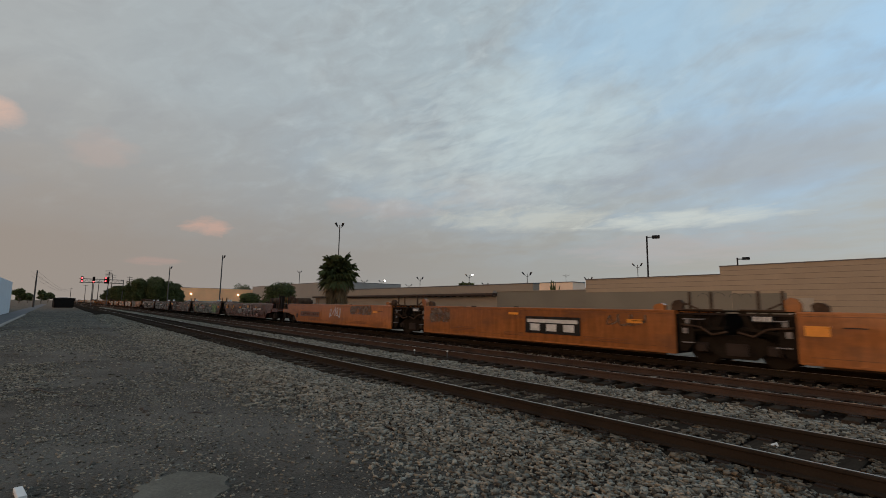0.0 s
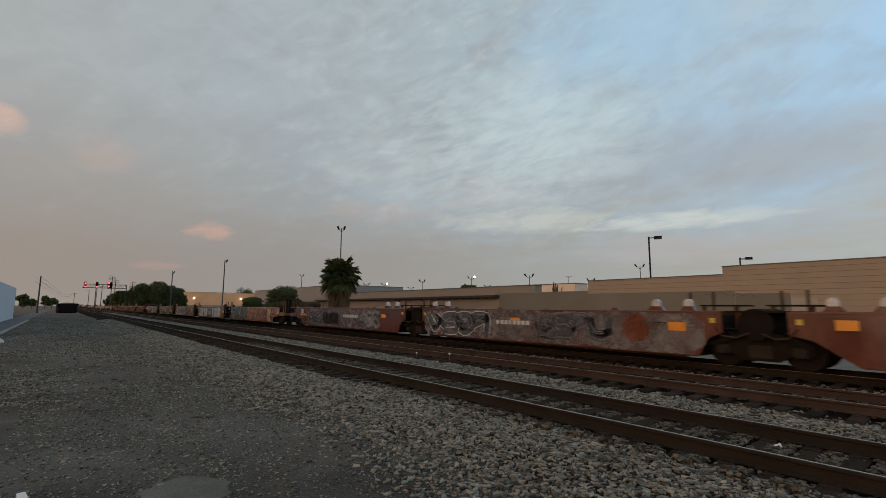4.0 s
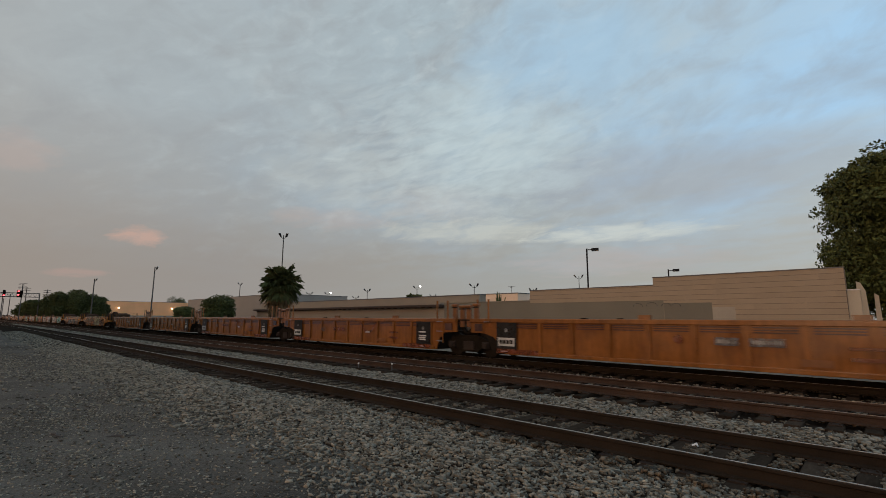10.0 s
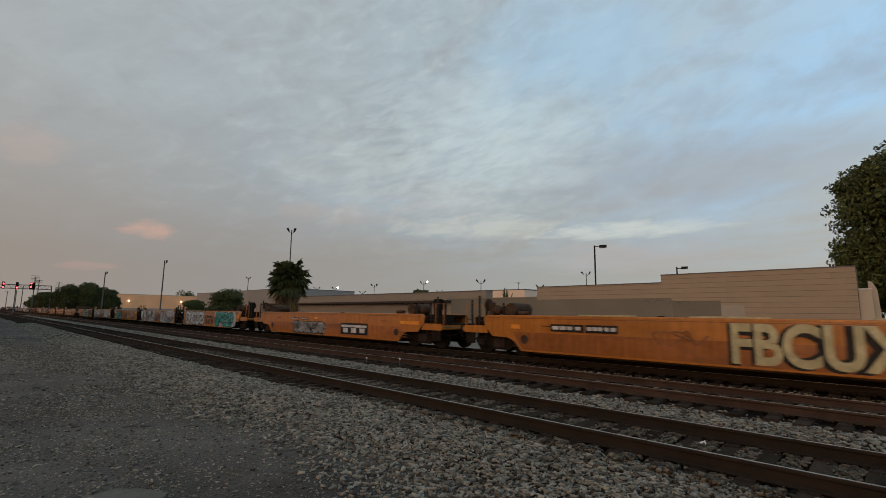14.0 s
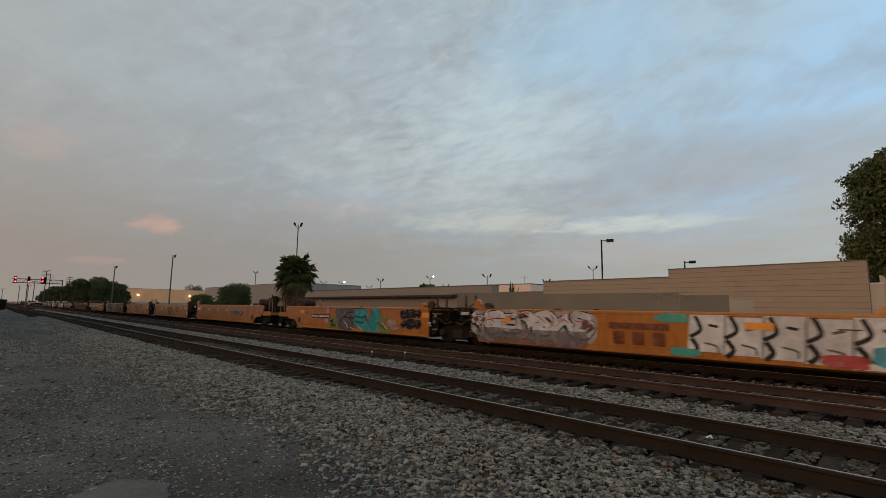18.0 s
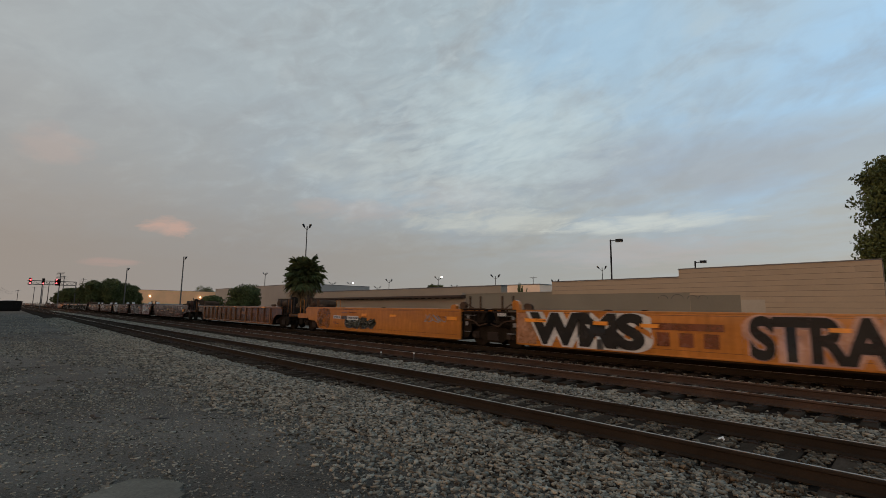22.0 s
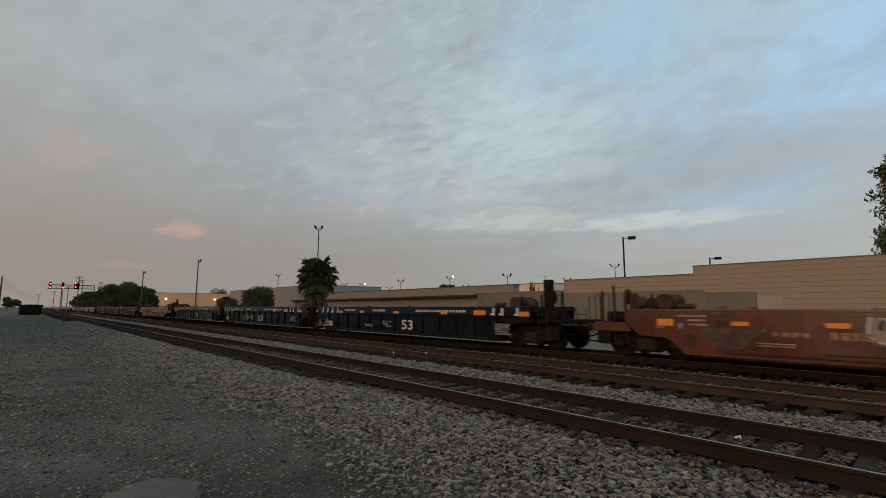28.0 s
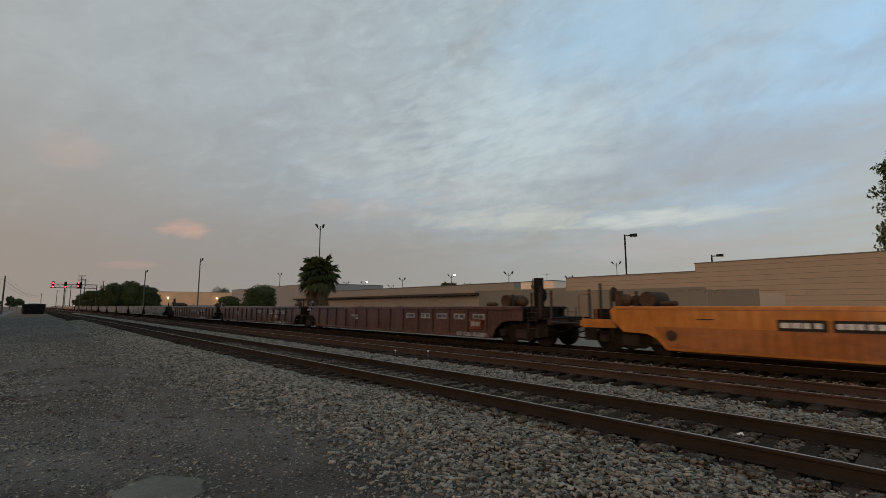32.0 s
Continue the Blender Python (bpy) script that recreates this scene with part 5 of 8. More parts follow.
def well_unit(kind, paint, L, front, rear):
    """One platform of a double-stack well car, x forward, its joints at +-L/2. front, rear: 'artic' or 'coup'."""
    key = (kind, paint.name, round(L, 1), front, rear)
    if key in CACHE:
        return copy_thing(CACHE[key], Matrix.Identity(4))
    u = thing("well_car", "well car", "rail car", "well cars of the freight train")
    h = L / 2
    top = 1.60 if kind == "navy" else TOP
    plain = kind == "far"
    if plain:
        kind = "brown"
    ends = []
    for sg, e in ((1, front), (-1, rear)):
        if e == "artic":
            if kind == "brown":
                o = [(h - 1.40, BOT), (h - 1.12, 0.78), (h - 0.75, 0.95), (h - 0.75, top)] if sg > 0 else [(h - 2.05, BOT), (h - 1.25, 0.82), (h - 0.75, 0.95), (h - 0.75, top)]
            elif kind == "rib":
                o = [(h - 1.55, BOT), (h - 1.36, 0.74), (h - 1.1, 0.96), (h - 0.38, 1.0), (h - 0.38, top)] if sg > 0 else [(h - 2.02, BOT), (h - 1.84, 0.52), (h - 1.5, 0.84), (h - 1.1, 0.97), (h - 0.38, 1.0), (h - 0.38, top)]
            elif kind in ("navy", "rust"):
                o = [(h - 1.75, BOT), (h - 1.55, 0.70), (h - 1.2, 0.92), (h - 0.7, 0.98), (h - 0.7, top)]
            else:
                o = [(h - 1.46, BOT), (h - 1.46, top)]
        else:
            if kind in ("rib", "rust", "ribsingle", "navy"):
                o = [(h - 3.45, BOT), (h - 3.30, 0.62), (h - 2.95, 0.90), (h - 2.5, 0.98), (h - 1.9, 0.98), (h - 1.9, top)]
            else:
                o = [(h - 3.45, BOT), (h - 3.18, 0.58), (h - 2.90, 0.71), (h - 2.15, 0.74), (h - 1.92, 0.98), (h - 1.78, 1.08), (h - 1.72, 1.40), (h - 1.86, top)]
        ends.append(o)
    outline = list(ends[0]) + [(-x, z) for x, z in reversed(ends[1])]
    xf, xr = ends[0][-1][0], -ends[1][-1][0]        # top corners
    bf, br = ends[0][0][0], -ends[1][0][0]          # bottom corners
    ribbed = kind in ("rib", "rust", "ribsingle", "navy")
    for s in (-1, 1):
        y0, y1 = (SIDE - 0.12, SIDE - 0.065) if ribbed else (SIDE - 0.07, SIDE)
        a, b = sorted((s * y0, s * y1))
        part("side_wall", Geo().prism(outline, "y", a, b), M_RUSTRECESS if kind == "ribsingle" else paint, u)
        # top chord and bottom sill
        a, b = sorted((s * (SIDE - 0.16), s * (SIDE + (0.02 if ribbed else 0.006))))
        ct = M_NAVYTOP if kind == "navy" else paint
        part("top_chord", Geo().box(xr + 0.02, a, top - (0.36 if kind == "navy" else 0.13 if ribbed else 0.06), xf - 0.02, b, top + 0.012, 0.015), ct, u)
        part("bottom_sill", Geo().box(br + 0.05, a, BOT - 0.015, bf - 0.05, b, BOT + (0.10 if ribbed else 0.045), 0.01), paint, u)
        if not ribbed and not plain:
            a3, b3 = sorted((s * (SIDE - 0.30), s * (SIDE - 0.17)))
            part("under_sill", Geo().box(br + 0.4, a3, BOT - 0.075, bf - 0.4, b3, BOT - 0.016), M_GEAR, u, "grimy underframe beam")
        if ribbed and s < 0:
            n = int((bf - br - 0.6) / 1.12)
            for i in range(n + 1):
                x = br + 0.3 + i * (bf - br - 0.6) / n
                a2, b2 = sorted((s * (SIDE - 0.05), s * (SIDE + 0.012)))
                w = 0.05 if i % 3 else 0.085
                part("rib", Geo().box(x - w, a2, BOT + 0.08, x + w, b2, top - (0.36 if kind == "navy" else 0.12)), paint, u)
            if kind == "rib":
                for i in range(n):
                    x0 = br + 0.3 + i * (bf - br - 0.6) / n + 0.14
                    x1 = br + 0.3 + (i + 1) * (bf - br - 0.6) / n - 0.14
                    for zz in (1.20, 1.265, 1.33):
                        a2, b2 = sorted((s * (SIDE - 0.07), s * (SIDE - 0.03)))
                        # solid dark bars paint the shade in the louvre slots
                        part("louvre", Geo().box(x0, a2, zz, x1, b2, zz + 0.03), M_DKRUST, u, "dark bar standing in for the shade of a louvre slot")
        elif s < 0:
            for i in range(1, 6):
                x = br + (bf - br) * i / 6
                a2, b2 = sorted((s * (SIDE - 0.01), s * (SIDE + 0.005)))
                part("weld_seam", Geo().box(x - 0.012, a2, BOT + 0.05, x + 0.012, b2, top - 0.07), paint, u)
            a2, b2 = sorted((s * (SIDE - 0.02), s * (SIDE + 0.010)))
            part("edge_lip", Geo().box(xr + 0.1, a2, top - 0.105, xf - 0.1, b2, top - 0.085), M_RUSTORANGE if kind != "brown" else M_DKRUST, u)
            if L > 19:
                # the darker orange paints in the weaker light below the side's fold
                part("lower_panel", Geo().prism([(br + 0.08, BOT + 0.05), (bf - 0.08, BOT + 0.05), (bf + 0.35, 0.93), (br - 0.35, 0.93)], "y", a2, b2), M_ORANGE, u)
            for x in (br + 1.1, bf - 1.1):
                a2, b2 = sorted((s * (SIDE + 0.02), s * (SIDE + 0.045)))
                part("grab_iron", Geo().box(x - 0.22, a2, 1.16, x + 0.22, b2, 1.185), M_STEEL, u)
            a2, b2 = sorted((s * (SIDE - 0.01), s * (SIDE + 0.004)))
            part("seam", Geo().box(br + 0.25, a2, 0.44, bf - 0.25, b2, 0.455), M_RUSTORANGE if kind != "brown" else paint, u)
    # well floor: cross members and end bulkheads
    part("floor", Geo().box(br + 0.1, -SIDE + 0.17, 0.24, bf - 0.1, SIDE - 0.17, 0.30), M_INSIDE, u)
    for x in (bf - 0.05, br + 0.05):
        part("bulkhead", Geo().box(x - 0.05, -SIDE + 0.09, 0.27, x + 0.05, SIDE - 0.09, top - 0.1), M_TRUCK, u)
    if plain:
        for sg, e in ((1, front), (-1, rear)):
            v = 2.2 if e == "coup" else 0.0
            if e == "coup" or sg < 0:
                part("bogie", CACHE.setdefault("plain_bogie", Geo().box(-0.25, -1.1, 0.4, 0.25, 1.1, 0.75).prism([(-1.18, 0.42), (-0.45, 0.86), (0.45, 0.86), (1.18, 0.42), (0.4, 0.22), (-0.4, 0.22)], "y", -1.08, -0.95).tube([(-0.89, -0.8, 0.46), (-0.89, 0.8, 0.46)], 0.46, 16).tube([(0.89, -0.8, 0.46), (0.89, 0.8, 0.46)], 0.46, 16).mesh("bogie", M_TRUCK)), None, u, "greasy black bogie", at=(sg * (h - v), 0, 0))
            p, q = sorted((sg * (h - 0.1), sg * (h - (2.0 if e == "coup" else 1.0))))
            part("end_deck", Geo().box(p, -1.36, 1.1, q, 1.36, 1.5, 0.02), M_TRUCK, u, "black end walkway")
            p, q = sorted((sg * (h - 0.9), sg * (h - 1.1)))
            part("guide_post", Geo().box(p, -1.3, 1.5, q, -1.2, 2.05), M_TRUCK, u)
        CACHE[key] = u
        return u
    # top guides
    spots = (xf - 3.2, xr + 2.6, (xf + xr) / 2 - 1.4) if kind == "brown" else ((xf + xr) / 2 - 2.6,)
    for x in spots:
        tall = 0.09 if abs(x - (xf + xr) / 2) > 3 else 0.05
        for s in (-1, 1):
            a, b = sorted((s * (SIDE - 0.13), s * (SIDE - 0.03)))
            gm = paint if kind == "brown" else M_TRUCK
            part("container_guide", Geo().prism([(x - 0.16, top), (x + 0.16, top), (x + 0.09, top + tall), (x - 0.09, top + tall)], "y", a, b), gm, u)
    # end platforms
    for sg, e in ((1, front), (-1, rear)):
        def X(v):
            return sg * (h - v)

        def bx(g, a, y0, z0, b, y1, z1, c=0.0):
            p, q = sorted((X(a), X(b)))
            return g.box(p, y0, z0, q, y1, z1, c)
        if e == "artic":
            deck = 1.54 if not ribbed else top - 0.02
            edge = {"brown": 0.72, "rib": 0.36, "rust": 0.95, "navy": 0.95}.get(kind, 1.44)
            notch = 0.06 if kind in ("brown", "rib") else 0.15      # the two ends stand apart over the bogie
            em = paint if kind in ("rib", "brown") else M_TRUCK
            part("end_deck", bx(Geo(), notch - 0.04, -1.36, deck - 0.05, edge, 1.36, deck), M_TRUCK, u, "black end walkway")
            part("draft_sill", bx(Geo(), 0.05, -0.45, 0.72, 1.75, 0.45, 1.02), M_TRUCK, u)
            for v in ((0.52, 1.10) if kind not in ("rib", "brown") else (1.0, 1.62)) if sg > 0 else (0.62, 1.16):
                part("guide_post", bx(Geo(), v - 0.03, -1.31, deck, v + 0.03, -1.25, deck + (0.78 if kind == "rib" else 0.52)), paint if kind == "rib" else M_GEAR, u)
            if kind == "rib":
                # hooked brackets over the joint, ladder and recesses in the end
                for v, zt in ((0.10, 1.96), (0.50, 2.02)):
                    br_ = part("end_bracket", bx(Geo(), v - 0.04, -1.34, deck - 0.3, v + 0.18, -1.22, zt, 0.02), M_RUSTORANGE, u)
                    part("bracket_cap", bx(Geo(), v - 0.09, -1.36, zt + 0.002, v + 0.21, -1.20, zt + 0.11, 0.03), M_RUSTORANGE, br_)
                    part("bracket_lip", bx(Geo(), v - 0.08, -1.37, zt - 0.06, v + 0.20, -1.345, zt - 0.02), M_TRUCK, br_)
                # solid dark plate in place of an opening's shade
                part("end_recess", bx(Geo(), 0.62, -SIDE - 0.004, 1.06, 0.98, -SIDE + 0.055, 1.34), M_DKRUST, u, "dark plate standing in for a shaded opening in the end panel")
                ld = part("ladder", bx(Geo(), 1.06, -SIDE - 0.05, 0.55 if sg > 0 else 0.98, 1.09, -SIDE - 0.01, 1.5), paint, u)
                for k in range(5):
                    z = 0.60 + 0.2 * k
                    if sg > 0 or z > 1.0:
                        part("rung", bx(Geo(), 1.09, -SIDE - 0.045, z, 1.44, -SIDE - 0.015, z + 0.03), paint if k % 2 else P_LGREY, ld)
                part("joint_tank", Geo().tube([(X(0.18), -0.9, 1.22), (X(0.18), 0.2, 1.22)], 0.17, 12), P_LGREY if sg > 0 else M_GEAR, u, "pale dusty air tank")
                if sg < 0:
                    part("fender", Geo().prism([(X(2.06), 0.24), (X(1.98), 0.40), (X(1.80), 0.58), (X(1.46), 0.88), (X(1.06), 1.0), (X(0.80), 1.0), (X(1.20), 0.80), (X(1.45), 0.24)], "y", -1.40, -1.34), M_TRUCK, u, "black curved mudguard")
                part("brace", Geo().tube([(X(0.52), -1.2, 1.45), (X(0.05), -1.2, 0.95)], 0.05, 6), M_TRUCK, u)
            elif kind == "brown":
                # black drum between the two ends, raised deck with white cones
                part("joint_drum", Geo().tube([(X(0.02), -1.30, 1.18), (X(0.02), 0.4, 1.18)], 0.42 if sg > 0 else 0.36, 20), M_TRUCK, u, "black round cover over the joint")
                part("raised_deck", bx(Geo(), 0.28, -1.38, 1.66, 1.35, -0.4, 1.70), M_TRUCK, u)
                for v in (0.42, 1.24):
                    part("deck_leg", bx(Geo(), v - 0.05, -1.36, deck, v + 0.05, -1.28, 1.66), M_GEAR, u)
                for v, w_ in ((1.65, 0.12), (2.60, 0.16)):
                    ped = part("guide_block", Geo().prism([(X(v - w_ - 0.10), top + 0.002), (X(v + w_ + 0.10), top + 0.002), (X(v + w_), 1.66), (X(v - w_), 1.66)], "y", -1.44, -1.26), paint, u)
                    part("guide_cone", Geo().prism([(X(v - 0.12), 1.662), (X(v + 0.12), 1.662), (X(v + 0.11), 1.80), (X(v + 0.05), 1.87), (X(v - 0.05), 1.87), (X(v - 0.11), 1.80)], "y", -1.42, -1.28), P_WHITE, ped, "white painted guide cone")
                part("hose_loop", Geo().tube([(X(0.95), -1.50, 1.1), (X(0.75), -1.52, 0.86), (X(0.45), -1.42, 0.82), (X(0.15), -1.38, 0.95)], 0.026, 6), M_GEAR, u)
                part("tag_plate", bx(Geo(), 0.92, -SIDE - 0.012, 1.2, 1.06, -SIDE - 0.003, 1.34), P_YELLOW, u, "small yellow plate")
                part("slope_brace", Geo().prism([(X(0.1), 0.95), (X(1.2), 0.55), (X(1.2), 0.67), (X(0.1), 1.07)], "y", -1.22, -1.12), M_TRUCK, u)
            else:
                for yy in (-1.30, 1.24):
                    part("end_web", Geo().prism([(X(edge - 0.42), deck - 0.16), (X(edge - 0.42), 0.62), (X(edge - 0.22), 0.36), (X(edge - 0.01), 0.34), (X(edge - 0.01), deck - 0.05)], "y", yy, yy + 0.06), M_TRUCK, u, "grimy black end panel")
                # added black block that stands for the deep shade inside the end
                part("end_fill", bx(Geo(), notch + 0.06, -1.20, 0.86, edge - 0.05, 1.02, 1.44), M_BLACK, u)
                part("end_beam", bx(Geo(), notch, -1.34, 1.40, edge - 0.02, -1.26, 1.46, 0.015), M_STEEL, u)
                part("shelf", Geo().prism([(X(notch + 0.05), 1.02), (X(edge - 0.4), 0.92), (X(edge - 0.4), 0.98), (X(notch + 0.05), 1.10)], "y", -1.34, -1.0), M_TRUCK, u)
                part("end_gusset", Geo().prism([(X(notch), deck - 0.05), (X(notch + 0.16), deck - 0.05), (X(notch + 0.42), 1.02), (X(notch + 0.26), 0.98)], "y", -1.32, -1.22), M_TRUCK, u)
                for v in (0.60, 0.86):
                    part("end_rib", bx(Geo(), v - 0.03, -1.30, 0.96, v + 0.03, -1.24, deck - 0.05), M_TRUCK, u)
                part("deck_edge", bx(Geo(), notch + 0.05, -1.42, deck - 0.012, edge + 0.12, -1.34, deck + 0.03), M_GEAR, u)
                part("valve", Geo().ball((X(0.66), -1.12, 1.20), 0.15, 10, 7, (1.3, 1, 1)), M_TRUCK, u, "greasy round valve")
                part("brake_pipe", Geo().tube([(X(edge - 0.1), -1.36, 1.12), (X(0.8), -1.38, 1.06), (X(0.5), -1.40, 0.86), (X(0.12), -1.38, 0.96)], 0.028, 6), M_GEAR, u)
                part("hand_hold", Geo().tube([(X(0.7), -1.36, 1.30), (X(0.7), -1.43, 1.28), (X(1.25), -1.43, 1.28), (X(1.25), -1.36, 1.30)], 0.016, 5), P_GREY, u)
                part("step", bx(Geo(), 0.98, -1.44, 0.60, 1.3, -1.36, 0.63), P_GREY, u, "pale worn step")
                if sg < 0:
                    np_ = part("number_panel", bx(Geo(), 0.48, -1.45, 1.24, 0.98, -1.40, 1.42), P_BLACK, u, "dark plate with pale stencil")
                    for k in range(4):
                        part("stencil_bar", bx(Geo(), 0.52 + k * 0.11, -1.462, 1.27, 0.60 + k * 0.11, -1.452, 1.39), P_WHITE, np_)
                part("tag_plate", bx(Geo(), 1.12, -1.335, 1.14, 1.24, -1.31, 1.26), P_LGREY, u, "small white stencilled plate")
                part("tag_plate", bx(Geo(), 1.18, -1.335, 0.86, 1.32, -1.31, 1.02), P_GREY, u, "small white stencilled plate")
                # corner guides that lean outwards over the well's end
                tall = 0.30 if sg > 0 else 0.36
                for k, v in enumerate((edge - 0.02, edge + 0.52)):
                    z0, q = top + 0.012, tall * (1 - 0.35 * k)
                    part("corner_guide", Geo().prism([(X(v - 0.17), z0), (X(v + 0.15), z0), (X(v + 0.15), z0 + q * 0.55), (X(v + 0.06), z0 + q * 0.9), (X(v - 0.10), z0 + q), (X(v - 0.20), z0 + q * 0.7)], "y", -1.44, -1.28), paint if (sg < 0) == (k == 0) else M_GEAR, u)
                part("lock_lever", Geo().tube([(X(edge + 0.1), -1.40, top + 0.03), (X(edge - 0.3), -1.40, top + 0.20), (X(edge - 0.6), -1.36, top + 0.05)], 0.028, 5), M_GEAR, u)
                if kind == "navy":
                    f, t_ = (0.05, 0.45) if sg > 0 else (0.95, 0.50)
                    st = part("guide_arm", Geo().prism([(X(f - 0.08), deck), (X(f + 0.08), deck), (X(t_ + 0.08), 2.44), (X(t_ - 0.08), 2.44)], "y", -1.2, -1.1), M_TRUCK, u, "black swing-up container guide arm")
                    part("arm_head", bx(Geo(), t_ - (0.12 if sg > 0 else 0.42), -1.25, 2.442, t_ + (0.42 if sg > 0 else 0.12), -1.05, 2.58, 0.03), M_TRUCK, st)
        else:
            deck = 1.12
            part("end_deck", bx(Geo(), 0.62, -1.30, deck - 0.08, 1.9, 1.30, deck), M_TRUCK, u, "black end walkway")
            part("upper_deck", bx(Geo(), 1.78, -1.38, 1.44, 3.3, 1.38, 1.50), M_TRUCK, u, "upper end plate")
            part("draft_sill", bx(Geo(), 0.45, -0.30, 0.72, 3.4, 0.30, 1.05), M_TRUCK, u)
            part("end_sill", bx(Geo(), 0.60, -1.45, 0.88, 0.72, 1.45, 1.06), paint, u)
            cp = part("coupler", bx(Geo(), 0.02, -0.13, 0.78, 0.5, 0.13, 1.0, 0.03), M_STEEL, u, "rusty knuckle coupler")
            part("cut_lever", Geo().tube([(X(0.6), -1.4, 0.98), (X(0.35), -0.7, 0.95), (X(0.3), -0.2, 0.92)], 0.018, 5), M_POLE, cp)
            part("air_hose", Geo().tube([(X(0.55), -0.35, 0.75), (X(0.3), -0.36, 0.45), (X(0.02), -0.35, 0.40)], 0.03, 6), M_BLACK, u)
            for yy in (-1.33, 1.33):
                part("handrail", Geo().tube([(X(0.66), yy, 0.95), (X(0.66), yy, 2.0), (X(1.15), yy, 2.0), (X(1.15), yy, 1.1)], 0.02, 6), paint if kind != "navy" else M_TRUCK, u)
                part("ladder", Geo().tube([(X(1.3), yy, 0.55), (X(1.3), yy, 1.5)], 0.02, 5).tube([(X(1.7), yy, 0.55), (X(1.7), yy, 1.5)], 0.02, 5).tube([(X(1.3), yy, 0.7), (X(1.7), yy, 0.7)], 0.016, 5).tube([(X(1.3), yy, 1.0), (X(1.7), yy, 1.0)], 0.016, 5).tube([(X(1.3), yy, 1.3), (X(1.7), yy, 1.3)], 0.016, 5), M_STEEL, u)
            for v, yy, zt in ((0.78, -1.12, 2.12), (1.22, -1.16, 2.3), (1.62, -1.2, 2.05), (2.5, -1.25, 2.0)):
                part("guide_post", bx(Geo(), v - 0.035, yy, 1.1, v + 0.035, yy + 0.05, zt), M_STEEL if kind != "navy" else M_TRUCK, u)
            part("deck_gear", bx(Geo(), 0.95, -1.15, 1.125, 1.7, -0.4, 1.45, 0.04), M_TRUCK, u)
            part("deck_gear", Geo().ball((X(2.1), -1.1, 1.72), 0.20, 10, 7, (1.2, 1, 1)), M_GEAR, u, "rusty round valve")
            part("deck_gear", bx(Geo(), 3.3, -1.42, top + 0.013, 3.75, -1.2, top + 0.17, 0.06), M_GEAR, u)
            part("step_plate", bx(Geo(), 0.75, -1.42, 0.42, 1.2, -1.36, 0.86), M_TRUCK, u, "black side step")
            part("hose_loop", Geo().tube([(X(1.0), -1.32, 1.0), (X(0.7), -1.36, 0.7), (X(0.35), -1.2, 0.62), (X(0.1), -1.0, 0.72)], 0.025, 6), M_BLACK, u)
            if not ribbed:
                part("side_skirt", Geo().prism([(X(0.70), 0.84), (X(0.70), 1.12), (X(1.70), 1.12), (X(1.86), 0.98), (X(1.90), 0.84)], "y", -SIDE + 0.02, -SIDE + 0.07), paint, u)
                part("round_port", Geo().tube([(X(3.62), -SIDE - 0.02, 0.68), (X(3.62), -SIDE + 0.01, 0.68)], 0.16, 14), M_GEAR, u, "dark round port in the side")
            else:
                part("truck_cover", bx(Geo(), 1.95, -1.36, 0.98, 3.0, -1.28, 1.42), M_TRUCK, u, "black end panel over the bogie")
            if sg > 0:
                st = part("brake_stand", bx(Geo(), 1.45, -0.9, 1.12, 1.75, -0.6, 2.62 if kind in ("navy", "rust") else 2.2, 0.03), M_TRUCK, u, "black hand brake stand")
                part("brake_wheel", Geo().tube([(X(1.40), -0.75, 1.95), (X(1.46), -0.75, 1.95)], 0.26, 14), M_TRUCK, st, "round hand brake wheel")
            else:
                hb = part("hand_brake", bx(Geo(), 1.78, -1.28, 1.50, 2.02, -1.08, 2.55 if kind in ("navy", "rust") else 2.02, 0.04), M_TRUCK if kind == "navy" else M_GEAR, u, "rusty hand brake housing")
                part("brake_wheel", Geo().tube([(X(1.75), -1.18, 1.92), (X(1.70), -1.18, 1.92)], 0.24, 14), M_GEAR, hb, "round hand brake wheel")
                part("reservoir", Geo().tube([(X(2.38), -1.05, 1.70), (X(2.38), 0.2, 1.70)], 0.18, 12), M_GEAR, u, "rusty air reservoir cylinder")
            part("air_cylinder", Geo().tube([(X(2.85), -1.26, 1.74), (X(2.85), -0.2, 1.74)], 0.25, 16), M_GEAR, u, "rusty brake cylinder")
            truck_parts(u, X(2.2))
    if rear == "artic":
        truck_parts(u, -h)
    CACHE[key] = u
    return u


S_ROWS = [(0, 0.0), (8, 162.2), (16, 324.8), (24, 487.0), (32, 648.1)]
TRAIN = []       # (unit, distance behind the reference)


def set_unit(kind, paint, a, b, front, rear, label):
    u = well_unit(kind, paint, round(b - a, 1), front, rear)
    u["label"] = label
    s = (a + b) / 2
    u.matrix_basis = pose(-s, T3, 0)
    TRAIN.append((u, s))
    return u


def car(kind, paint, joints, label):
    us = []
    for i in range(len(joints) - 1):
        us.append(set_unit(kind, paint, joints[i], joints[i + 1], "coup" if i == 0 else "artic", "coup" if i == len(joints) - 2 else "artic", label))
    return us


L_OR = "orange painted steel well car, worn and dusty"
C0 = car("smooth", M_ORANGE, [-12.3, 4.92, 20.03, 37.9], L_OR)
C1 = car("brown", M_BROWN, [37.9, 55.0, 70.3, 85.5, 100.7, 118.0], "dark reddish brown steel well car")
C2 = car("smooth", M_ORANGE, [118.0, 135.2, 150.4, 165.8, 180.95, 198.2], "orange steel well car covered with spray paint")
C3 = car("rib", M_RIBORANGE, [198.2, 215.3, 230.5, 245.55, 260.5, 277.75], "ochre ribbed steel well car with black end plates")
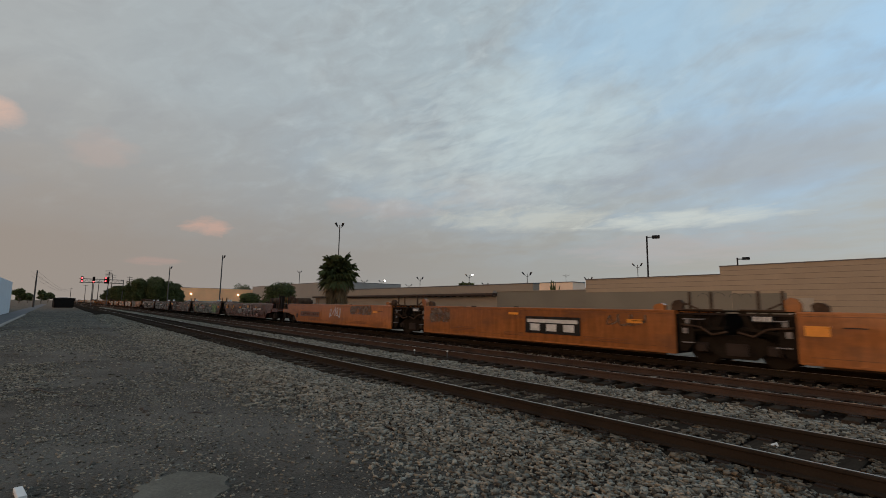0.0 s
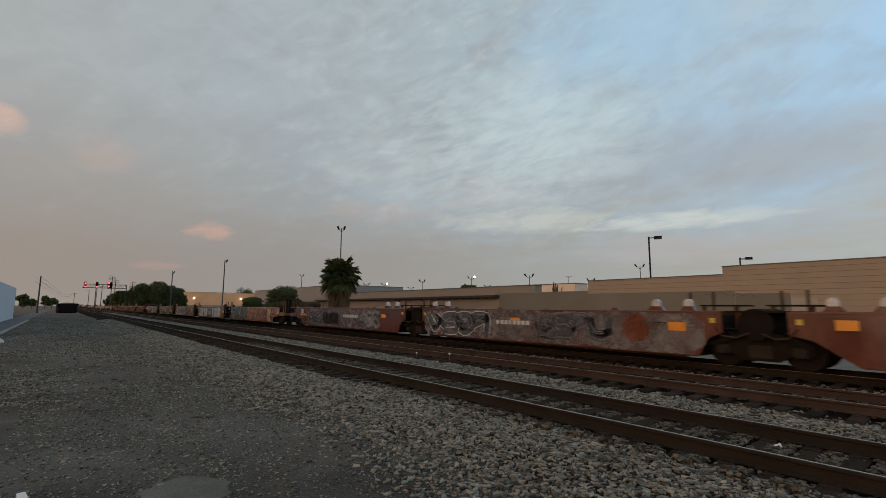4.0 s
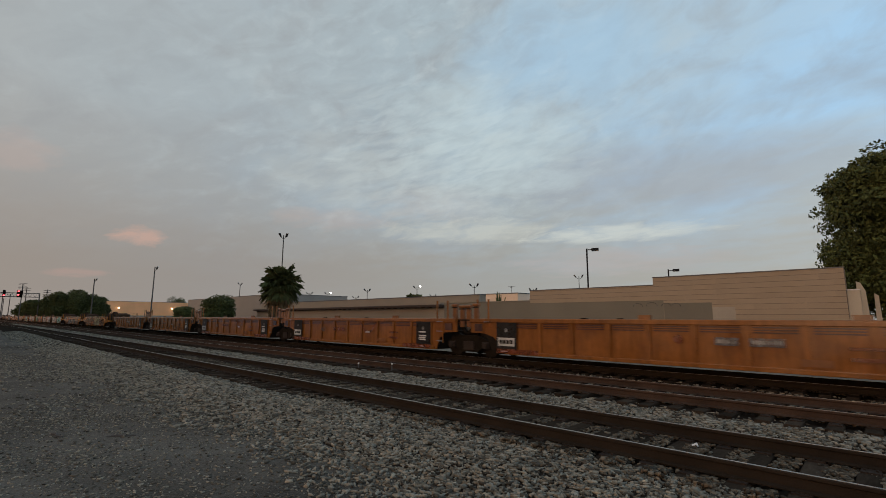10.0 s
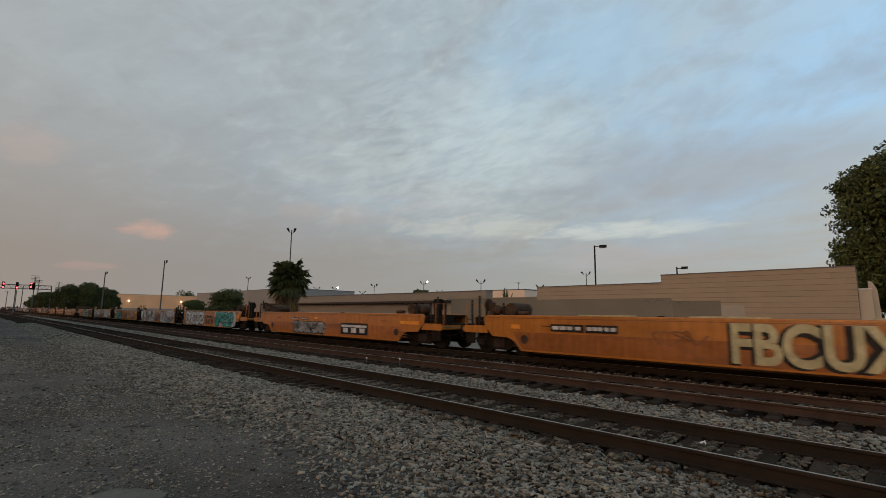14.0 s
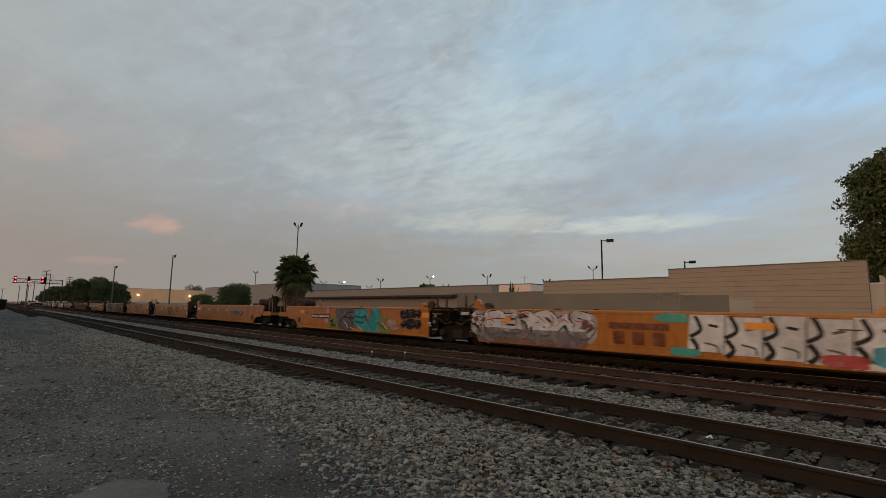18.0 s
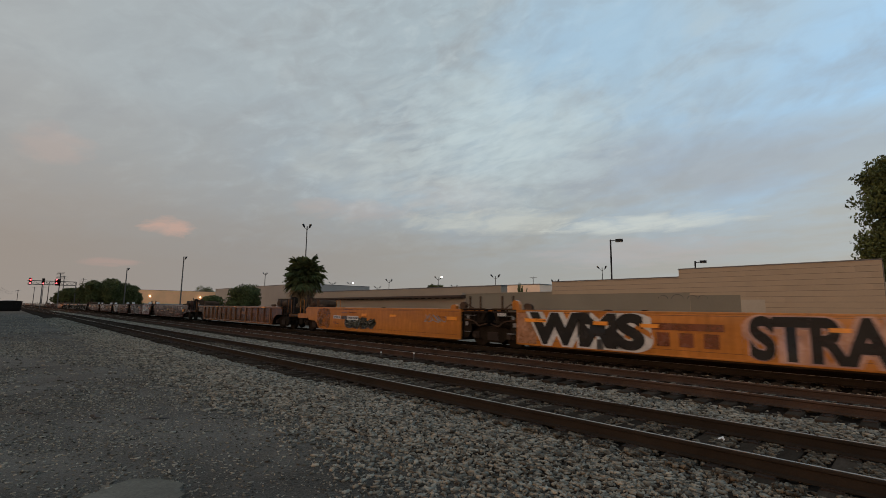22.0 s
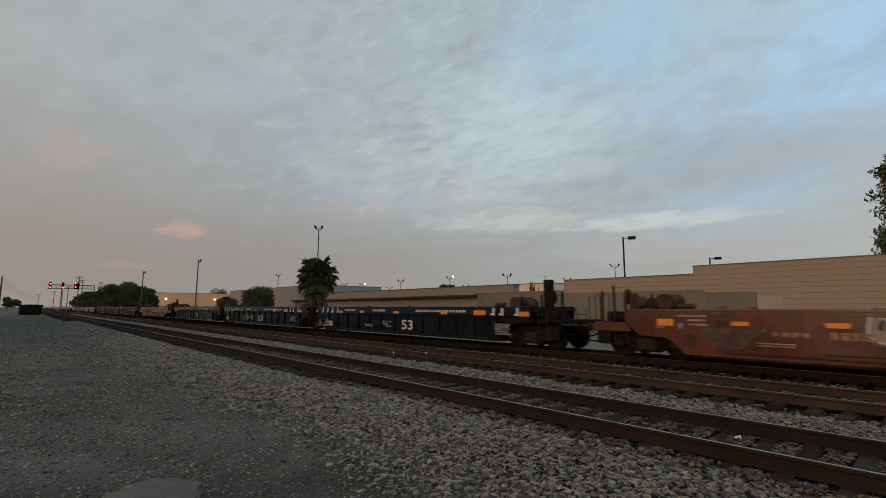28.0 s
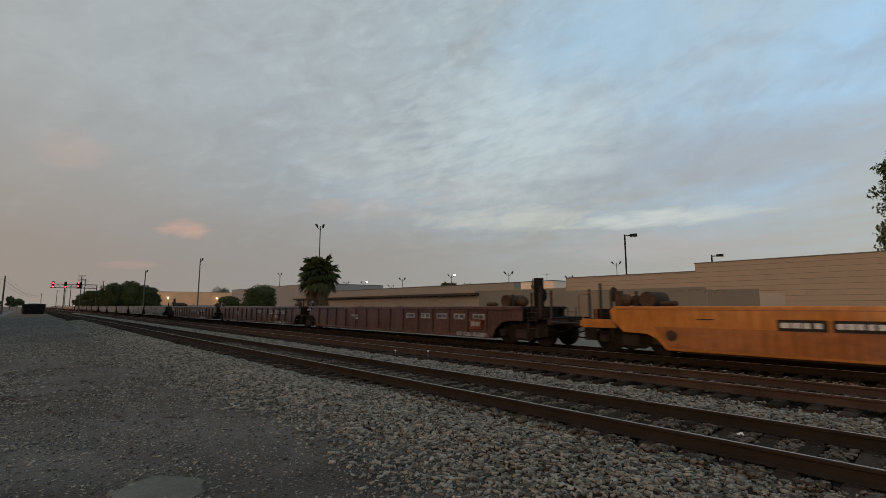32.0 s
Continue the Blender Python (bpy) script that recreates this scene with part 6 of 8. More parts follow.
C4 = car("smooth", M_ORANGE2, [277.75, 297.6], "bright orange steel single well car")
C5 = car("smooth", M_ORANGE2, [297.6, 317.6], "orange steel single well car")
C6 = car("smooth", M_ORANGE2, [317.6, 333.9, 348.9, 364.0, 379.25, 396.1], "orange steel well car covered with colourful spray paint")
C7 = car("smooth", M_ORANGE2, [396.1, 413.7, 428.75, 443.55, 458.9, 475.75], "yellow-orange steel well car")
C8 = car("ribsingle", M_RUSTORANGE, [475.75, 498.2], "rusty ochre ribbed single well car")
C9 = car("brown", M_BROWN, [498.2, 515.5, 530.3, 545.0, 559.6, 576.5], "dark reddish brown steel well car with spray paint")
C10 = car("navy", M_NAVY, [576.5, 596.0, 614.65, 635.4], "dark blue-black ribbed steel well car")
C11 = car("smooth", M_ORANGE2, [635.4, 657.5], "orange steel single well car")
C12 = car("rust", M_DKRUST, [657.5, 678.0, 697.0, 718.5], "dark rusty ribbed steel well car")
s0 = 718.5
for k in range(5):
    kind, pm, lb = [("far", M_GREYCAR, "dusty grey steel well car"), ("far", M_BROWN, "dark reddish brown steel well car"), ("far", M_ORANGE, L_OR)][k % 3]
    car(kind, pm, [s0, s0 + 17.2, s0 + 32.3, s0 + 47.4, s0 + 62.5, s0 + 79.6], lb)
    s0 += 79.6


# ---------------------------------------------------------------- marks on the cars
def face_y(u, layer=0):
    """Depth of paint on the near side of a car; each layer lies over the last."""
    ribbed = u["label"].find("ribbed") >= 0
    return -(SIDE + (0.024 if ribbed else 0.012) + 0.004 * layer)


def quad(g, x0, z0, x1, z1, y, slant=0.0):
    g.add([(x0, y, z0), (x1, y, z0), (x1 + slant, y, z1), (x0 + slant, y, z1)], [(0, 1, 2, 3)])


def blob(g, cx, cz, w, h, y, seed, n=26, rough=0.22, power=2.6):
    """A rounded uneven patch of paint."""
    pts = []
    for i in range(n):
        a = 2 * math.pi * i / n
        c, s = math.cos(a), math.sin(a)
        r = (abs(c) ** power + abs(s) ** power) ** (-1 / power)
        k = 1 + rough * noise.noise((c * 1.6 + seed * 3.1, s * 1.6, seed * 1.7))
        pts.append((cx + w / 2 * r * c * k, y, min(1.50, max(0.29, cz + h / 2 * r * s * k))))
    g.add(pts, [tuple(range(n))])


def ribbon(g, pts, wd, y):
    """A flat painted line through (x, z) points."""
    vs = []
    for i, p in enumerate(pts):
        a, b = pts[max(0, i - 1)], pts[min(len(pts) - 1, i + 1)]
        dx, dz = b[0] - a[0], b[1] - a[1]
        ln = math.hypot(dx, dz) or 1
        nx, nz = -dz / ln * wd / 2, dx / ln * wd / 2
        vs += [(p[0] + nx, y, min(1.5, max(0.29, p[1] + nz))), (p[0] - nx, y, min(1.5, max(0.29, p[1] - nz)))]
    g.add(vs, [(2 * i, 2 * i + 1, 2 * i + 3, 2 * i + 2) for i in range(len(pts) - 1)])


def amber(u, *spans):
    for x0, x1, z0, z1 in spans:
        g = Geo()
        y = face_y(u, 8)
        g.box(x0, y, z0, x1, y + 0.006, z1)
        part("reflector", g, M_REFLECT, u, "amber reflective strip")


def bars(u, x0, x1, z0, z1, n, material, name="stencilled_text", layer=6, lines=1, seed=1):
    """Rows of small blocks the size of lettering."""
    g = Geo()
    rg = random.Random(seed)
    hh = (z1 - z0) / lines
    for j in range(lines):
        w = (x1 - x0) / n
        for i in range(n):
            if lines > 1 and rg.random() < 0.2:
                continue
            quad(g, x0 + i * w + w * 0.1, z0 + j * hh + hh * 0.15, x0 + i * w + w * rg.uniform(0.75, 0.95), z0 + (j + 1) * hh - hh * 0.12, face_y(u, layer))
    part(name, g, material, u)


def box_bars(u, x0, x1, z0, z1, n, back=None, front=None, seed=2):
    g = Geo()
    quad(g, x0, z0, x1, z1, face_y(u, 4))
    part("number_panel", g, back or P_BLACK, u, "dark number panel")
    m = (z1 - z0) * 0.18
    bars(u, x0 + m, x1 - m, z0 + m, z1 - m, n, front or P_WHITE, layer=6, seed=seed)


def emblem(u, x0, x1, z0, z1, material, backing=None):
    """A long bar over three slabs: plain shapes for a painted emblem."""
    if backing:
        g = Geo()
        quad(g, x0, z0, x1, z1, face_y(u, 3))
        part("emblem_panel", g, backing, u, "black emblem panel")
    g = Geo()
    m = (z1 - z0) * (0.16 if backing else 0.0)
    w, y, zt, zb = (x1 - x0 - 2 * m) / 3, face_y(u, 5), z1 - m, z0 + m
    bar = (zt - zb) * 0.30
    quad(g, x0 + m, zt - bar, x1 - m, zt, y)
    for i in range(3):
        a = x0 + m + (i + 0.5) * w
        quad(g, a - 0.30 * w, zb, a + 0.30 * w, zt - bar * 1.35, y)
    part("emblem", g, material, u, "plain painted emblem")


def swoosh(u, x0, x1, z0, z1, material):
    """Slanting blocks over a tapering underline."""
    g = Geo()
    n = 4
    w = (x1 - x0) / n
    y = face_y(u, 5)
    zl = z0 + (z1 - z0) * 0.30
    for i in range(n):
        a = x0 + i * w
        quad(g, a + w * 0.05, zl, a + w * 0.82, z1, y, w * 0.16)
    g.add([(x0 - w * 0.2, y, z0), (x1, y, z0 + (z1 - z0) * 0.12), (x1, y, z0 + (z1 - z0) * 0.2), (x0 - w * 0.1, y, z0 + (z1 - z0) * 0.2)], [(0, 1, 2, 3)])
    part("emblem", g, material, u, "faded orange painted emblem")


def wash(u, x0, x1, z0, z1, material, seed, n=5, layer=0, rough=0.3):
    """A broad ragged field of faded paint."""
    g = Geo()
    k = max(12, n * 8)
    y = face_y(u, layer)
    hh = z1 - z0

    def ragged(i, side):
        q = i / k
        d = 0.5 * noise.noise((q * n * 1.1, seed * 1.3, side * 7.0)) + 0.35 * noise.noise((q * n * 4.5, seed * 2.1, side * 3.0))
        end = min(1.0, 14.0 * min(q, 1 - q) + 0.55)
        return min(1.5, max(0.285, (z0 + z1) / 2 + side * hh / 2 * end * (1 + (rough + 0.25) * d)))

    xs = [x0 + (x1 - x0) * i / k + 0.05 * noise.noise((i * 0.9, seed, 0)) for i in range(k + 1)]
    vs = []
    for i, x in enumerate(xs):
        vs += [(x, y, ragged(i, -1)), (x, y, ragged(i, 1))]
    g.add(vs, [(2 * i, 2 * i + 2, 2 * i + 3, 2 * i + 1) for i in range(k)])
    part("spray_wash", g, material, u)


GLYPHS = [
    [[(0.10, 0.02), (0.16, 0.95)], [(0.14, 0.90), (0.85, 0.84), (0.72, 0.48), (0.20, 0.46)]],
    [[(0.88, 0.84), (0.42, 1.0), (0.08, 0.58), (0.30, 0.06), (0.92, 0.14)], [(0.5, 0.5), (0.95, 0.45)]],
    [[(0.06, 0.98), (0.46, 0.34), (0.92, 0.96)], [(0.48, 0.36), (0.42, 0.0)]],
    [[(0.05, 0.2), (0.30, 0.9), (0.62, 0.55), (0.35, 0.15), (0.95, 0.75)]],
    [[(0.90, 0.92), (0.16, 0.86), (0.24, 0.52), (0.80, 0.46), (0.78, 0.10), (0.08, 0.06)]],
    [[(0.1, 0.85), (0.7, 0.95), (0.9, 0.5), (0.3, 0.35), (0.15, 0.05), (0.85, 0.1)], [(0.5, 0.7), (0.55, 0.2)]],
    [[(0.12, 0.96), (0.14, 0.22), (0.50, 0.02), (0.88, 0.26), (0.84, 0.98)]],
]


def smooth_line(pts, k=5):
    fine = []
    for i in range(len(pts) - 1):
        p0, p1, p2, p3 = pts[max(0, i - 1)], pts[i], pts[i + 1], pts[min(len(pts) - 1, i + 2)]
        for j in range(k):
            t = j / k
            fine.append(tuple(0.5 * (2 * p1[c] + (p2[c] - p0[c]) * t + (2 * p0[c] - 5 * p1[c] + 4 * p2[c] - p3[c]) * t * t + (3 * p1[c] - p0[c] - 3 * p2[c] + p3[c]) * t ** 3) for c in (0, 1)))
    return fine + [pts[-1]]


def letters(u, x0, x1, z0, z1, n, fill, edge, seed, layer=1, inner=None, lean=0.0):
    """Overlapping sprayed shapes: broad bent strokes with an edge, a drop shade and highlights."""
    rg = random.Random(seed)
    w = (x1 - x0) / n
    hh = z1 - z0
    for i in range(n):
        gs, go, gf, gi = Geo(), Geo(), Geo(), Geo()
        lo = x0 + i * w - 0.10 * w
        tilt = rg.uniform(-0.12, 0.12)
        th = min(0.30, max(0.10, 0.30 * w)) * rg.uniform(0.85, 1.15)
        mx, mz = rg.random() < 0.5, rg.random() < 0.5
        extra = [(rg.uniform(0, 0.3), rg.uniform(0, 1)), (rg.uniform(0.3, 0.7), rg.uniform(0.2, 0.8)), (rg.uniform(0.7, 1), rg.uniform(0, 1))]
        for st in rg.choice(GLYPHS) + [extra]:
            pts = []
            for px, pz in st:
                px, pz = 1 - px if mx else px, 1 - pz if mz else pz
                px, pz = px + rg.uniform(-0.07, 0.07), min(1, max(0, pz + rg.uniform(-0.05, 0.05)))
                pts.append((lo + 1.2 * w * px + tilt * (pz - 0.5) * hh, z0 + th * 0.4 + pz * (hh - th * 0.8)))
            pts = smooth_line(pts)
            yo = 0.0002 * i
            ribbon(gs, [(a - 0.06, b - 0.05) for a, b in pts], th + 0.10, face_y(u, layer - 1) - yo)
            ribbon(go, pts, th + 0.075, face_y(u, layer) - yo)
            ribbon(gf, pts, th, face_y(u, layer + 1) - yo)
            m = len(pts) // 3
            ribbon(gi, [(a - th * 0.18, b + th * 0.2) for a, b in pts[m:-m + 1 or None]], th * 0.14, face_y(u, layer + 3))
        p = part("painted_letter", gf, fill, u)
        part("letter_shade", gs, P_DGREY if edge is not P_DGREY else P_BLACK, p)
        part("letter_outline", go, edge, p)
        part("letter_highlight", gi, inner or P_LGREY, p)


def bubbles(u, x0, x1, z0, z1, n, fill, edge, seed, layer=1):
    """Swollen shapes that run together inside a thin edge."""
    rg = random.Random(seed)
    w = (x1 - x0) / n
    hh, zc = z1 - z0, (z0 + z1) / 2
    e = 0.035
    for i in range(n):
        go, gf, gi = Geo(), Geo(), Geo()
        cx = x0 + (i + 0.5) * w
        for k, (oz, sh) in enumerate(((0.21, 0.58), (-0.22, 0.56), (0.0, 0.90))):
            bw, bh, jx = w * rg.uniform(1.04, 1.26), hh * sh * rg.uniform(0.95, 1.05), rg.uniform(-0.08, 0.08) * w
            if k == 2:
                bw = w * 1.06
            for g, d, ly in ((go, 0.0, layer), (gf, e, layer + 1)):
                blob(g, cx + jx, zc + oz * hh, bw - 2 * d, bh - 2 * d, face_y(u, ly) - 0.0003 * (3 * i + k), seed + 3 * i + k, n=30, rough=0.16, power=3.6)
        y = face_y(u, layer + 3)
        if i:
            b = x0 + i * w
            ribbon(gi, smooth_line([(b, zc + hh * 0.47), (b - 0.05, zc + hh * 0.28), (b + 0.02, zc + hh * rg.uniform(0.0, 0.16))]), 0.036, y)
            ribbon(gi, smooth_line([(b, zc - hh * 0.46), (b + 0.05, zc - hh * 0.30), (b, zc - hh * rg.uniform(0.05, 0.2))]), 0.036, y)
        t = rg.uniform(-0.2, 0.22) * hh
        ribbon(gi, smooth_line([(cx - 0.30 * w, zc + t + 0.02), (cx - 0.05 * w, zc + t + rg.uniform(0.02, 0.14)), (cx + 0.16 * w, zc + t - 0.02), (cx + 0.34 * w, zc + t + 0.08)]), 0.034, y)
        if rg.random() < 0.6:
            ribbon(gi, smooth_line([(cx - 0.1 * w, zc - hh * 0.22), (cx + 0.06 * w, zc - hh * 0.32), (cx + 0.14 * w, zc - hh * 0.16)]), 0.022, y)
        p = part("painted_letter", gf, fill, u)
        part("letter_outline", go, edge, p)
        part("letter_stroke", gi, edge, p)


def scribble(u, x0, x1, z0, z1, material, seed, wd=0.045, n=18, layer=5):
    rg = random.Random(seed)
    g = Geo()
    pts = []
    for i in range(n):
        k = i / (n - 1)
        pts.append((x0 + (x1 - x0) * min(1, max(0, k + rg.uniform(-0.22, 0.22))), (z0 + z1) / 2 + (z1 - z0) * 0.5 * math.sin(i * 2.1 + seed) * rg.uniform(0.5, 1.0)))
    fine = []
    for i in range(len(pts) - 1):
        p0, p1, p2, p3 = pts[max(0, i - 1)], pts[i], pts[i + 1], pts[min(len(pts) - 1, i + 2)]
        for j in range(5):
            t = j / 5
            fine.append(tuple(0.5 * (2 * p1[c] + (p2[c] - p0[c]) * t + (2 * p0[c] - 5 * p1[c] + 4 * p2[c] - p3[c]) * t * t + (3 * p1[c] - p0[c] - 3 * p2[c] + p3[c]) * t ** 3) for c in (0, 1)))
    ribbon(g, fine, wd, face_y(u, layer))
    part("sprayed_line", g, material, u)


def word(u, text, x0, x1, z0, z1, material, layer=5, offset=0.0, name="lettering", shear=0.0):
    """Readable characters fitted into a field."""
    cu = bpy.data.curves.new(name, "FONT")
    cu.body = text
    cu.shear = shear
    cu.offset = offset
    tmp = bpy.data.objects.new("tmp_text", cu)
    scene.collection.objects.link(tmp)
    me = bpy.data.meshes.new_from_object(tmp.evaluated_get(bpy.context.evaluated_depsgraph_get()))
    bpy.data.objects.remove(tmp)
    bpy.data.curves.remove(cu)
    co = np.empty(len(me.vertices) * 3)
    me.vertices.foreach_get("co", co)
    co = co.reshape(-1, 3)
    lo, hi = co.min(0), co.max(0)
    out = np.empty_like(co)
    out[:, 0] = x0 + (co[:, 0] - lo[0]) / (hi[0] - lo[0]) * (x1 - x0)
    out[:, 2] = z0 + (co[:, 1] - lo[1]) / (hi[1] - lo[1]) * (z1 - z0)
    out[:, 1] = face_y(u, layer)
    me.vertices.foreach_set("co", out.ravel())
    me.materials.clear()
    me.materials.append(material)
    me.update()
    return part(name, me, None, u)


def stroke(u, pts, wd, material, layer=4, edge=None):
    """One bent sprayed line, with an outline of its own where edge is given."""
    g = Geo()
    ribbon(g, smooth_line(pts), wd, face_y(u, layer))
    p = part("sprayed_line", g, material, u)
    if edge:
        g = Geo()
        ribbon(g, smooth_line(pts), wd + 0.09, face_y(u, layer) + 0.002)
        part("line_edge", g, edge, p)


def patch_of(u, pts, material, layer=3):
    """A flat field of paint with the given outline, its corners softened."""
    g = Geo()
    out = []
    for i, p in enumerate(pts):
        a, b = pts[i - 1], pts[(i + 1) % len(pts)]
        for q, k in ((a, 0.22), (None, 0.0), (b, 0.22)):
            if q is None:
                out.append((p[0] * 0.88 + (a[0] + b[0]) * 0.06, p[1] * 0.88 + (a[1] + b[1]) * 0.06))
            else:
                out.append((p[0] + (q[0] - p[0]) * k, p[1] + (q[1] - p[1]) * k))
    y = face_y(u, layer)
    g.add([(x, y, min(1.5, max(0.285, z))) for x, z in out], [tuple(range(len(out)))])
    part("spray_patch", g, material, u)


def tangle(u, x0, x1, z0, z1, materials, n, wd0, wd1, seed, layer=3, tall=0.6, curl=0.35):
    """Short bent strokes thrown over one another. tall: how upright they run."""
    rg = random.Random(seed)
    for k in range(n):
        cx, cz = x0 + (x1 - x0) * ((k * 0.618 + rg.random() * 0.2) % 1.0), rg.uniform(z0 + 0.2, z1 - 0.2)
        dx, dz = rg.uniform(-0.5, 0.5) * (1.2 - tall), rg.uniform(0.15, 0.5) * (0.4 + tall)
        c = rg.uniform(-curl, curl)
        pts = [(cx - dx, min(z1, max(z0, cz - dz))), (cx - dx * 0.3 + c, cz - dz * 0.3), (cx + dx * 0.4 + c * 0.7, cz + dz * 0.45), (cx + dx - c * 0.4, min(z1, max(z0, cz + dz)))]
        g = Geo()
        ribbon(g, smooth_line(pts), rg.uniform(wd0, wd1), face_y(u, layer) - 0.0003 * k)
        part("sprayed_line", g, materials[k % len(materials)], u)


def disc(u, cx, cz, r, material, layer=4, hole=0.0):
    g = Geo()
    n = 28
    y = face_y(u, layer)
    if hole:
        g.add([(cx + k * math.cos(2 * math.pi * i / n), y, cz + k * math.sin(2 * math.pi * i / n)) for k in (r, r * hole) for i in range(n)],
              [(i, (i + 1) % n, n + (i + 1) % n, n + i) for i in range(n)])
    else:
        blob(g, cx, cz, 2 * r, 2 * r, y, 1, rough=0.0, power=2)
    part("painted_disc", g, material, u)


def slots(u, x0, x1, z0, z1, n=3):
    for i in range(n):
        g = Geo()
        zz = z0 + (z1 - z0) * i / n
        g.box(x0, face_y(u, 1), zz, x1, face_y(u, 0) + 0.002, zz + (z1 - z0) / n * 0.45)
        part("slot", g, M_RUSTORANGE, u)


def panel(u, x0, x1, z0, z1, material, name="painted_panel", layer=3, label=""):
    g = Geo()
    quad(g, x0, z0, x1, z1, face_y(u, layer))
    part(name, g, material, u, label)


def mark_first_car():
    a, b, c = C0
    smoke = mat("spray_smoke", (0.13, 0.085, 0.055), 0.24, var=0.25, scale=1.5, fade=0.8)
    amber(a, (-6.98, -6.49, 0.95, 1.2), (-3.0, -2.5, 1.08, 1.2), (2.0, 2.5, 1.08, 1.2))
    emblem(b, 0.41, 2.87, 0.58, 1.21, P_WHITE, P_BLACK)
    wash(b, -5.6, -4.1, 0.83, 1.44, smoke, 5, 2)
    scribble(b, 3.9, 5.2, 0.95, 1.40, smoke, 6, 0.07, 12)
    slots(b, -4.06, -2.4, 0.50, 0.69)
    slots(b, -0.73, 0.3, 0.46, 0.60)
    slots(b, 3.0, 4.6, 0.46, 0.62)
    amber(b, (-0.45, 0.05, 1.25, 1.34), (4.6, 5.1, 1.1, 1.22))
    box_bars(c, -4.66, -1.5, 0.66, 1.0, 9, mat("shadow_brown", (0.09, 0.045, 0.025), 0.7), P_RUST)
    scribble(c, 0.13, 1.65, 0.58, 1.48, P_WHITE, 3, 0.05)
    wash(c, 2.85, 5.4, 0.95, 1.46, smoke, 8, 3)
    slots(c, 3.2, 4.9, 0.42, 0.58)
    slots(c, -3.0, -1.0, 0.40, 0.56)
    amber(c, (5.6, 6.1, 1.08, 1.2))


def mark_brown_car():
    a, b, c, d, e = C1
    amber(a, (-6.84, -6.3, 1.0, 1.34), (-4.48, -4.1, 1.05, 1.25), (-2.29, -1.79, 1.05, 1.19), (0.19, 0.67, 1.12, 1.28), (2.5, 3.06, 1.15, 1.21))
    scribble(a, -2.82, -1.45, 0.56, 1.02, P_LGREY, 4, 0.05, 16)
    dust = mat("spray_rose_dust", (0.16, 0.095, 0.08), 0.24, var=0.25, scale=1.5, fade=0.75)
    for x, lo, wd in ((-0.55, 0.5, 0.10), (-0.15, 0.55, 0.13), (0.5, 0.42, 0.09), (0.62, 0.6, 0.07), (1.3, 0.7, 0.10), (-0.9, 0.65, 0.06)):
        g = Geo()
        ribbon(g, [(x, 1.46), (x + 0.03, 1.0), (x - 0.02, lo)], wd, face_y(a, 4))
        part("paint_drip", g, P_LGREY, a)
    for k in range(7):
        scribble(a, -1.0 + k * 0.62, 0.1 + k * 0.62, 0.35, 0.95, dust, 40 + k, 0.09, 9, layer=3)
    for x0, x1, n in ((1.91, 2.77, 4), (2.91, 4.03, 6)):
        bars(a, x0, x1, 0.88, 1.13, n, P_PINK, layer=5)
        bars(a, x0 + 0.02, x1 - 0.02, 0.93, 1.09, n, P_WHITE, seed=n)
    panel(a, -1.11, -0.19, 1.34, 1.40, P_WHITE)
    panel(a, -1.49, -0.16, 0.99, 1.05, P_WHITE)
    blob_part(a, -2.15, 0.72, 1.45, 0.34, P_GREY, 29, layer=2)
    for x, lo, hi, wd in ((-0.68, 0.36, 0.92, 0.16), (-0.37, 0.36, 0.95, 0.15), (0.05, 0.36, 1.02, 0.15), (0.36, 0.36, 0.80, 0.17), (0.24, 1.25, 1.49, 0.16), (1.16, 0.46, 1.49, 0.19), (1.55, 0.34, 1.49, 0.16), (2.05, 0.36, 0.80, 0.10), (2.40, 0.36, 0.75, 0.09)):
        stroke(a, [(x, hi), (x + 0.03, (lo + hi) / 2), (x, lo)], wd, P_PINK, layer=3)
    bars(a, 0.0, 1.10, 0.88, 1.10, 5, P_LGREY, layer=5, seed=6)
    stroke(a, [(0.45, 0.86), (1.1, 0.84)], 0.05, P_WHITE, layer=5)
    stroke(a, [(1.55, 0.76), (1.9, 0.84)], 0.05, P_PINK, layer=5)
    scribble(a, 2.5, 3.6, 0.42, 0.72, P_PINK, 28, 0.05, 9)
    disc(a, -4.85, 1.02, 0.45, P_RUST)
    bars(a, -5.2, -4.5, 0.95, 1.15, 3, P_YELLOW, lines=2)
    wash(b, -4.5, 5.4, 0.28, 1.47, mat("spray_putty", (0.158, 0.150, 0.118), 0.24, var=0.25, scale=1.5, fade=0.35), 11, 12, rough=0.08)
    wash(b, 3.1, 5.2, 0.45, 1.30, P_GREEN, 13, 3, layer=2)
    letters(b, 1.47, 3.14, 0.36, 1.40, 3, P_LGREY, P_DGREY, 14, layer=2)
    patch_of(b, [(-5.36, 1.15), (-5.10, 0.60), (-4.75, 0.34), (-4.5, 0.55), (-4.55, 1.34), (-4.98, 1.05)], P_GREEN, 2)
    blob_part(b, -4.35, 1.02, 0.56, 0.78, P_DGREY, 15, layer=3)
    stroke(b, [(-3.66, 1.34), (-3.86, 0.92), (-3.5, 0.90), (-3.28, 0.80)], 0.10, P_BLACK)
    stroke(b, [(-3.75, 1.20), (-3.35, 1.16), (-3.22, 1.44)], 0.09, P_BLACK)
    blob_part(b, -3.5, 0.93, 0.42, 0.22, P_BLACK, 17, layer=3)
    scribble(b, -0.2, 1.5, 0.45, 1.35, P_BLACK, 16, 0.06, 12)
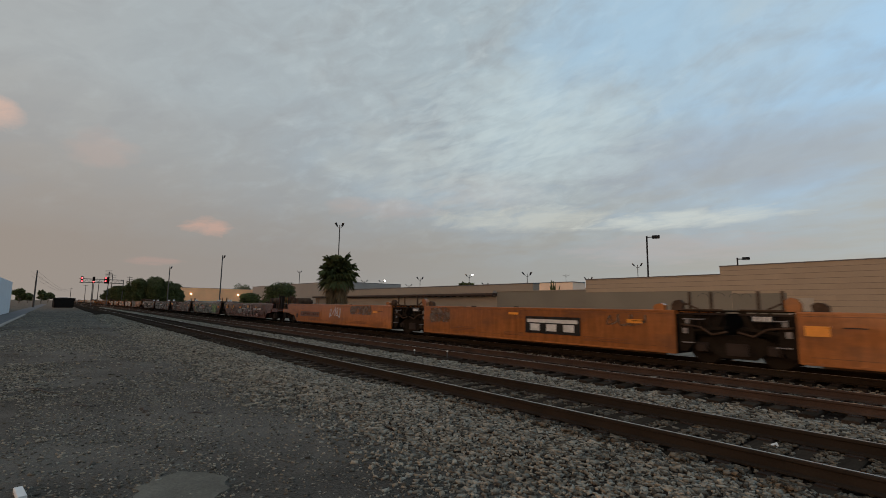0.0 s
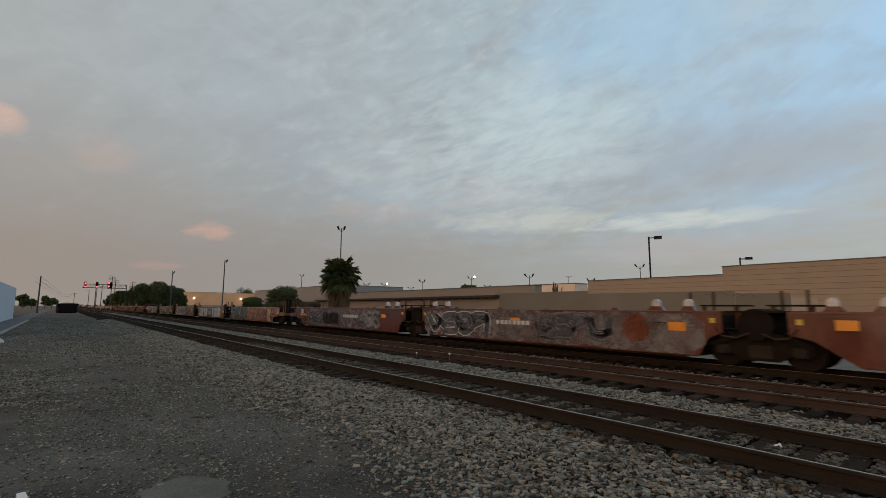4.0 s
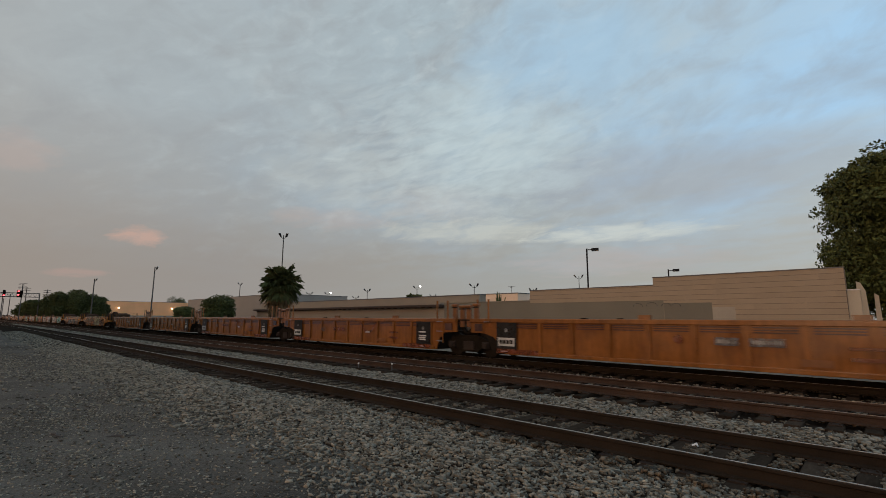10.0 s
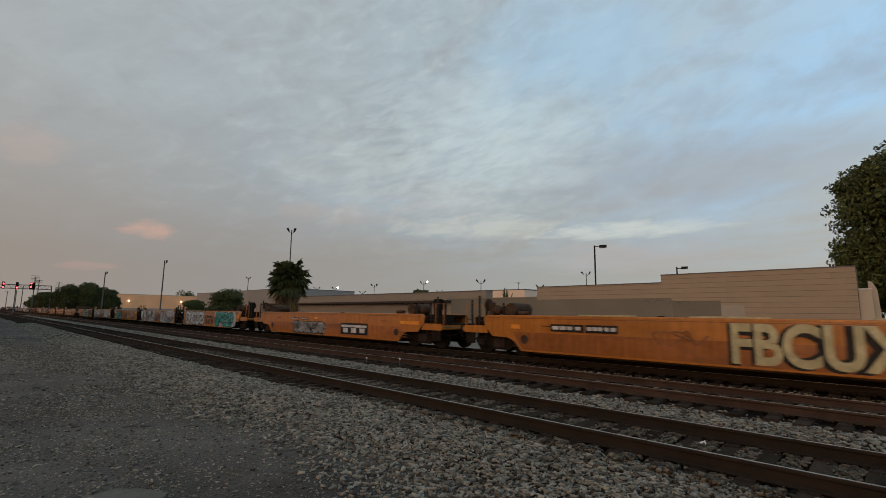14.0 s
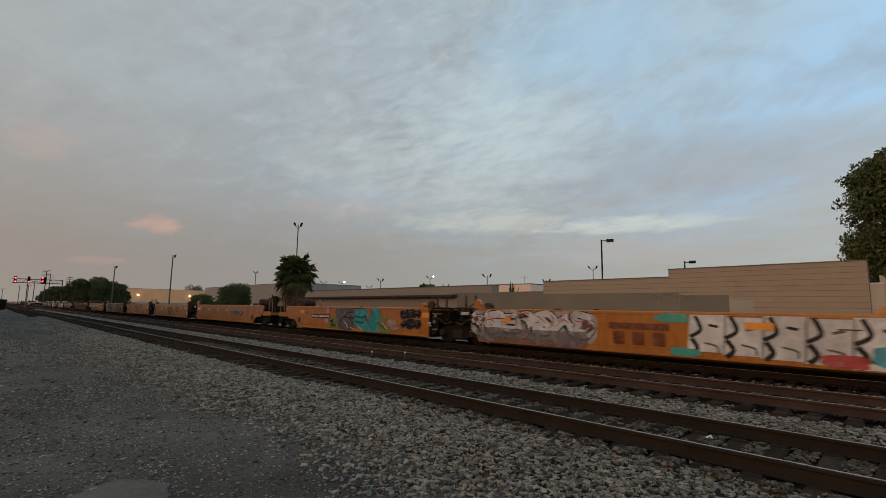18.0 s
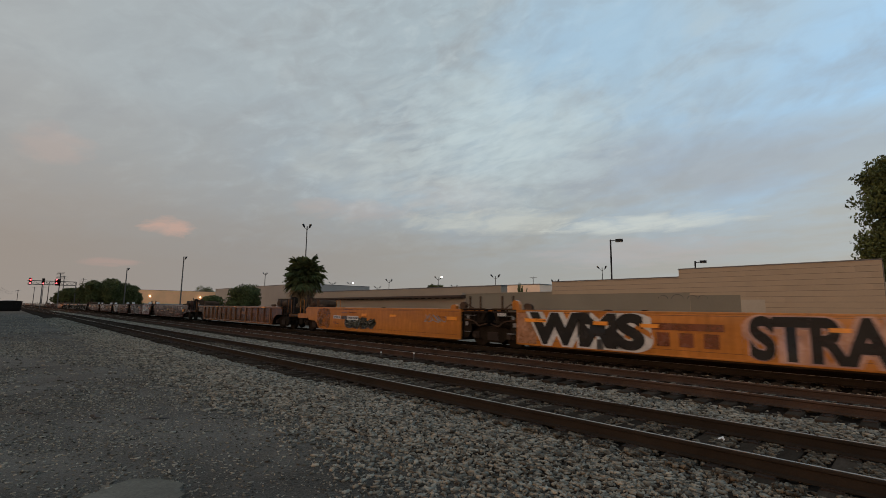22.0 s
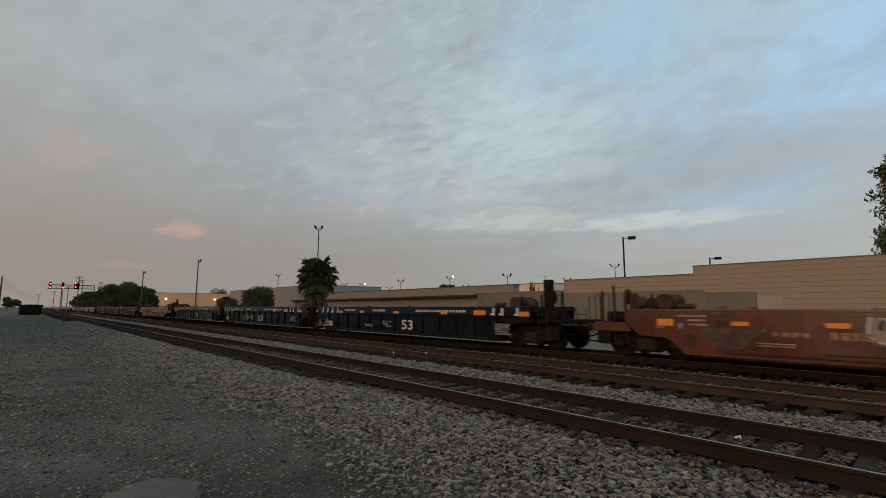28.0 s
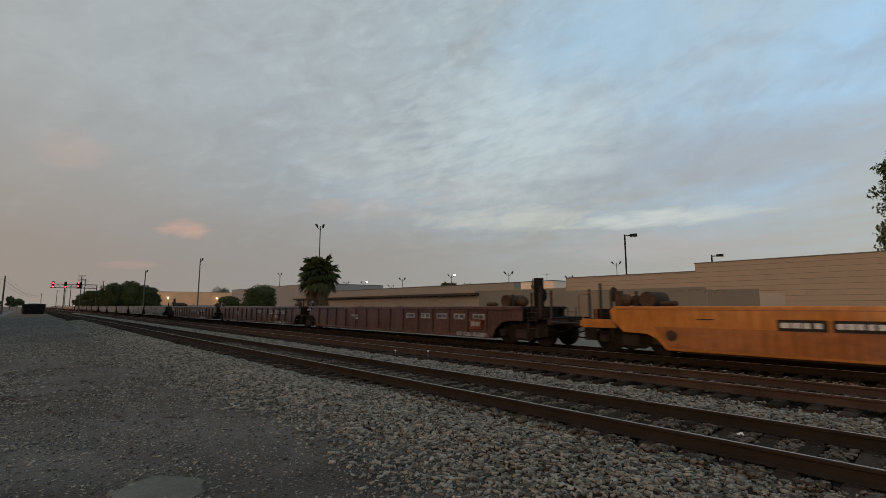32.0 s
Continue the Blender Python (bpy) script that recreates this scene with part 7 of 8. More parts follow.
    patch_of(b, [(-2.82, 1.17), (-2.45, 1.24), (-1.9, 1.17), (-1.2, 1.26), (-0.4, 1.24), (-0.05, 1.12), (0.05, 0.74), (-0.6, 0.66), (-1.3, 0.72), (-2.1, 0.66), (-2.84, 0.70)], M_BROWN, 4)
    bars(b, -2.80, -0.92, 0.80, 1.03, 9, P_PINK, layer=5)
    bars(b, -2.78, -0.94, 0.84, 1.00, 9, P_WHITE, seed=4)
    word(b, "C", -0.51, -0.22, 0.8, 1.08, P_WHITE, offset=0.025)
    for q in ([(-3.15, 0.42), (-2.7, 0.36), (-2.3, 0.40)], [(-2.05, 0.46), (-1.85, 0.36), (-1.5, 0.36)], [(-0.3, 0.36), (0.3, 0.42)]):
        stroke(b, q, 0.10, P_BLACK, layer=3)
    blob_part(b, -2.25, 1.27, 0.22, 0.18, P_BLACK, 18, layer=3)
    stroke(b, [(-2.0, 1.26), (-1.62, 1.20)], 0.10, P_BLACK, layer=5)
    panel(b, -0.36, -0.14, 1.38, 1.42, P_LGREY, layer=4)
    panel(b, -5.17, -4.47, 1.38, 1.42, P_WHITE, layer=5)
    bars(b, -6.85, -6.45, 1.22, 1.38, 3, P_GREY, seed=8)
    blob_part(b, -4.50, 0.92, 0.30, 0.60, mat("spray_slate_blue", (0.10, 0.105, 0.12), 0.24, var=0.2, fade=0.5), 19, layer=4)
    amber(b, (5.9, 6.4, 0.95, 1.18), (2.2, 2.8, 1.08, 1.2), (-1.67, -1.17, 1.13, 1.24), (-4.06, -3.62, 1.08, 1.22), (-6.1, -5.7, 1.05, 1.24))
    wash(c, -5.0, -2.9, 0.32, 1.46, P_DGREY, 21, 4)
    scribble(c, -4.9, -3.0, 0.45, 1.35, P_GREY, 22, 0.05)
    word(c, "D", -2.68, -2.47, 0.9, 1.11, P_WHITE)
    bars(c, -2.16, -0.16, 0.9, 1.14, 9, P_WHITE)
    disc(c, 4.38, 0.98, 0.48, P_RUST)
    scribble(c, 4.05, 4.7, 0.65, 1.3, P_SALMON, 23, 0.05, 9)
    amber(c, (-5.92, -5.5, 1.1, 1.34), (3.25, 3.6, 1.1, 1.22), (5.73, 6.2, 0.95, 1.2), (-0.2, 0.15, 1.15, 1.22))
    bars(c, 5.1, 5.6, 0.64, 1.14, 2, P_WHITE, lines=5, seed=5)
    panel(c, 2.4, 2.7, 0.92, 1.02, P_SALMON)
    panel(c, 1.2, 1.5, 0.92, 1.0, P_WHITE)
    letters(d, -6.1, -2.2, 0.38, 1.42, 4, P_DGREY, P_WHITE, 25)
    letters(d, 0.56, 3.5, 0.55, 1.4, 4, P_DGREY, P_GREY, 26)
    disc(d, 4.36, 1.0, 0.44, P_RUST)
    amber(d, (5.4, 5.9, 0.95, 1.2), (-0.9, -0.4, 1.1, 1.2))
    bars(d, -1.7, 0.1, 0.9, 1.12, 8, P_WHITE)
    wash(c, 0.0, 6.0, 0.30, 1.45, mat("spray_dust_mauve", (0.125, 0.085, 0.075), 0.24, var=0.25, scale=1.5, fade=0.75), 27, 8, rough=0.12)
    wash(d, -6.6, 6.4, 0.30, 1.46, mat("spray_dust_grey", (0.17, 0.145, 0.135), 0.24, var=0.25, scale=1.5, fade=0.75), 28, 15, rough=0.12)
    wash(e, -4.5, 5.0, 0.30, 1.44, mat("spray_dust_grey_b", (0.15, 0.125, 0.115), 0.24, var=0.25, scale=1.5, fade=0.75), 30, 11, rough=0.12)
    letters(e, -4.0, -2.1, 0.4, 1.4, 2, P_DGREY, P_LGREY, 31)
    letters(e, 3.2, 5.4, 0.4, 1.4, 3, P_LGREY, P_DGREY, 32)
    bars(e, -5.75, -5.15, 1.1, 1.44, 1, P_WHITE, lines=3, seed=3)
    amber(e, (-5.77, -4.7, 0.95, 1.08), (5.6, 6.1, 1.0, 1.2))
    bars(e, 1.0, 3.0, 0.9, 1.14, 9, P_WHITE)
    wash(e, -2.0, 0.4, 0.5, 1.2, P_DGREY, 29, 3)


def mark_painted_orange_car():
    a, b, c, d, e = C2
    wash(a, -6.9, -1.6, 0.28, 1.46, mat("spray_grey_green", (0.12, 0.13, 0.105), 0.24, var=0.2, scale=1.5, fade=0.7), 31, 7, rough=0.2)
    slate = mat("spray_slate", (0.062, 0.070, 0.062), 0.3, var=0.25, scale=1.5, fade=0.3)
    moss = mat("spray_moss_grey", (0.155, 0.165, 0.135), 0.3, var=0.25, scale=1.5, fade=0.4)
    tangle(a, -6.8, -1.7, 0.30, 1.46, (slate, moss, slate, P_DGREY, slate, P_GREY), 46, 0.10, 0.26, 32, layer=2, tall=0.5)
    tangle(a, -6.7, -1.8, 0.34, 1.44, (P_LGREY, P_BLACK, P_GREY), 16, 0.03, 0.06, 33, layer=7, tall=0.4)
    wash(a, -1.8, 2.8, 0.3, 1.46, mat("spray_rust_orange", (0.36, 0.13, 0.05), 0.24, var=0.2, scale=1.5, fade=0.7), 34, 5)
    tangle(a, -1.5, 1.2, 0.42, 1.46, (P_SALMON, P_SALMON, P_PINK), 18, 0.05, 0.12, 35, layer=3, tall=0.9, curl=0.14)
    stroke(a, [(0.30, 0.46), (0.62, 0.76), (1.15, 0.80), (1.62, 0.48)], 0.07, P_SALMON)
    stroke(a, [(-1.4, 0.50), (-0.7, 0.60), (0.2, 0.46)], 0.05, P_SALMON)
    box_bars(a, 1.08, 1.72, 0.88, 1.03, 5, P_GREY, P_LGREY)
    box_bars(a, 1.95, 2.72, 0.87, 1.02, 6, P_DGREY, P_LGREY)
    straw = mat("spray_straw", (0.47, 0.24, 0.07), 0.24, var=0.2, scale=1.5, fade=0.25)
    brick = mat("spray_brick_red", (0.25, 0.065, 0.030), 0.24, var=0.2, scale=1.5, fade=0.25)
    patch_of(a, [(4.05, 1.40), (4.95, 1.42), (4.90, 0.32), (4.15, 0.36)], straw, 2)
    for x in (2.95, 3.40, 3.80):
        stroke(a, [(x - 0.05, 0.42), (x + 0.10, 0.90), (x - 0.02, 1.40)], 0.24, brick, 3, P_PINK)
    stroke(a, [(2.90, 1.36), (3.40, 1.43), (3.95, 1.34)], 0.10, P_PINK, 4)
    stroke(a, [(5.45, 1.30), (5.02, 1.40), (5.05, 1.02), (5.50, 0.90), (5.45, 0.45), (4.98, 0.42)], 0.18, brick, 3, P_PINK)
    panel(a, 6.38, 6.9, 1.0, 1.34, P_WHITE)
    bars(a, 6.44, 6.84, 1.05, 1.30, 2, P_BLACK, lines=2, layer=7)
    amber(a, (-0.4, 0.4, 1.12, 1.22))
    # unit with white bubbles
    bubbles(b, -5.2, -3.25, 0.34, 1.45, 2, P_WHITE, P_BLACK, 41)
    bubbles(b, -2.9, -1.1, 0.34, 1.45, 2, P_WHITE, P_BLACK, 42)
    emblem(b, -1.02, 1.29, 0.48, 1.06, P_WHITE, P_BLACK)
    scribble(b, -0.9, 1.0, 1.2, 1.45, P_PINK, 44, 0.05, 14)
    bubbles(b, 1.1, 5.0, 0.33, 1.46, 5, P_WHITE, P_BLACK, 45)
    amber(b, (5.97, 6.4, 0.9, 1.12), (-3.2, -2.9, 1.02, 1.2))
    # pale scrawl
    wash(c, -5.7, 1.6, 0.3, 1.44, mat("spray_dust_brown", (0.37, 0.275, 0.215), 0.24, var=0.2, scale=1.5, fade=0.4), 51, 9, rough=0.18)
    tangle(c, -5.9, 1.7, 0.34, 1.44, (P_LGREY, P_PINK, P_LGREY, P_GREY), 54, 0.035, 0.10, 52, layer=3, tall=0.4, curl=0.45)
    patch_of(c, [(-1.0, 1.25), (0.6, 1.30), (1.5, 1.05), (1.45, 0.5), (-0.6, 0.46)], P_LGREY, 2)
    for q in ([(-1.05, 1.0), (-1.28, 0.75), (-1.12, 0.50)], [(-0.86, 0.92), (-0.80, 0.66), (-0.50, 0.50)], [(0.72, 1.06), (1.05, 1.0), (1.22, 0.78), (1.02, 0.52)], [(0.66, 0.62), (0.95, 0.52)]):
        stroke(c, q, 0.12, P_BLACK, 8)
    tangle(c, 1.9, 6.1, 0.45, 1.42, (P_LGREY, P_SALMON), 30, 0.03, 0.06, 60, layer=3, tall=0.5, curl=0.5)
    amber(c, (2.8, 3.47, 1.1, 1.24), (5.13, 5.66, 1.05, 1.2))
    # olive wash
    wash(d, -5.6, -0.3, 0.3, 1.47, mat("spray_olive_dust", (0.22, 0.155, 0.085), 0.24, var=0.2, scale=1.5, fade=0.7), 71, 6, rough=0.15)
    disc(d, -0.75, 0.78, 0.38, P_TEAL, hole=0.65)
    emblem(d, -0.35, 1.3, 0.47, 1.04, P_WHITE, P_BLACK)
    amber(d, (-0.89, -0.39, 1.09, 1.2), (0.69, 1.11, 1.06, 1.18), (2.83, 3.29, 1.09, 1.19), (4.63, 5.15, 1.08, 1.2), (-5.9, -5.5, 0.95, 1.3))
    for k in range(3):
        scribble(d, 3.7 + k * 0.7, 4.6 + k * 0.7, 0.8, 1.44, P_LGREY, 72 + k, 0.05, 11)
    # big white and violet piece
    box_bars(e, -3.27, -1.12, 0.76, 1.04, 8)
    violet = mat("spray_violet_grey", (0.062, 0.05, 0.058), 0.24, var=0.2, fade=0.15)
    wash(e, 0.6, 7.0, 0.28, 1.49, mat("spray_cream_base", (0.40, 0.34, 0.26), 0.24, var=0.2, scale=1.5, fade=0.15), 81, 8, rough=0.06)
    rg = random.Random(83)
    for k in range(26):
        x, z = 1.1 + 5.4 * ((k * 0.618) % 1.0), 0.46 + 0.42 * (k % 3) + rg.uniform(-0.06, 0.06)
        g = Geo()
        a, r = rg.uniform(-1.5, 1.5), rg.uniform(0.22, 0.5)
        dx, dz = r * math.cos(a), min(0.42, r * math.sin(a))
        pts = smooth_line([(x - dx, z - dz), (x + rg.uniform(-0.2, 0.2), z + rg.uniform(-0.15, 0.15)), (x + dx, z + dz)])
        ribbon(g, pts, rg.uniform(0.14, 0.34), face_y(e, 2) - 0.0002 * k)
        part("spray_patch", g, violet, e)
    for k in range(6):
        scribble(e, 1.0 + k * 0.9, 2.3 + k * 0.9, 0.35, 1.42, P_CREAM if k % 2 else P_WHITE, 82 + k, 0.07, 6, layer=6)
    wash(e, 6.1, 7.1, 0.4, 1.4, P_SALMON, 88, 2)
    scribble(e, 0.5, 1.1, 0.5, 1.0, P_LGREY, 89, 0.06, 8)
    amber(e, (7.1, 7.6, 0.92, 1.1), (2.6, 3.1, 1.1, 1.2), (-0.6, -0.2, 1.1, 1.2))
    amber(e, (-5.6, -5.1, 1.0, 1.25))


def mark_ribbed_car():
    for i, u in enumerate(C3):
        h = 7.55 if 0 < i < 4 else 8.6
        ends = []
        if i > 0:
            ends.append((h - 2.65, h - 1.75))
        if i < 4:
            ends.append((-h + 1.75, -h + 2.65))
        for k, (x0, x1) in enumerate(ends):
            panel(u, x0, x1, 0.30, 1.40, P_BLACK, "end_plate", layer=1, label="black painted end panel")
            if x0 < 0:
                box_bars(u, x0 + 0.08, x1 - 0.08, 0.55, 0.85, 4, P_WHITE, P_BLACK, seed=i)
            else:
                bars(u, x0 + 0.15, x1 - 0.15, 0.6, 1.0, 1, P_WHITE, lines=5, seed=7)
            disc(u, (x0 + x1) / 2, 1.12, 0.07, P_LGREY)
            panel(u, x0 - (0.0 if x0 < 0 else 0.9), x1 + (0.9 if x0 < 0 else 0.0), 0.285, 0.45, P_RUST, "sill_stripe", layer=2)
            bars(u, x0 + 0.2, x0 + 0.6, 0.33, 0.39, 1, P_PINK)
        if i in (0, 4):
            box_bars(u, 0.40, 0.95, 0.87, 1.08, 4, P_DGREY, P_LGREY)
            box_bars(u, 1.18, 1.93, 0.87, 1.08, 6, P_DGREY, P_LGREY)
            disc(u, -0.5, 1.0, 0.13, P_RUST)
        else:
            g = Geo()
            ribbon(g, [(0.8, 1.36), (1.2, 0.92), (1.45, 0.86), (1.75, 0.95), (2.1, 1.36)], 0.07, face_y(u, 4))
            part("chain_mark", g, P_RUST, u)
            box_bars(u, 1.25, 1.6, 0.83, 0.92, 1, P_WHITE, P_WHITE)
            word(u, "40", -2.80, -2.36, 0.8, 1.06, mat("shadow_brown", (0.05, 0.026, 0.016), 0.6), layer=6, offset=0.02, name="size_number")
            bars(u, -1.6, -0.5, 0.85, 1.08, 3, P_RUST)
        bars(u, 3.0, 3.9, 0.6, 0.72, 1, P_RUST)
        bars(u, 3.0, 3.9, 0.85, 0.95, 1, P_RUST)
        panel(u, 2.2, 2.8, 0.45, 0.62, M_RUSTORANGE)
        g = Geo()
        for x in (-1.6, 3.2):
            g.box(x, -SIDE + 0.02, TOP + 0.014, x + 0.35, -SIDE + 0.14, TOP + 0.14)
        part("lock_box", g, M_RUSTORANGE, u)


def mark_singles():
    a, b = C4[0], C5[0]
    word(a, "FBCUX", 0.10, 3.62, 0.31, 1.41, P_BLACK, layer=1, offset=0.07, name="sprayed_word")
    word(a, "FBCUX", 0.18, 3.68, 0.36, 1.42, P_CREAM, layer=3, offset=0.03, name="sprayed_word")
    emblem(a, 3.75, 4.81, 0.5, 1.1, P_RUST)
    box_bars(a, -5.24, -4.0, 1.0, 1.25, 4)
    box_bars(a, -3.95, -2.86, 1.0, 1.25, 5)
    scribble(a, -1.9, -0.3, 0.7, 1.3, M_RUSTORANGE, 103, 0.05, 12)
    slots(a, 5.59, 6.04, 0.45, 0.76)
    amber(a, (-6.9, -6.5, 1.05, 1.2), (6.9, 7.3, 1.05, 1.2))
    for x in (-0.8, -4.2, 3.0):
        g = Geo()
        g.box(x, -SIDE + 0.0, TOP + 0.013, x + 1.9, -SIDE + 0.05, TOP + 0.06)
        part("edge_guard", g, P_CREAM, a, "pale edge strip")
    emblem(b, 1.73, 4.16, 0.42, 1.0, P_WHITE, P_BLACK)
    letters(b, -3.5, 0.1, 0.35, 1.0, 5, P_LGREY, P_BLACK, 111)
    box_bars(b, -3.8, -2.9, 1.1, 1.22, 4)
    box_bars(b, -2.6, -1.8, 1.1, 1.22, 4)
    amber(b, (6.7, 8.0, 1.05, 1.2), (-1.0, -0.6, 1.15, 1.25))
    slots(b, 6.6, 7.1, 0.45, 0.76)
    c = C11[0]
    letters(c, 1.5, 3.27, 0.98, 1.25, 3, P_WHITE, P_LGREY, 121)
    box_bars(c, -4.84, -3.85, 0.92, 1.2, 4)
    box_bars(c, -3.75, -2.59, 0.92, 1.2, 6)
    amber(c, (-0.29, 0.22, 0.95, 1.07), (8.36, 8.8, 0.95, 1.2))
    bars(c, 5.8, 6.5, 0.55, 0.85, 2, P_DGREY, lines=3)


def mark_colour_car():
    a, b, c, d, e = C6
    pale = mat("spray_pale_base", (0.42, 0.39, 0.37), 0.24, var=0.25, scale=1.5, fade=0.45)
    wash(a, -6.2, -1.2, 0.3, 1.46, pale, 125, 6, rough=0.1)
    wash(a, 1.2, 5.6, 0.3, 1.46, pale, 126, 5, rough=0.1)
    wash(b, -6.4, -1.0, 0.3, 1.46, pale, 127, 6, rough=0.1)
    wash(b, 1.2, 6.1, 0.3, 1.46, pale, 128, 6, rough=0.1)
    wash(d, -6.5, -1.1, 0.5, 1.47, pale, 129, 6, rough=0.1)
    letters(a, -6.0, -1.5, 0.32, 1.46, 5, P_WHITE, P_DGREY, 130)
    emblem(a, -0.9, 1.0, 0.5, 1.15, P_RUST)
    letters(a, 1.4, 5.0, 0.32, 1.46, 4, P_TEAL, P_BLACK, 131)
    amber(a, (5.8, 6.3, 1.0, 1.25))
    mint = mat("spray_pale_mint", (0.36, 0.42, 0.33), 0.24, var=0.15, scale=1.5, fade=0.25)
    for cx, cz, w_, h_, m_ in ((-6.25, 1.0, 0.75, 0.85, P_WHITE), (-5.62, 0.86, 0.70, 0.62, P_GREY), (-5.5, 1.34, 0.9, 0.26, P_CREAM), (-5.0, 1.05, 0.7, 0.5, P_WHITE), (-4.15, 0.60, 1.5, 0.58, P_PINK), (-4.3, 1.2, 0.7, 0.42, P_GREY), (-3.72, 1.18, 0.8, 0.44, mint), (-3.1, 1.28, 0.8, 0.36, P_WHITE), (-2.62, 0.66, 1.0, 0.66, mint), (-2.15, 1.18, 0.9, 0.52, P_DGREY), (-3.3, 0.85, 0.6, 0.4, P_DGREY), (-1.55, 1.32, 0.8, 0.22, P_CREAM)):
        blob_part(b, cx, cz, w_, h_, m_, int(cx * 10) + 70, layer=3)
    for q in ([(-4.85, 0.42), (-4.6, 0.84), (-3.9, 0.90), (-3.45, 0.45)], [(-4.5, 0.62), (-4.1, 0.70), (-3.8, 0.55)], [(-3.5, 1.42), (-3.1, 1.10), (-2.7, 1.40)], [(-6.5, 0.7), (-6.0, 0.55), (-5.4, 0.52)]):
        stroke(b, q, 0.055, P_RED, 6)
    for q in ([(-2.9, 0.9), (-2.5, 0.55), (-2.1, 0.85)], [(-5.8, 0.90), (-5.55, 0.72), (-5.4, 0.95)], [(-3.45, 1.0), (-3.2, 0.6)]):
        stroke(b, q, 0.09, P_BLACK, 6)
    for k in range(4):
        stroke(b, [(-1.95 + k * 0.05, 1.2 - k * 0.2), (-1.6, 1.05 - k * 0.2), (-1.2, 1.12 - k * 0.2)], 0.10, P_WHITE if k % 2 else P_GREY, 5)
    emblem(b, -0.94, 0.99, 0.48, 1.15, P_RUST)
    patch_of(b, [(1.45, 0.80), (2.70, 0.86), (3.05, 0.34), (1.75, 0.32)], mint, 3)
    patch_of(b, [(2.45, 1.46), (3.0, 1.46), (3.15, 0.80), (2.75, 0.72)], P_WHITE, 4)
    patch_of(b, [(3.0, 0.80), (5.8, 0.86), (6.0, 0.34), (3.05, 0.32)], P_GREY, 3)
    patch_of(b, [(3.9, 1.46), (5.6, 1.46), (5.9, 0.90), (3.7, 0.92)], P_WHITE, 4)
    stroke(b, [(1.35, 1.38), (1.75, 1.44), (2.35, 1.30), (2.30, 0.95)], 0.20, P_GREY, 5)
    stroke(b, [(1.25, 1.28), (1.5, 1.42), (1.95, 1.44)], 0.10, P_RED, 6)
    stroke(b, [(1.42, 0.50), (1.35, 0.38), (1.6, 0.32)], 0.10, P_RED, 6)
    stroke(b, [(2.0, 1.0), (2.12, 0.75), (2.0, 0.6)], 0.13, P_RED, 6)
    stroke(b, [(3.0, 1.22), (3.45, 1.12), (3.40, 0.95), (3.05, 0.98)], 0.10, P_RED, 6)
    stroke(b, [(2.6, 1.3), (2.95, 0.9), (2.9, 0.4)], 0.11, P_GREY, 6)
    for k in range(4):
        stroke(b, [(4.1 + k * 0.5, 1.42), (4.25 + k * 0.45, 1.0), (4.0 + k * 0.5, 0.5)], 0.09, (P_RED, P_BLACK, P_GREY, P_BLACK)[k], 6)
    panel(b, 6.0, 6.1, 0.4, 1.3, P_SALMON)
    # teal lettering on black
    word(c, "AWCO", -5.1, -1.66, 0.32, 1.36, P_BLACK, layer=1, offset=0.13, name="sprayed_word")
    blob_part(c, -2.2, 0.84, 1.2, 1.15, P_BLACK, 150, layer=1)
    word(c, "AWCO", -5.2, -1.95, 0.36, 1.30, P_TEAL, layer=4, offset=0.05, name="sprayed_word")
    emblem(c, -1.23, 0.76, 0.52, 1.14, P_RUST)
    panel(c, 1.89, 2.27, 0.80, 1.22, P_DGREY)
    panel(c, 1.95, 2.21, 0.86, 1.16, M_ORANGE, layer=4)
    bars(c, 1.2, 1.7, 0.85, 0.98, 1, P_DGREY, lines=2)
    scribble(c, 4.15, 5.02, 0.85, 1.36, P_RED, 151, 0.05, 14)
    scribble(c, 4.13, 4.9, 0.5, 0.7, P_BLACK, 152, 0.05, 10)
    amber(c, (5.6, 6.15, 1.08, 1.3), (-6.0, -5.5, 1.05, 1.25), (-1.6, -1.1, 1.15, 1.27))
    bars(c, -1.1, 0.9, 0.38, 0.46, 6, P_RUST)
    # white and grey letters
    letters(d, -6.4, -1.2, 0.62, 1.48, 7, P_WHITE, P_BLACK, 160, inner=P_RED)
    wash(d, -6.2, -1.4, 0.29, 0.82, mat("spray_mauve_grey", (0.17, 0.135, 0.13), 0.24, var=0.2, scale=1.5, fade=0.7), 161, 6, layer=5, rough=0.12)
    emblem(d, -0.68, 1.13, 0.52, 1.17, P_RUST)
    for k in range(5):
        x = 1.72 + 0.86 * k
        g = Geo()
        quad(g, x - 0.14, 0.46 - 0.04 * k, x + 0.76, 1.45 - 0.05 * (k % 2), face_y(d, 3), 0.10)
        part("spray_patch", g, P_WHITE, d)
        stroke(d, [(x + 0.10, 1.42), (x + 0.22, 1.05), (x - 0.06, 0.85)], 0.10, P_BLACK, 5)
        stroke(d, [(x - 0.02, 0.80), (x + 0.12, 0.55), (x - 0.05, 0.36)], 0.12, P_BLACK, 5)
        stroke(d, [(x + 0.42, 1.18 - 0.1 * (k % 2)), (x + 0.66, 1.14)], 0.07, (P_BLACK, P_DGREY)[k % 2], 5)
        stroke(d, [(x + 0.30, 0.70), (x + 0.60, 0.62), (x + 0.62, 0.45)], 0.05, P_DGREY, 5)
    blob_part(d, 4.9, 0.45, 0.9, 0.3, P_RED, 163, layer=6)
    blob_part(d, 5.6, 0.6, 0.5, 0.5, P_CYAN, 164, layer=6)
    blob_part(d, 1.2, 1.35, 0.9, 0.25, P_TEAL, 165, layer=6)
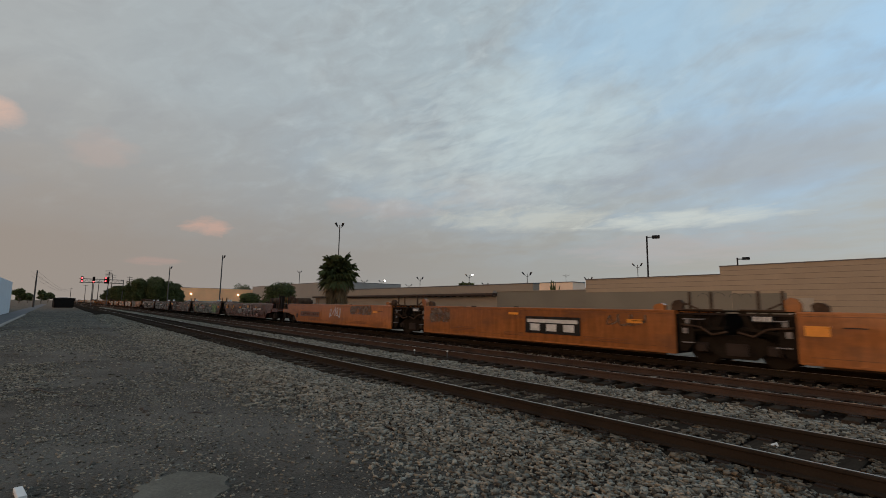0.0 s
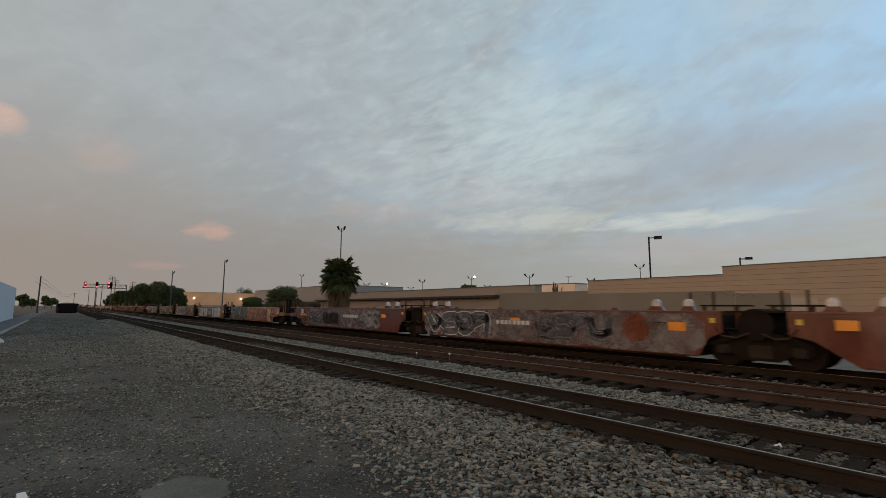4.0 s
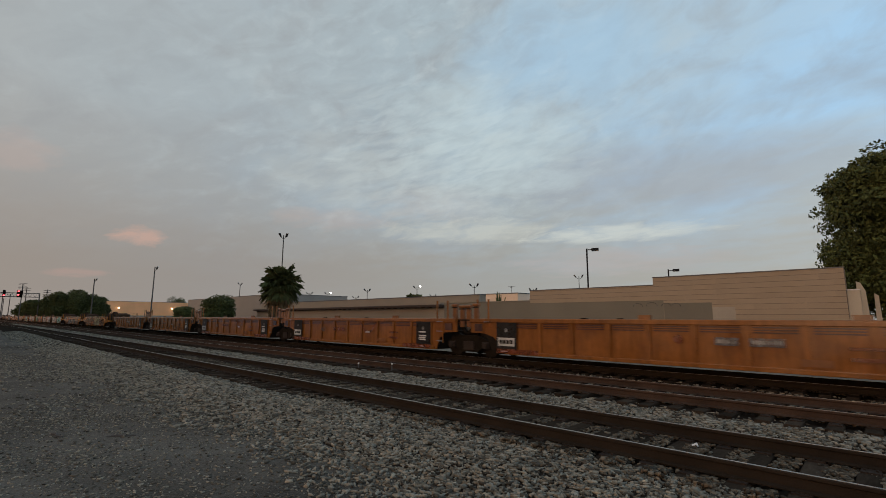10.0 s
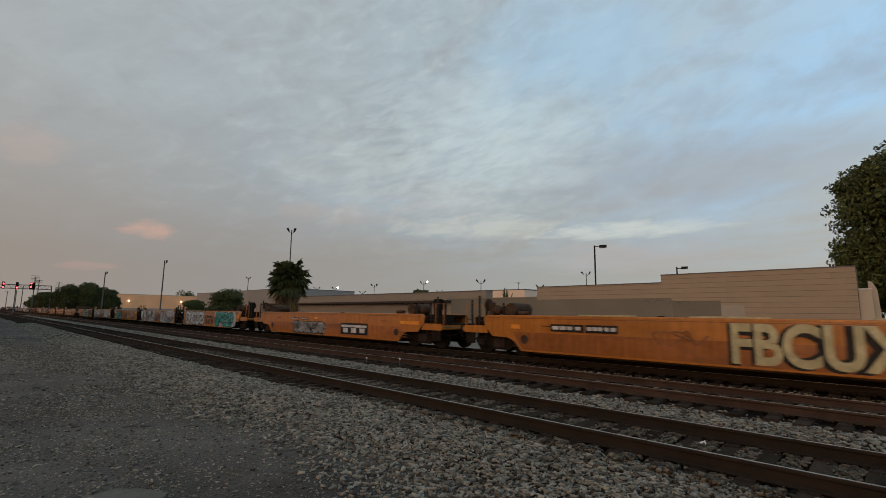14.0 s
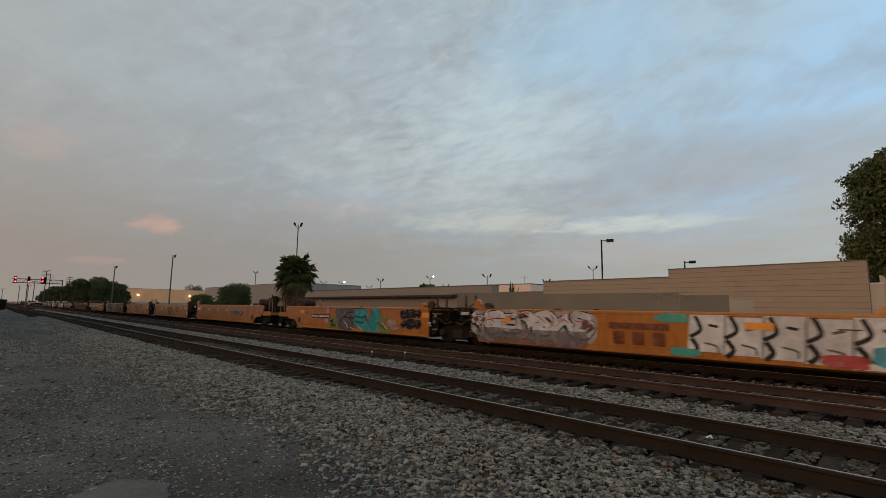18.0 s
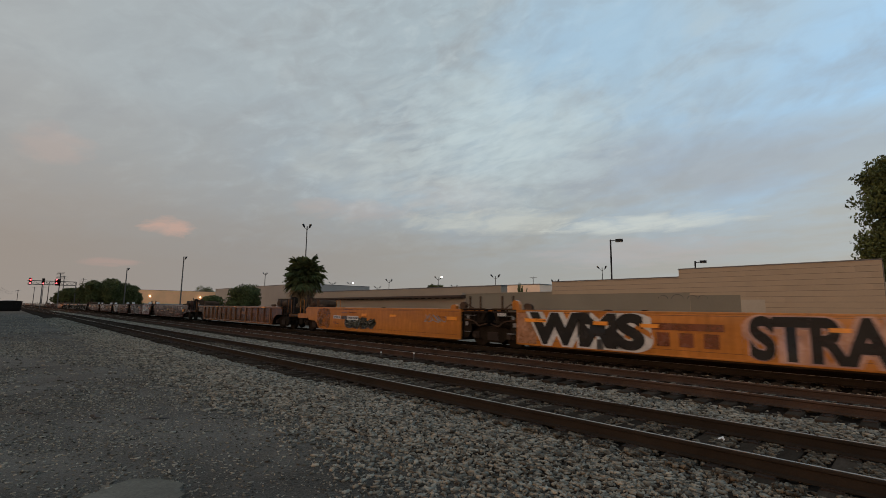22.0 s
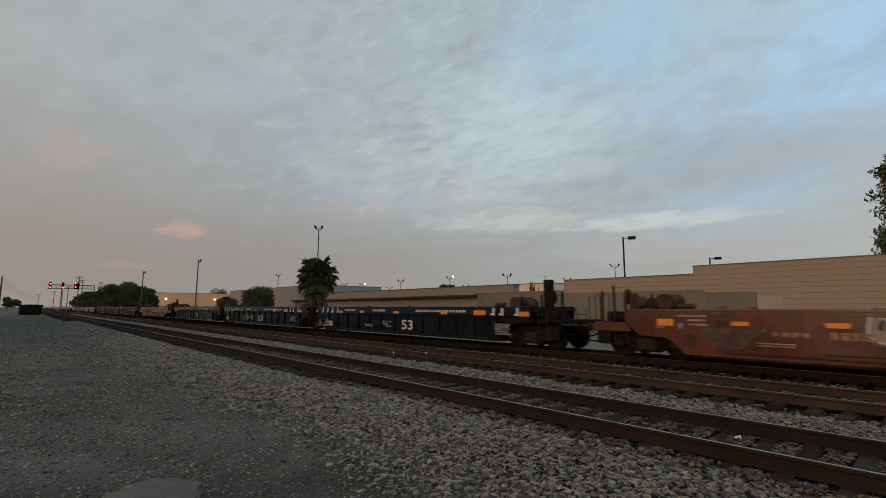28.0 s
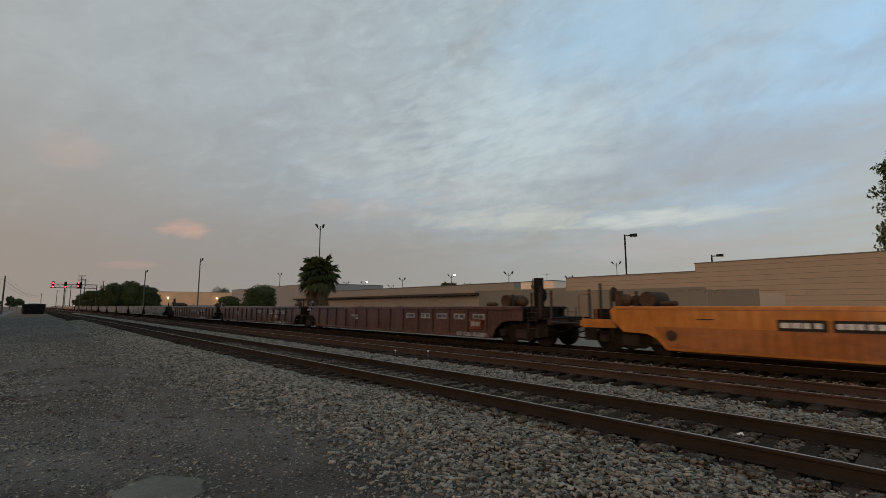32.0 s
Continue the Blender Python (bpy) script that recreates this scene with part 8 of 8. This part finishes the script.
    blob_part(d, 1.5, 0.42, 0.8, 0.25, P_TEAL, 166, layer=6)
    amber(d, (2.99, 3.62, 1.1, 1.28), (-4.9, -4.5, 1.05, 1.2))
    # grey, cyan and green piece
    box_bars(e, -3.29, -2.4, 0.87, 1.08, 4)
    box_bars(e, -2.35, -1.27, 0.87, 1.08, 6)
    turq = mat("spray_turquoise", (0.035, 0.235, 0.235), 0.24, var=0.15, scale=1.5, fade=0.12)
    stone = mat("spray_stone_grey", (0.105, 0.092, 0.082), 0.24, var=0.15, scale=1.5, fade=0.15)
    leafy = mat("spray_leaf_green", (0.16, 0.20, 0.065), 0.24, var=0.2, scale=1.5, fade=0.2)
    patch_of(e, [(-1.35, 0.33), (-0.40, 0.32), (-0.42, 0.72), (-0.62, 1.0), (-1.22, 0.82)], leafy, 3)
    patch_of(e, [(-0.78, 1.47), (1.30, 1.45), (1.28, 0.29), (-0.10, 0.29), (-0.50, 0.78)], stone, 2)
    patch_of(e, [(1.24, 1.45), (2.30, 1.47), (2.52, 1.02), (2.62, 0.92), (2.66, 1.47), (3.48, 1.47), (3.44, 0.90), (3.45, 0.30), (2.30, 0.30), (1.24, 0.58)], turq, 4)
    patch_of(e, [(3.28, 1.02), (3.82, 1.12), (4.12, 0.95), (3.70, 0.72), (4.45, 0.42), (4.35, 0.30), (3.38, 0.30)], leafy, 5)
    for q, w_, m_ in (([(-1.25, 0.70), (-0.85, 0.78), (-1.05, 0.55), (-0.55, 0.50)], 0.09, P_BLACK), ([(-0.15, 1.42), (-0.05, 0.9), (-0.25, 0.32)], 0.20, P_DGREY), ([(0.20, 0.84), (0.70, 0.42)], 0.06, P_WHITE), ([(0.88, 0.46), (1.22, 0.36)], 0.05, P_WHITE), ([(0.20, 1.02), (0.75, 0.94), (1.25, 0.98)], 0.07, P_BLACK), ([(0.15, 0.80), (0.60, 1.20), (1.10, 1.26)], 0.05, P_BLACK),
                      ([(1.28, 1.06), (1.80, 1.0), (2.30, 1.04)], 0.06, P_BLACK), ([(1.35, 0.80), (1.75, 0.72), (2.15, 0.74)], 0.06, P_BLACK), ([(1.6, 0.52), (2.0, 0.34)], 0.05, P_WHITE), ([(2.25, 1.0), (2.50, 0.75), (2.62, 0.62)], 0.16, P_DGREY), ([(2.70, 1.42), (2.76, 1.05)], 0.12, P_DGREY), ([(2.42, 1.12), (2.56, 0.92)], 0.10, P_LGREY), ([(3.35, 0.80), (3.65, 0.62), (3.95, 0.44)], 0.06, P_BLACK), ([(3.7, 0.78), (4.05, 0.50)], 0.05, P_WHITE), ([(0.2, 1.40), (1.2, 1.44), (2.2, 1.45)], 0.04, P_BLACK)):
        stroke(e, q, w_, m_, 7)
    blob_part(e, 4.40, 0.80, 0.70, 0.30, P_PINK, 174)
    blob_part(e, 4.62, 0.58, 0.60, 0.28, P_PINK, 176)
    blob_part(e, -1.45, 1.30, 0.40, 0.32, P_PINK, 175)
    blob_part(e, -1.60, 0.72, 0.45, 0.26, P_PINK, 177)
    for k in range(2):
        letters(e, 5.15, 6.5, 0.62 + k * 0.45, 1.0 + k * 0.45, 3, P_BLACK, P_BLACK, 176 + k)
    amber(e, (6.61, 7.06, 1.1, 1.32), (-4.67, -4.15, 1.12, 1.3))
    bars(e, 7.0, 7.2, 0.72, 0.92, 2, P_WHITE, lines=2)


def blob_part(u, cx, cz, w, h, material, seed, layer=3):
    g = Geo()
    blob(g, cx, cz, w, h, face_y(u, layer), seed, rough=0.3)
    part("spray_patch", g, material, u)


def mark_yellow_car():
    a, b, c, d, e = C7
    box_bars(a, 1.04, 2.37, 0.82, 1.08, 6, P_DGREY, P_LGREY)
    box_bars(a, 2.45, 3.44, 0.82, 1.06, 5, P_DGREY, P_LGREY)
    scribble(a, -3.17, -2.42, 0.75, 1.25, P_DGREY, 181, 0.05, 10)
    scribble(a, -5.6, -4.4, 0.9, 1.4, P_GREY, 182, 0.04, 14)
    amber(a, (-7.04, -6.0, 1.05, 1.3), (-2.01, -1.53, 1.07, 1.19), (0.02, 0.52, 1.06, 1.18), (-4.2, -3.8, 1.1, 1.2))
    emblem(b, -0.76, 1.27, 0.55, 1.22, P_RUST)
    scribble(b, 1.93, 3.52, 0.6, 1.33, M_RUSTORANGE, 183, 0.05, 18)
    scribble(b, -4.2, -3.2, 0.95, 1.35, P_GREY, 184, 0.05, 14)
    amber(b, (1.55, 1.94, 1.1, 1.2), (3.9, 4.41, 1.1, 1.21), (5.23, 6.23, 1.1, 1.23), (-1.6, -1.1, 1.15, 1.25), (-3.0, -2.7, 0.95, 1.15))
    panel(b, 5.9, 6.15, 0.55, 0.75, P_WHITE)
    bars(b, -5.8, -5.2, 0.7, 1.1, 2, P_RUST)
    emblem(c, -0.99, 0.93, 0.54, 1.18, P_RUST)
    amber(c, (3.65, 4.09, 1.05, 1.15), (5.0, 5.93, 1.06, 1.19), (-5.71, -4.71, 1.06, 1.18))
    bars(c, 5.2, 5.6, 0.6, 0.85, 2, P_DGREY, lines=2)
    bars(c, -5.6, -5.1, 0.5, 0.85, 2, P_RUST)
    # black letters with pale edges
    word(d, "STRANGE", 1.12, 6.42, 0.295, 1.485, mat("spray_coral", (0.40, 0.20, 0.13), 0.24, var=0.2, scale=1.5, fade=0.15), layer=1, offset=0.17, name="sprayed_word")
    word(d, "STRANGE", 1.25, 6.3, 0.32, 1.46, P_PINK, layer=2, offset=0.07, name="sprayed_word")
    word(d, "STRANGE", 1.30, 6.25, 0.34, 1.45, P_BLACK, layer=4, offset=0.045, name="sprayed_word")
    emblem(d, -1.2, 0.72, 0.54, 1.2, P_RUST)
    panel(d, -6.15, -5.3, 0.32, 1.42, P_SALMON, "spray_patch", layer=1)
    word(d, "WMS", -5.75, -1.15, 0.29, 1.48, P_WHITE, layer=2, offset=0.15, name="sprayed_word")
    word(d, "WMS", -5.58, -1.40, 0.34, 1.46, P_BLACK, layer=4, offset=0.06, name="sprayed_word")
    amber(d, (-5.78, -4.86, 1.1, 1.22), (-3.05, -2.56, 1.07, 1.19), (-1.52, -0.98, 1.05, 1.16), (2.9, 3.3, 1.1, 1.2), (5.2, 6.0, 1.0, 1.12))
    box_bars(e, -3.3, -2.5, 0.90, 1.07, 4, P_WHITE, P_DGREY)
    panel(e, -2.45, -1.86, 0.89, 1.07, P_DGREY)
    box_bars(e, -1.82, -0.7, 0.86, 1.08, 6, P_WHITE, P_DGREY)
    letters(e, -1.88, 0.8, 0.5, 0.98, 4, mat("spray_dark_moss", (0.052, 0.050, 0.034), 0.24, var=0.25, scale=1.5, fade=0.4), P_BLACK, 195)
    wash(e, -5.2, -3.7, 0.40, 1.46, mat("spray_rust_haze", (0.22, 0.085, 0.030), 0.24, var=0.3, scale=1.2, fade=0.85), 197, 5)
    bars(e, -3.3, -2.7, 0.60, 0.72, 3, P_RUST, lines=2)
    bars(e, -2.5, -0.8, 1.22, 1.28, 2, P_RUST)
    panel(e, -2.2, -1.2, 1.40, 1.43, P_RUST)
    amber(e, (-0.39, 0.08, 1.08, 1.22), (2.12, 2.61, 1.1, 1.21), (6.2, 6.8, 1.05, 1.2))
    scribble(e, 4.7, 6.1, 0.85, 1.3, P_LGREY, 196, 0.04, 16)


def mark_rusty_single():
    u = C8[0]
    amber(u, (6.05, 6.6, 1.43, 1.52), (0.4, 0.8, 1.43, 1.52), (-4.0, -3.4, 1.43, 1.52))
    panel(u, 2.2, 2.9, 0.9, 1.12, M_RUSTORANGE)
    bars(u, -2.5, -1.4, 0.9, 1.1, 4, P_RUST)


def mark_brown_car_two():
    a, b, c, d, e = C9
    swoosh(a, -0.34, 2.32, 0.66, 1.22, mat("faded_orange", (0.26, 0.10, 0.035), 0.24, var=0.3, scale=2, fade=0.6))
    word(a, "A", -2.33, -2.04, 0.78, 1.04, P_WHITE, offset=0.03)
    bars(a, -5.32, -4.63, 0.78, 1.0, 4, P_SALMON)
    bars(a, -4.1, -3.07, 0.78, 1.0, 6, P_SALMON)
    wash(a, -6.2, -2.4, 1.12, 1.44, mat("spray_mauve", (0.20, 0.13, 0.12), 0.24, var=0.2, fade=0.8), 200, 7)
    wash(a, 0.5, 4.5, 0.9, 1.45, mat("spray_mauve_b", (0.19, 0.12, 0.11), 0.24, var=0.2, fade=0.8), 201, 6)
    panel(a, -0.96, -0.55, 1.02, 1.17, P_YELLOW)
    panel(a, -0.94, -0.57, 0.80, 1.0, P_DGREY)
    bars(a, -6.0, -5.3, 0.7, 0.95, 1, P_WHITE, lines=4)
    amber(a, (5.2, 5.9, 0.85, 1.15))
    panel(a, 4.6, 5.1, 1.1, 1.35, P_WHITE)
    bars(a, 2.4, 4.2, 0.5, 0.62, 1, P_SALMON, lines=2)
    letters(b, -3.78, -0.2, 0.3, 1.48, 4, P_DGREY, P_WHITE, 210, inner=P_WHITE)
    for k in range(3):
        disc(b, 0.1 + k * 0.42, 0.95 + 0.2 * (k % 2), 0.17, P_PINK)
    blob_part(b, 0.6, 0.45, 1.1, 0.45, P_PINK, 211)
    g = Geo()
    ribbon(g, [(1.3, 0.32), (1.62, 1.46)], 0.16, face_y(b, 4))
    part("painted_stripe", g, P_PINK, b)
    wash(b, 1.7, 6.1, 0.3, 0.9, mat("spray_dull_red", (0.22, 0.055, 0.042), 0.24, var=0.2, scale=1.5, fade=0.6), 213, 6, layer=0)
    word(b, "HESPG", 1.85, 5.9, 0.31, 1.46, P_RED, layer=1, offset=0.10, name="sprayed_word")
    word(b, "HESPG", 1.92, 5.84, 0.36, 1.44, P_WHITE, layer=3, offset=0.075, name="sprayed_word")
    wash(b, 2.2, 5.8, 0.35, 0.7, P_PINK, 214, 5, layer=4)
    bars(b, -5.4, -4.2, 0.6, 1.3, 1, P_WHITE, lines=5)
    amber(b, (4.03, 4.43, 1.1, 1.22), (6.1, 6.5, 1.0, 1.2), (-0.6, -0.1, 1.15, 1.3))
    letters(c, -5.3, -2.0, 0.4, 1.48, 3, P_WHITE, P_LGREY, 220)
    swoosh(c, 0.41, 3.6, 0.70, 1.22, mat("faded_orange", (0.36, 0.15, 0.05)))
    letters(c, 4.15, 5.6, 0.5, 1.46, 2, P_PINK, P_DGREY, 221)
    amber(c, (5.7, 6.1, 1.0, 1.2))
    wash(d, -5.0, -1.0, 0.5, 1.4, P_GREY, 225, 5)
    swoosh(d, 0.4, 3.4, 0.70, 1.22, mat("faded_orange", (0.36, 0.15, 0.05)))
    amber(d, (5.6, 6.1, 1.0, 1.2))
    swoosh(e, 2.1, 4.88, 0.72, 1.22, P_SALMON)
    letters(e, -0.91, -0.06, 0.78, 1.46, 1, P_LGREY, P_WHITE, 230)
    letters(e, 5.77, 6.52, 1.02, 1.48, 2, P_LGREY, P_GREY, 231)
    amber(e, (7.21, 7.71, 1.1, 1.28), (-5.7, -5.24, 1.05, 1.25), (-3.76, -3.35, 1.10, 1.21), (-1.79, -1.34, 1.10, 1.22))
    bars(e, 7.15, 7.55, 0.66, 0.95, 1, P_WHITE, lines=4)
    panel(e, 0.43, 1.35, 1.34, 1.40, P_WHITE)
    panel(e, 1.91, 2.97, 1.33, 1.39, P_WHITE)
    panel(e, 1.45, 1.82, 1.05, 1.22, P_YELLOW)
    panel(e, 1.48, 1.78, 0.76, 1.02, P_DGREY)
    panel(e, 5.04, 5.48, 1.1, 1.2, P_YELLOW)
    panel(e, 0.0, 0.2, 0.8, 1.0, P_WHITE)
    patch_of(e, [(-4.62, 0.98), (-4.3, 1.06), (-3.6, 1.03), (-2.91, 1.06), (-3.2, 0.80), (-3.6, 0.44), (-4.2, 0.46)], mat("spray_plum_grey", (0.066, 0.044, 0.041), 0.24, var=0.25, scale=1.5, fade=0.6), 2)
    patch_of(e, [(-4.2, 1.48), (-3.4, 1.48), (-3.7, 1.26), (-4.15, 1.20)], mat("spray_plum_grey", (0.066, 0.044, 0.041)), 2)
    for k in range(3):
        panel(e, -5.14 + 0.3 * (k < 2), -4.35, 1.08 + 0.12 * k, 1.13 + 0.12 * k, P_PINK, layer=5)
    panel(e, -5.12, -4.98, 0.98, 1.14, P_LGREY)
    panel(e, -5.75, -5.50, 0.98, 1.02, P_LGREY)
    bars(e, -2.90, -2.05, 0.81, 1.01, 4, P_RUST, layer=4)
    bars(e, -2.88, -2.07, 0.85, 0.98, 4, P_SALMON)
    bars(e, -1.72, -0.62, 0.79, 1.03, 6, P_SALMON, seed=3)
    for z in (0.60, 0.66):
        panel(e, -3.19, -2.40, z, z + 0.03, P_PINK, layer=4)
    for z, x0 in ((0.36, -3.9), (0.47, -1.9)):
        stroke(e, [(x0, z), (x0 + 1.6, z + 0.01), (x0 + 3.4, z)], 0.035, P_BLACK, layer=3)


def mark_navy_car():
    for i, u in enumerate(C10):
        x = (-0.06, 0.10, 1.56)[i]
        word(u, "53", x, x + 0.88, 0.50, 0.97, P_WHITE, layer=6, offset=0.02, name="size_number")
        for a, b in ((-2.7, -1.5), (1.1, 2.9), (2.6, 4.5), (-5.6, -4.4)):
            bars(u, a + (x if a > 0 else 0), b + (x if a > 0 else 0), 1.34, 1.48, 9, P_WHITE, seed=int(a * 10) + 60)
        part("belt_rail", Geo().box(-6.2, face_y(u, 11), 1.165, 6.2, face_y(u, 0), 1.205), M_TRUCK, u, "black steel rail along the side")
        for a in (-8.3, -7.7, -7.1, -6.5, 5.95, 6.40, 7.16) if i < 2 else (-6.52, -5.90, -5.50, -4.64, 5.7, 6.3, 6.9):
            panel(u, a, a + 0.14, 1.26, 1.56, P_WHITE, "guide_mark", layer=4)
            panel(u, a - 0.1, a + 0.14, 1.26, 1.34, P_WHITE, "guide_mark", layer=5)
        amber(u, (-0.75, -0.3, 1.27, 1.39), (-3.93, -3.49, 1.28, 1.40), (4.92, 5.6, 1.26, 1.46), (7.3, 7.8, 1.24, 1.42), ((-6.3, -5.8, 1.26, 1.38) if i < 2 else (-7.26, -6.83, 1.25, 1.40)), (2.9 + x, 3.35 + x, 1.27, 1.38))
        bars(u, -3.4, -2.6, 0.52, 0.72, 6, P_LGREY)
        bars(u, -1.75, -0.9, 0.56, 0.9, 3, P_LGREY, lines=3)
        panel(u, 0.9 + x, 0.95 + x, 0.5, 0.9, M_TRUCK)
        bars(u, 6.0, 7.0, 0.5, 0.95, 1, P_LGREY, lines=5, seed=i)
        if i < 2:
            box_bars(u, -7.8, -7.0, 0.48, 0.76, 4, P_WHITE, P_DGREY)
        else:
            panel(u, -6.82, -6.45, 0.93, 1.00, P_LGREY, "tag_plate")
            panel(u, -6.66, -6.46, 0.74, 0.90, P_SALMON, "tag_plate")
            for z in (0.40, 0.46):
                panel(u, -6.05, -5.43, z, z + 0.03, P_LGREY, "stencilled_text", layer=4)
    scribble(C10[0], -8.7, -7.4, 0.35, 0.92, P_LGREY, 301, 0.06, 14, layer=8)
    scribble(C10[1], -3.2, -1.85, 0.5, 1.08, P_LGREY, 302, 0.07, 16, layer=8)
    letters(C10[2], 3.46, 7.5, 0.3, 1.48, 4, P_BLACK, P_WHITE, 303, layer=6, inner=P_WHITE)


def mark_rust_car():
    for i, u in enumerate(C12):
        for k in range(5):
            box_bars(u, 1.2 + k * 1.15, 1.9 + k * 1.15, 0.98, 1.22, 2, P_LGREY, P_DGREY, seed=i + k)
        box_bars(u, 5.6 - i, 6.3 - i, 0.6, 1.0, 2, P_RUST, P_LGREY)
        panel(u, 4.8, 6.6, 0.29, 0.46, P_GREY, "sill_stripe", layer=2)
        bars(u, -4.0, -3.2, 0.8, 1.1, 2, P_LGREY, lines=2)


mark_first_car()
mark_brown_car()
mark_painted_orange_car()
mark_ribbed_car()
mark_singles()
mark_colour_car()
mark_yellow_car()
mark_rusty_single()
mark_brown_car_two()
mark_navy_car()
mark_rust_car()


# ---------------------------------------------------------------- movement
SPEED, WHEEL = 20.25, 0.485


def motions():
    for u, s in TRAIN:
        walk(u, [(t, pose(d - s, T3, 0)) for t, d in S_ROWS])
    # wheels roll while they pass in front of the viewpoint
    for u, s in TRAIN:
        for b in u.children:
            for w in b.children:
                if not w.name.startswith("wheelset"):
                    continue
                home = w.location.copy()
                t0 = max(0.0, (s - b.location.x - 36) / SPEED)
                t1 = min(32.0, (s - b.location.x + 5) / SPEED)
                if t1 <= t0:
                    continue
                f0, f1 = math.ceil(t0 * FPS), math.floor(t1 * FPS)
                turn = math.degrees(SPEED / FPS / WHEEL)
                rows = [(f / FPS, pose(*home, 0, (f - f0) * turn, 0)) for f in range(f0, f1 + 1)]
                if f0 > 0:
                    rows.insert(0, (0.0, pose(*home)))
                if f1 < 960:
                    rows.append((32.0, pose(*home, 0, (f1 - f0) * turn, 0)))
                walk(w, rows)


motions()
